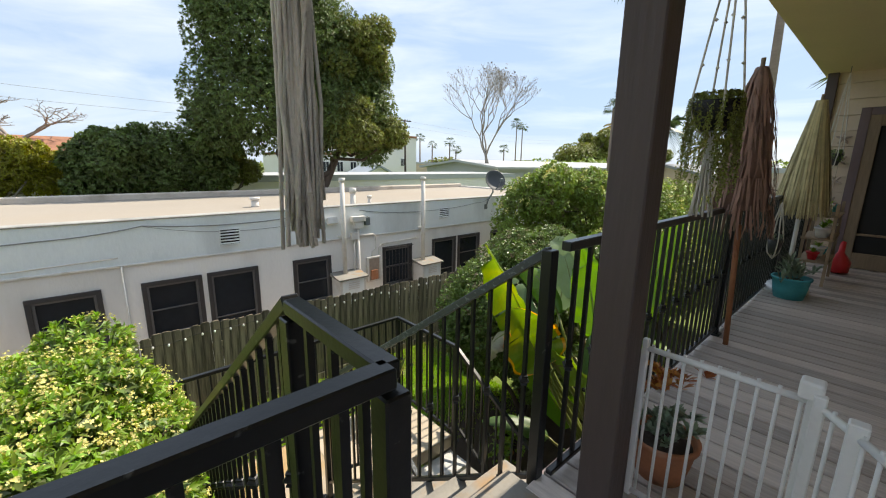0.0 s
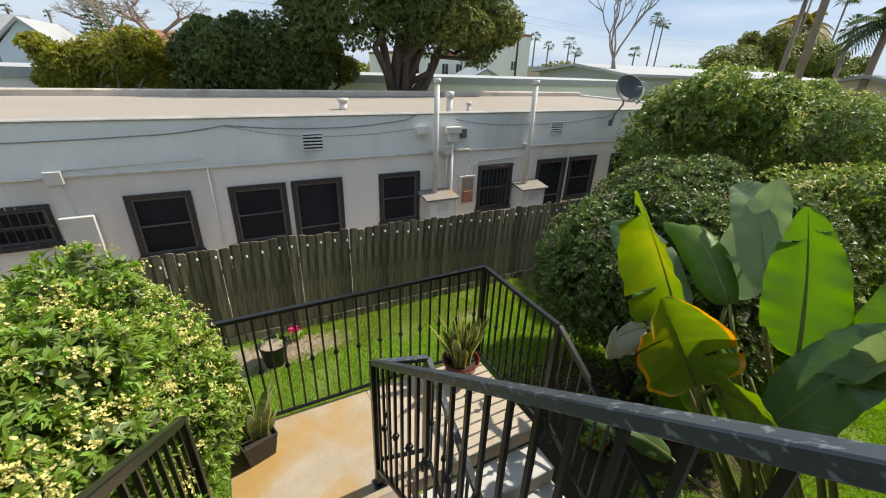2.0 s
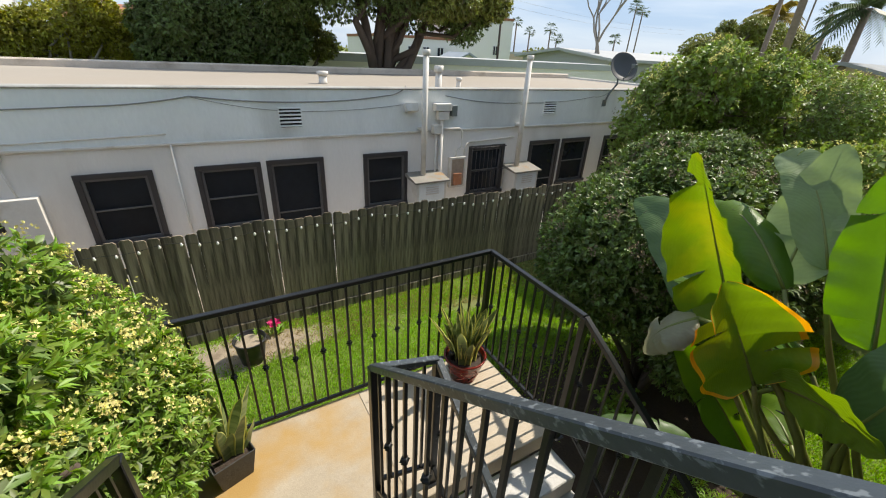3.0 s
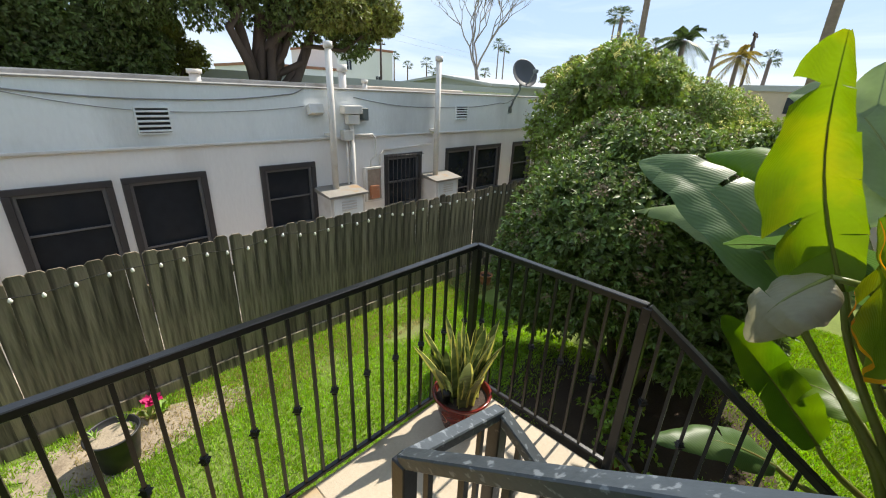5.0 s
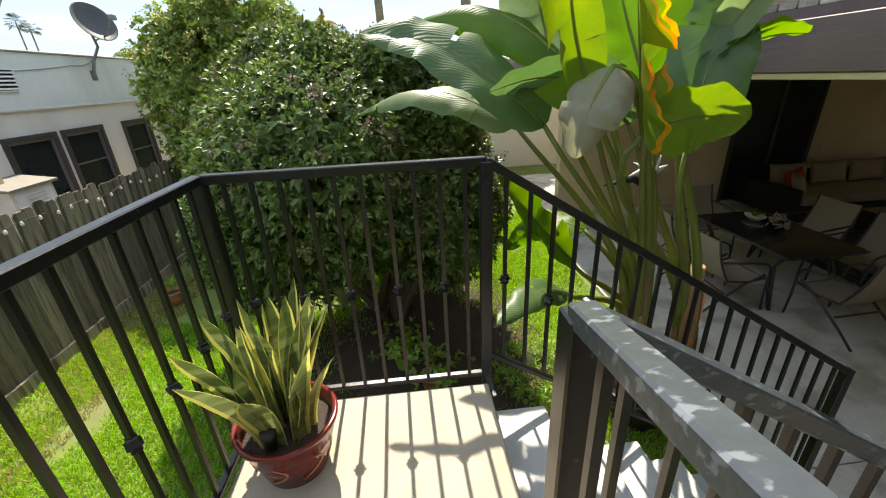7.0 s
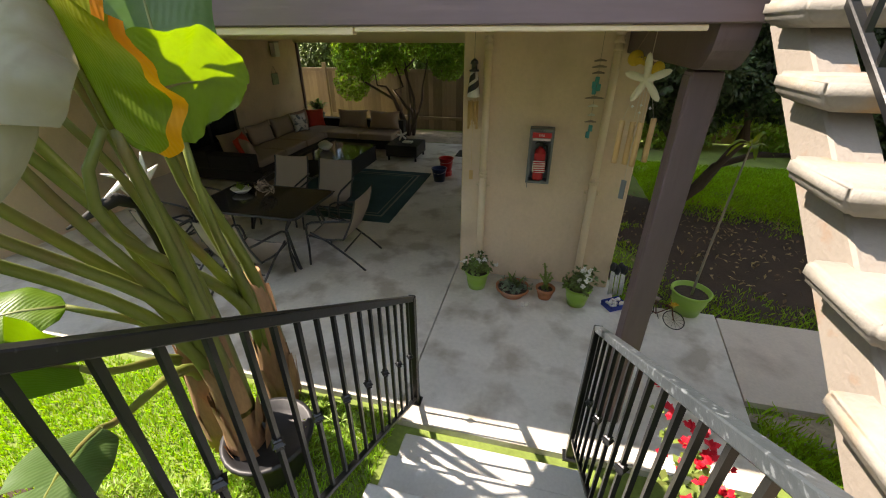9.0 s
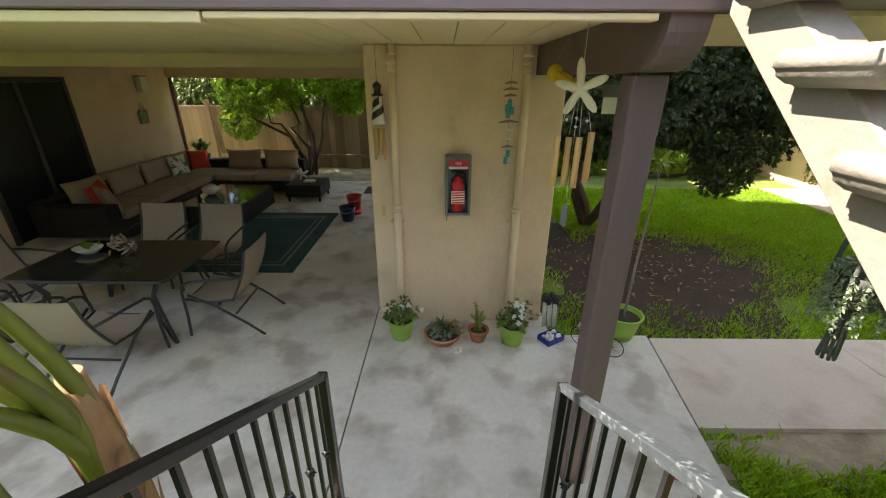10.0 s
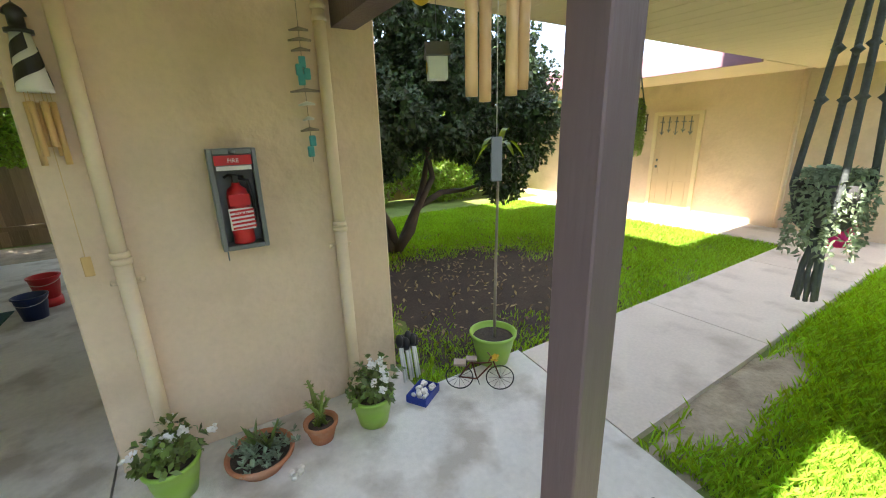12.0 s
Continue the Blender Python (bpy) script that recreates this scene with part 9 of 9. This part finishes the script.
M_ORSUC = mat("orange_succulent", (0.42, 0.17, 0.05), 0.55, vary=0.2, scale=8, fine=50, rnd=0.35, island=True, hue=0.05, trans=0.2)
q = rg.normal(size=(20, 3)) * np.array([0.05, 0.05, 0.05]) + np.array([0.05, 0.02, 0.40])
fan_part("rosette", p, q, unit(q + np.array([0, 0, 0.1])), 10, 0.06, 0.035, 1.1, M_ORSUC, 4, 0.0)

# plant shelf at the end of the deck
shf = thing("plant_shelf", "small wooden shelf crowded with turquoise pots and ornaments", "shelf", (6.9, 0.55, DECK), turn=0)
for z in (0.28, 0.56, 0.84):
    bm = bm_new()
    add_box(bm, (-0.38, -0.15, z), (0.38, 0.15, z + 0.025), bevel=0.004)
    part("shelf_board", bm, M_FENCE2, shf)
for x in (-0.37, 0.34):
    for y in (-0.14, 0.11):
        bm = bm_new()
        add_box(bm, (x, y, 0.0), (x + 0.03, y + 0.03, 1.0))
        part("leg", bm, M_FENCE2, shf)
rs = random.Random(4)
for z in (0.306, 0.586, 0.866):
    for k in range(4):
        rr_ = rs.uniform(0.05, 0.075)
        o = pot("plant_pot", rs.choice(("small turquoise glazed pot on the shelf", "small teal pot on the shelf")), (6.9 - 0.28 + k * 0.18, 0.55 + rs.uniform(-0.04, 0.04), DECK + z), rr_ * 0.7, rr_, rr_ * 1.8, rs.choice((M_TURQ, M_TURQ, M_SHELL, M_REDPL)), 14)
        if rs.random() < 0.6:
            fan_part("succulent", o, [[0, 0, rr_ * 1.6]], [[0, 0, 1.0]], 12, 0.09, 0.03, 1.0, M_LEAF_L, k, 0.0)
p = pot("potted_plant", "teal pot with a spiky green plant on the deck", (5.7, 0.62, DECK), 0.13, 0.17, 0.24, M_TURQ)
fan_part("foliage", p, np.random.default_rng(3).normal(size=(16, 3)) * 0.06 + np.array([0, 0, 0.24]), np.tile([[0, 0, 1.0]], (16, 1)), 7, 0.20, 0.03, 0.9, M_SUCC, 3)
bm = bm_new()
add_tube(bm, [(7.6, 0.35, DECK + 0.02), (7.6, 0.36, DECK + 0.16), (7.55, 0.36, DECK + 0.30), (7.62, 0.36, DECK + 0.42), (7.70, 0.36, DECK + 0.36)], [0.10, 0.12, 0.035, 0.03, 0.02], 12)
whole("flamingo_ornament", bm, M_REDPL, "red flamingo garden ornament by the siding", "ornament")
hang3 = hanging_plant((7.75, 0.66, 4.62), 5.80, "small dark plant in a white macrame hanger by the siding", 8, 0.10, 0.12, 20, rope=M_ROPE, leafm=M_LEAF_D, knots=1)
hang4 = hanging_plant((5.55, 0.80, 3.66), 4.15, "white macrame cradle with a small grey pot", 9, 0.07, 0.05, 6, rope=M_ROPE, leafm=M_SUCC, knots=1)
bm = bm_new()
for k, z in enumerate((4.9, 4.6, 4.3, 4.0)):
    star(bm, None, 0.09, 0.02, pose(8.16, 0.62, z, 0, 15 * k, 90))
add_tube(bm, [(8.16, 0.62, 5.2), (8.16, 0.62, 3.95)], 0.003, 4)
whole("star_garland", bm, M_DRIFT, "string of small grey stars on the siding", "ornament")
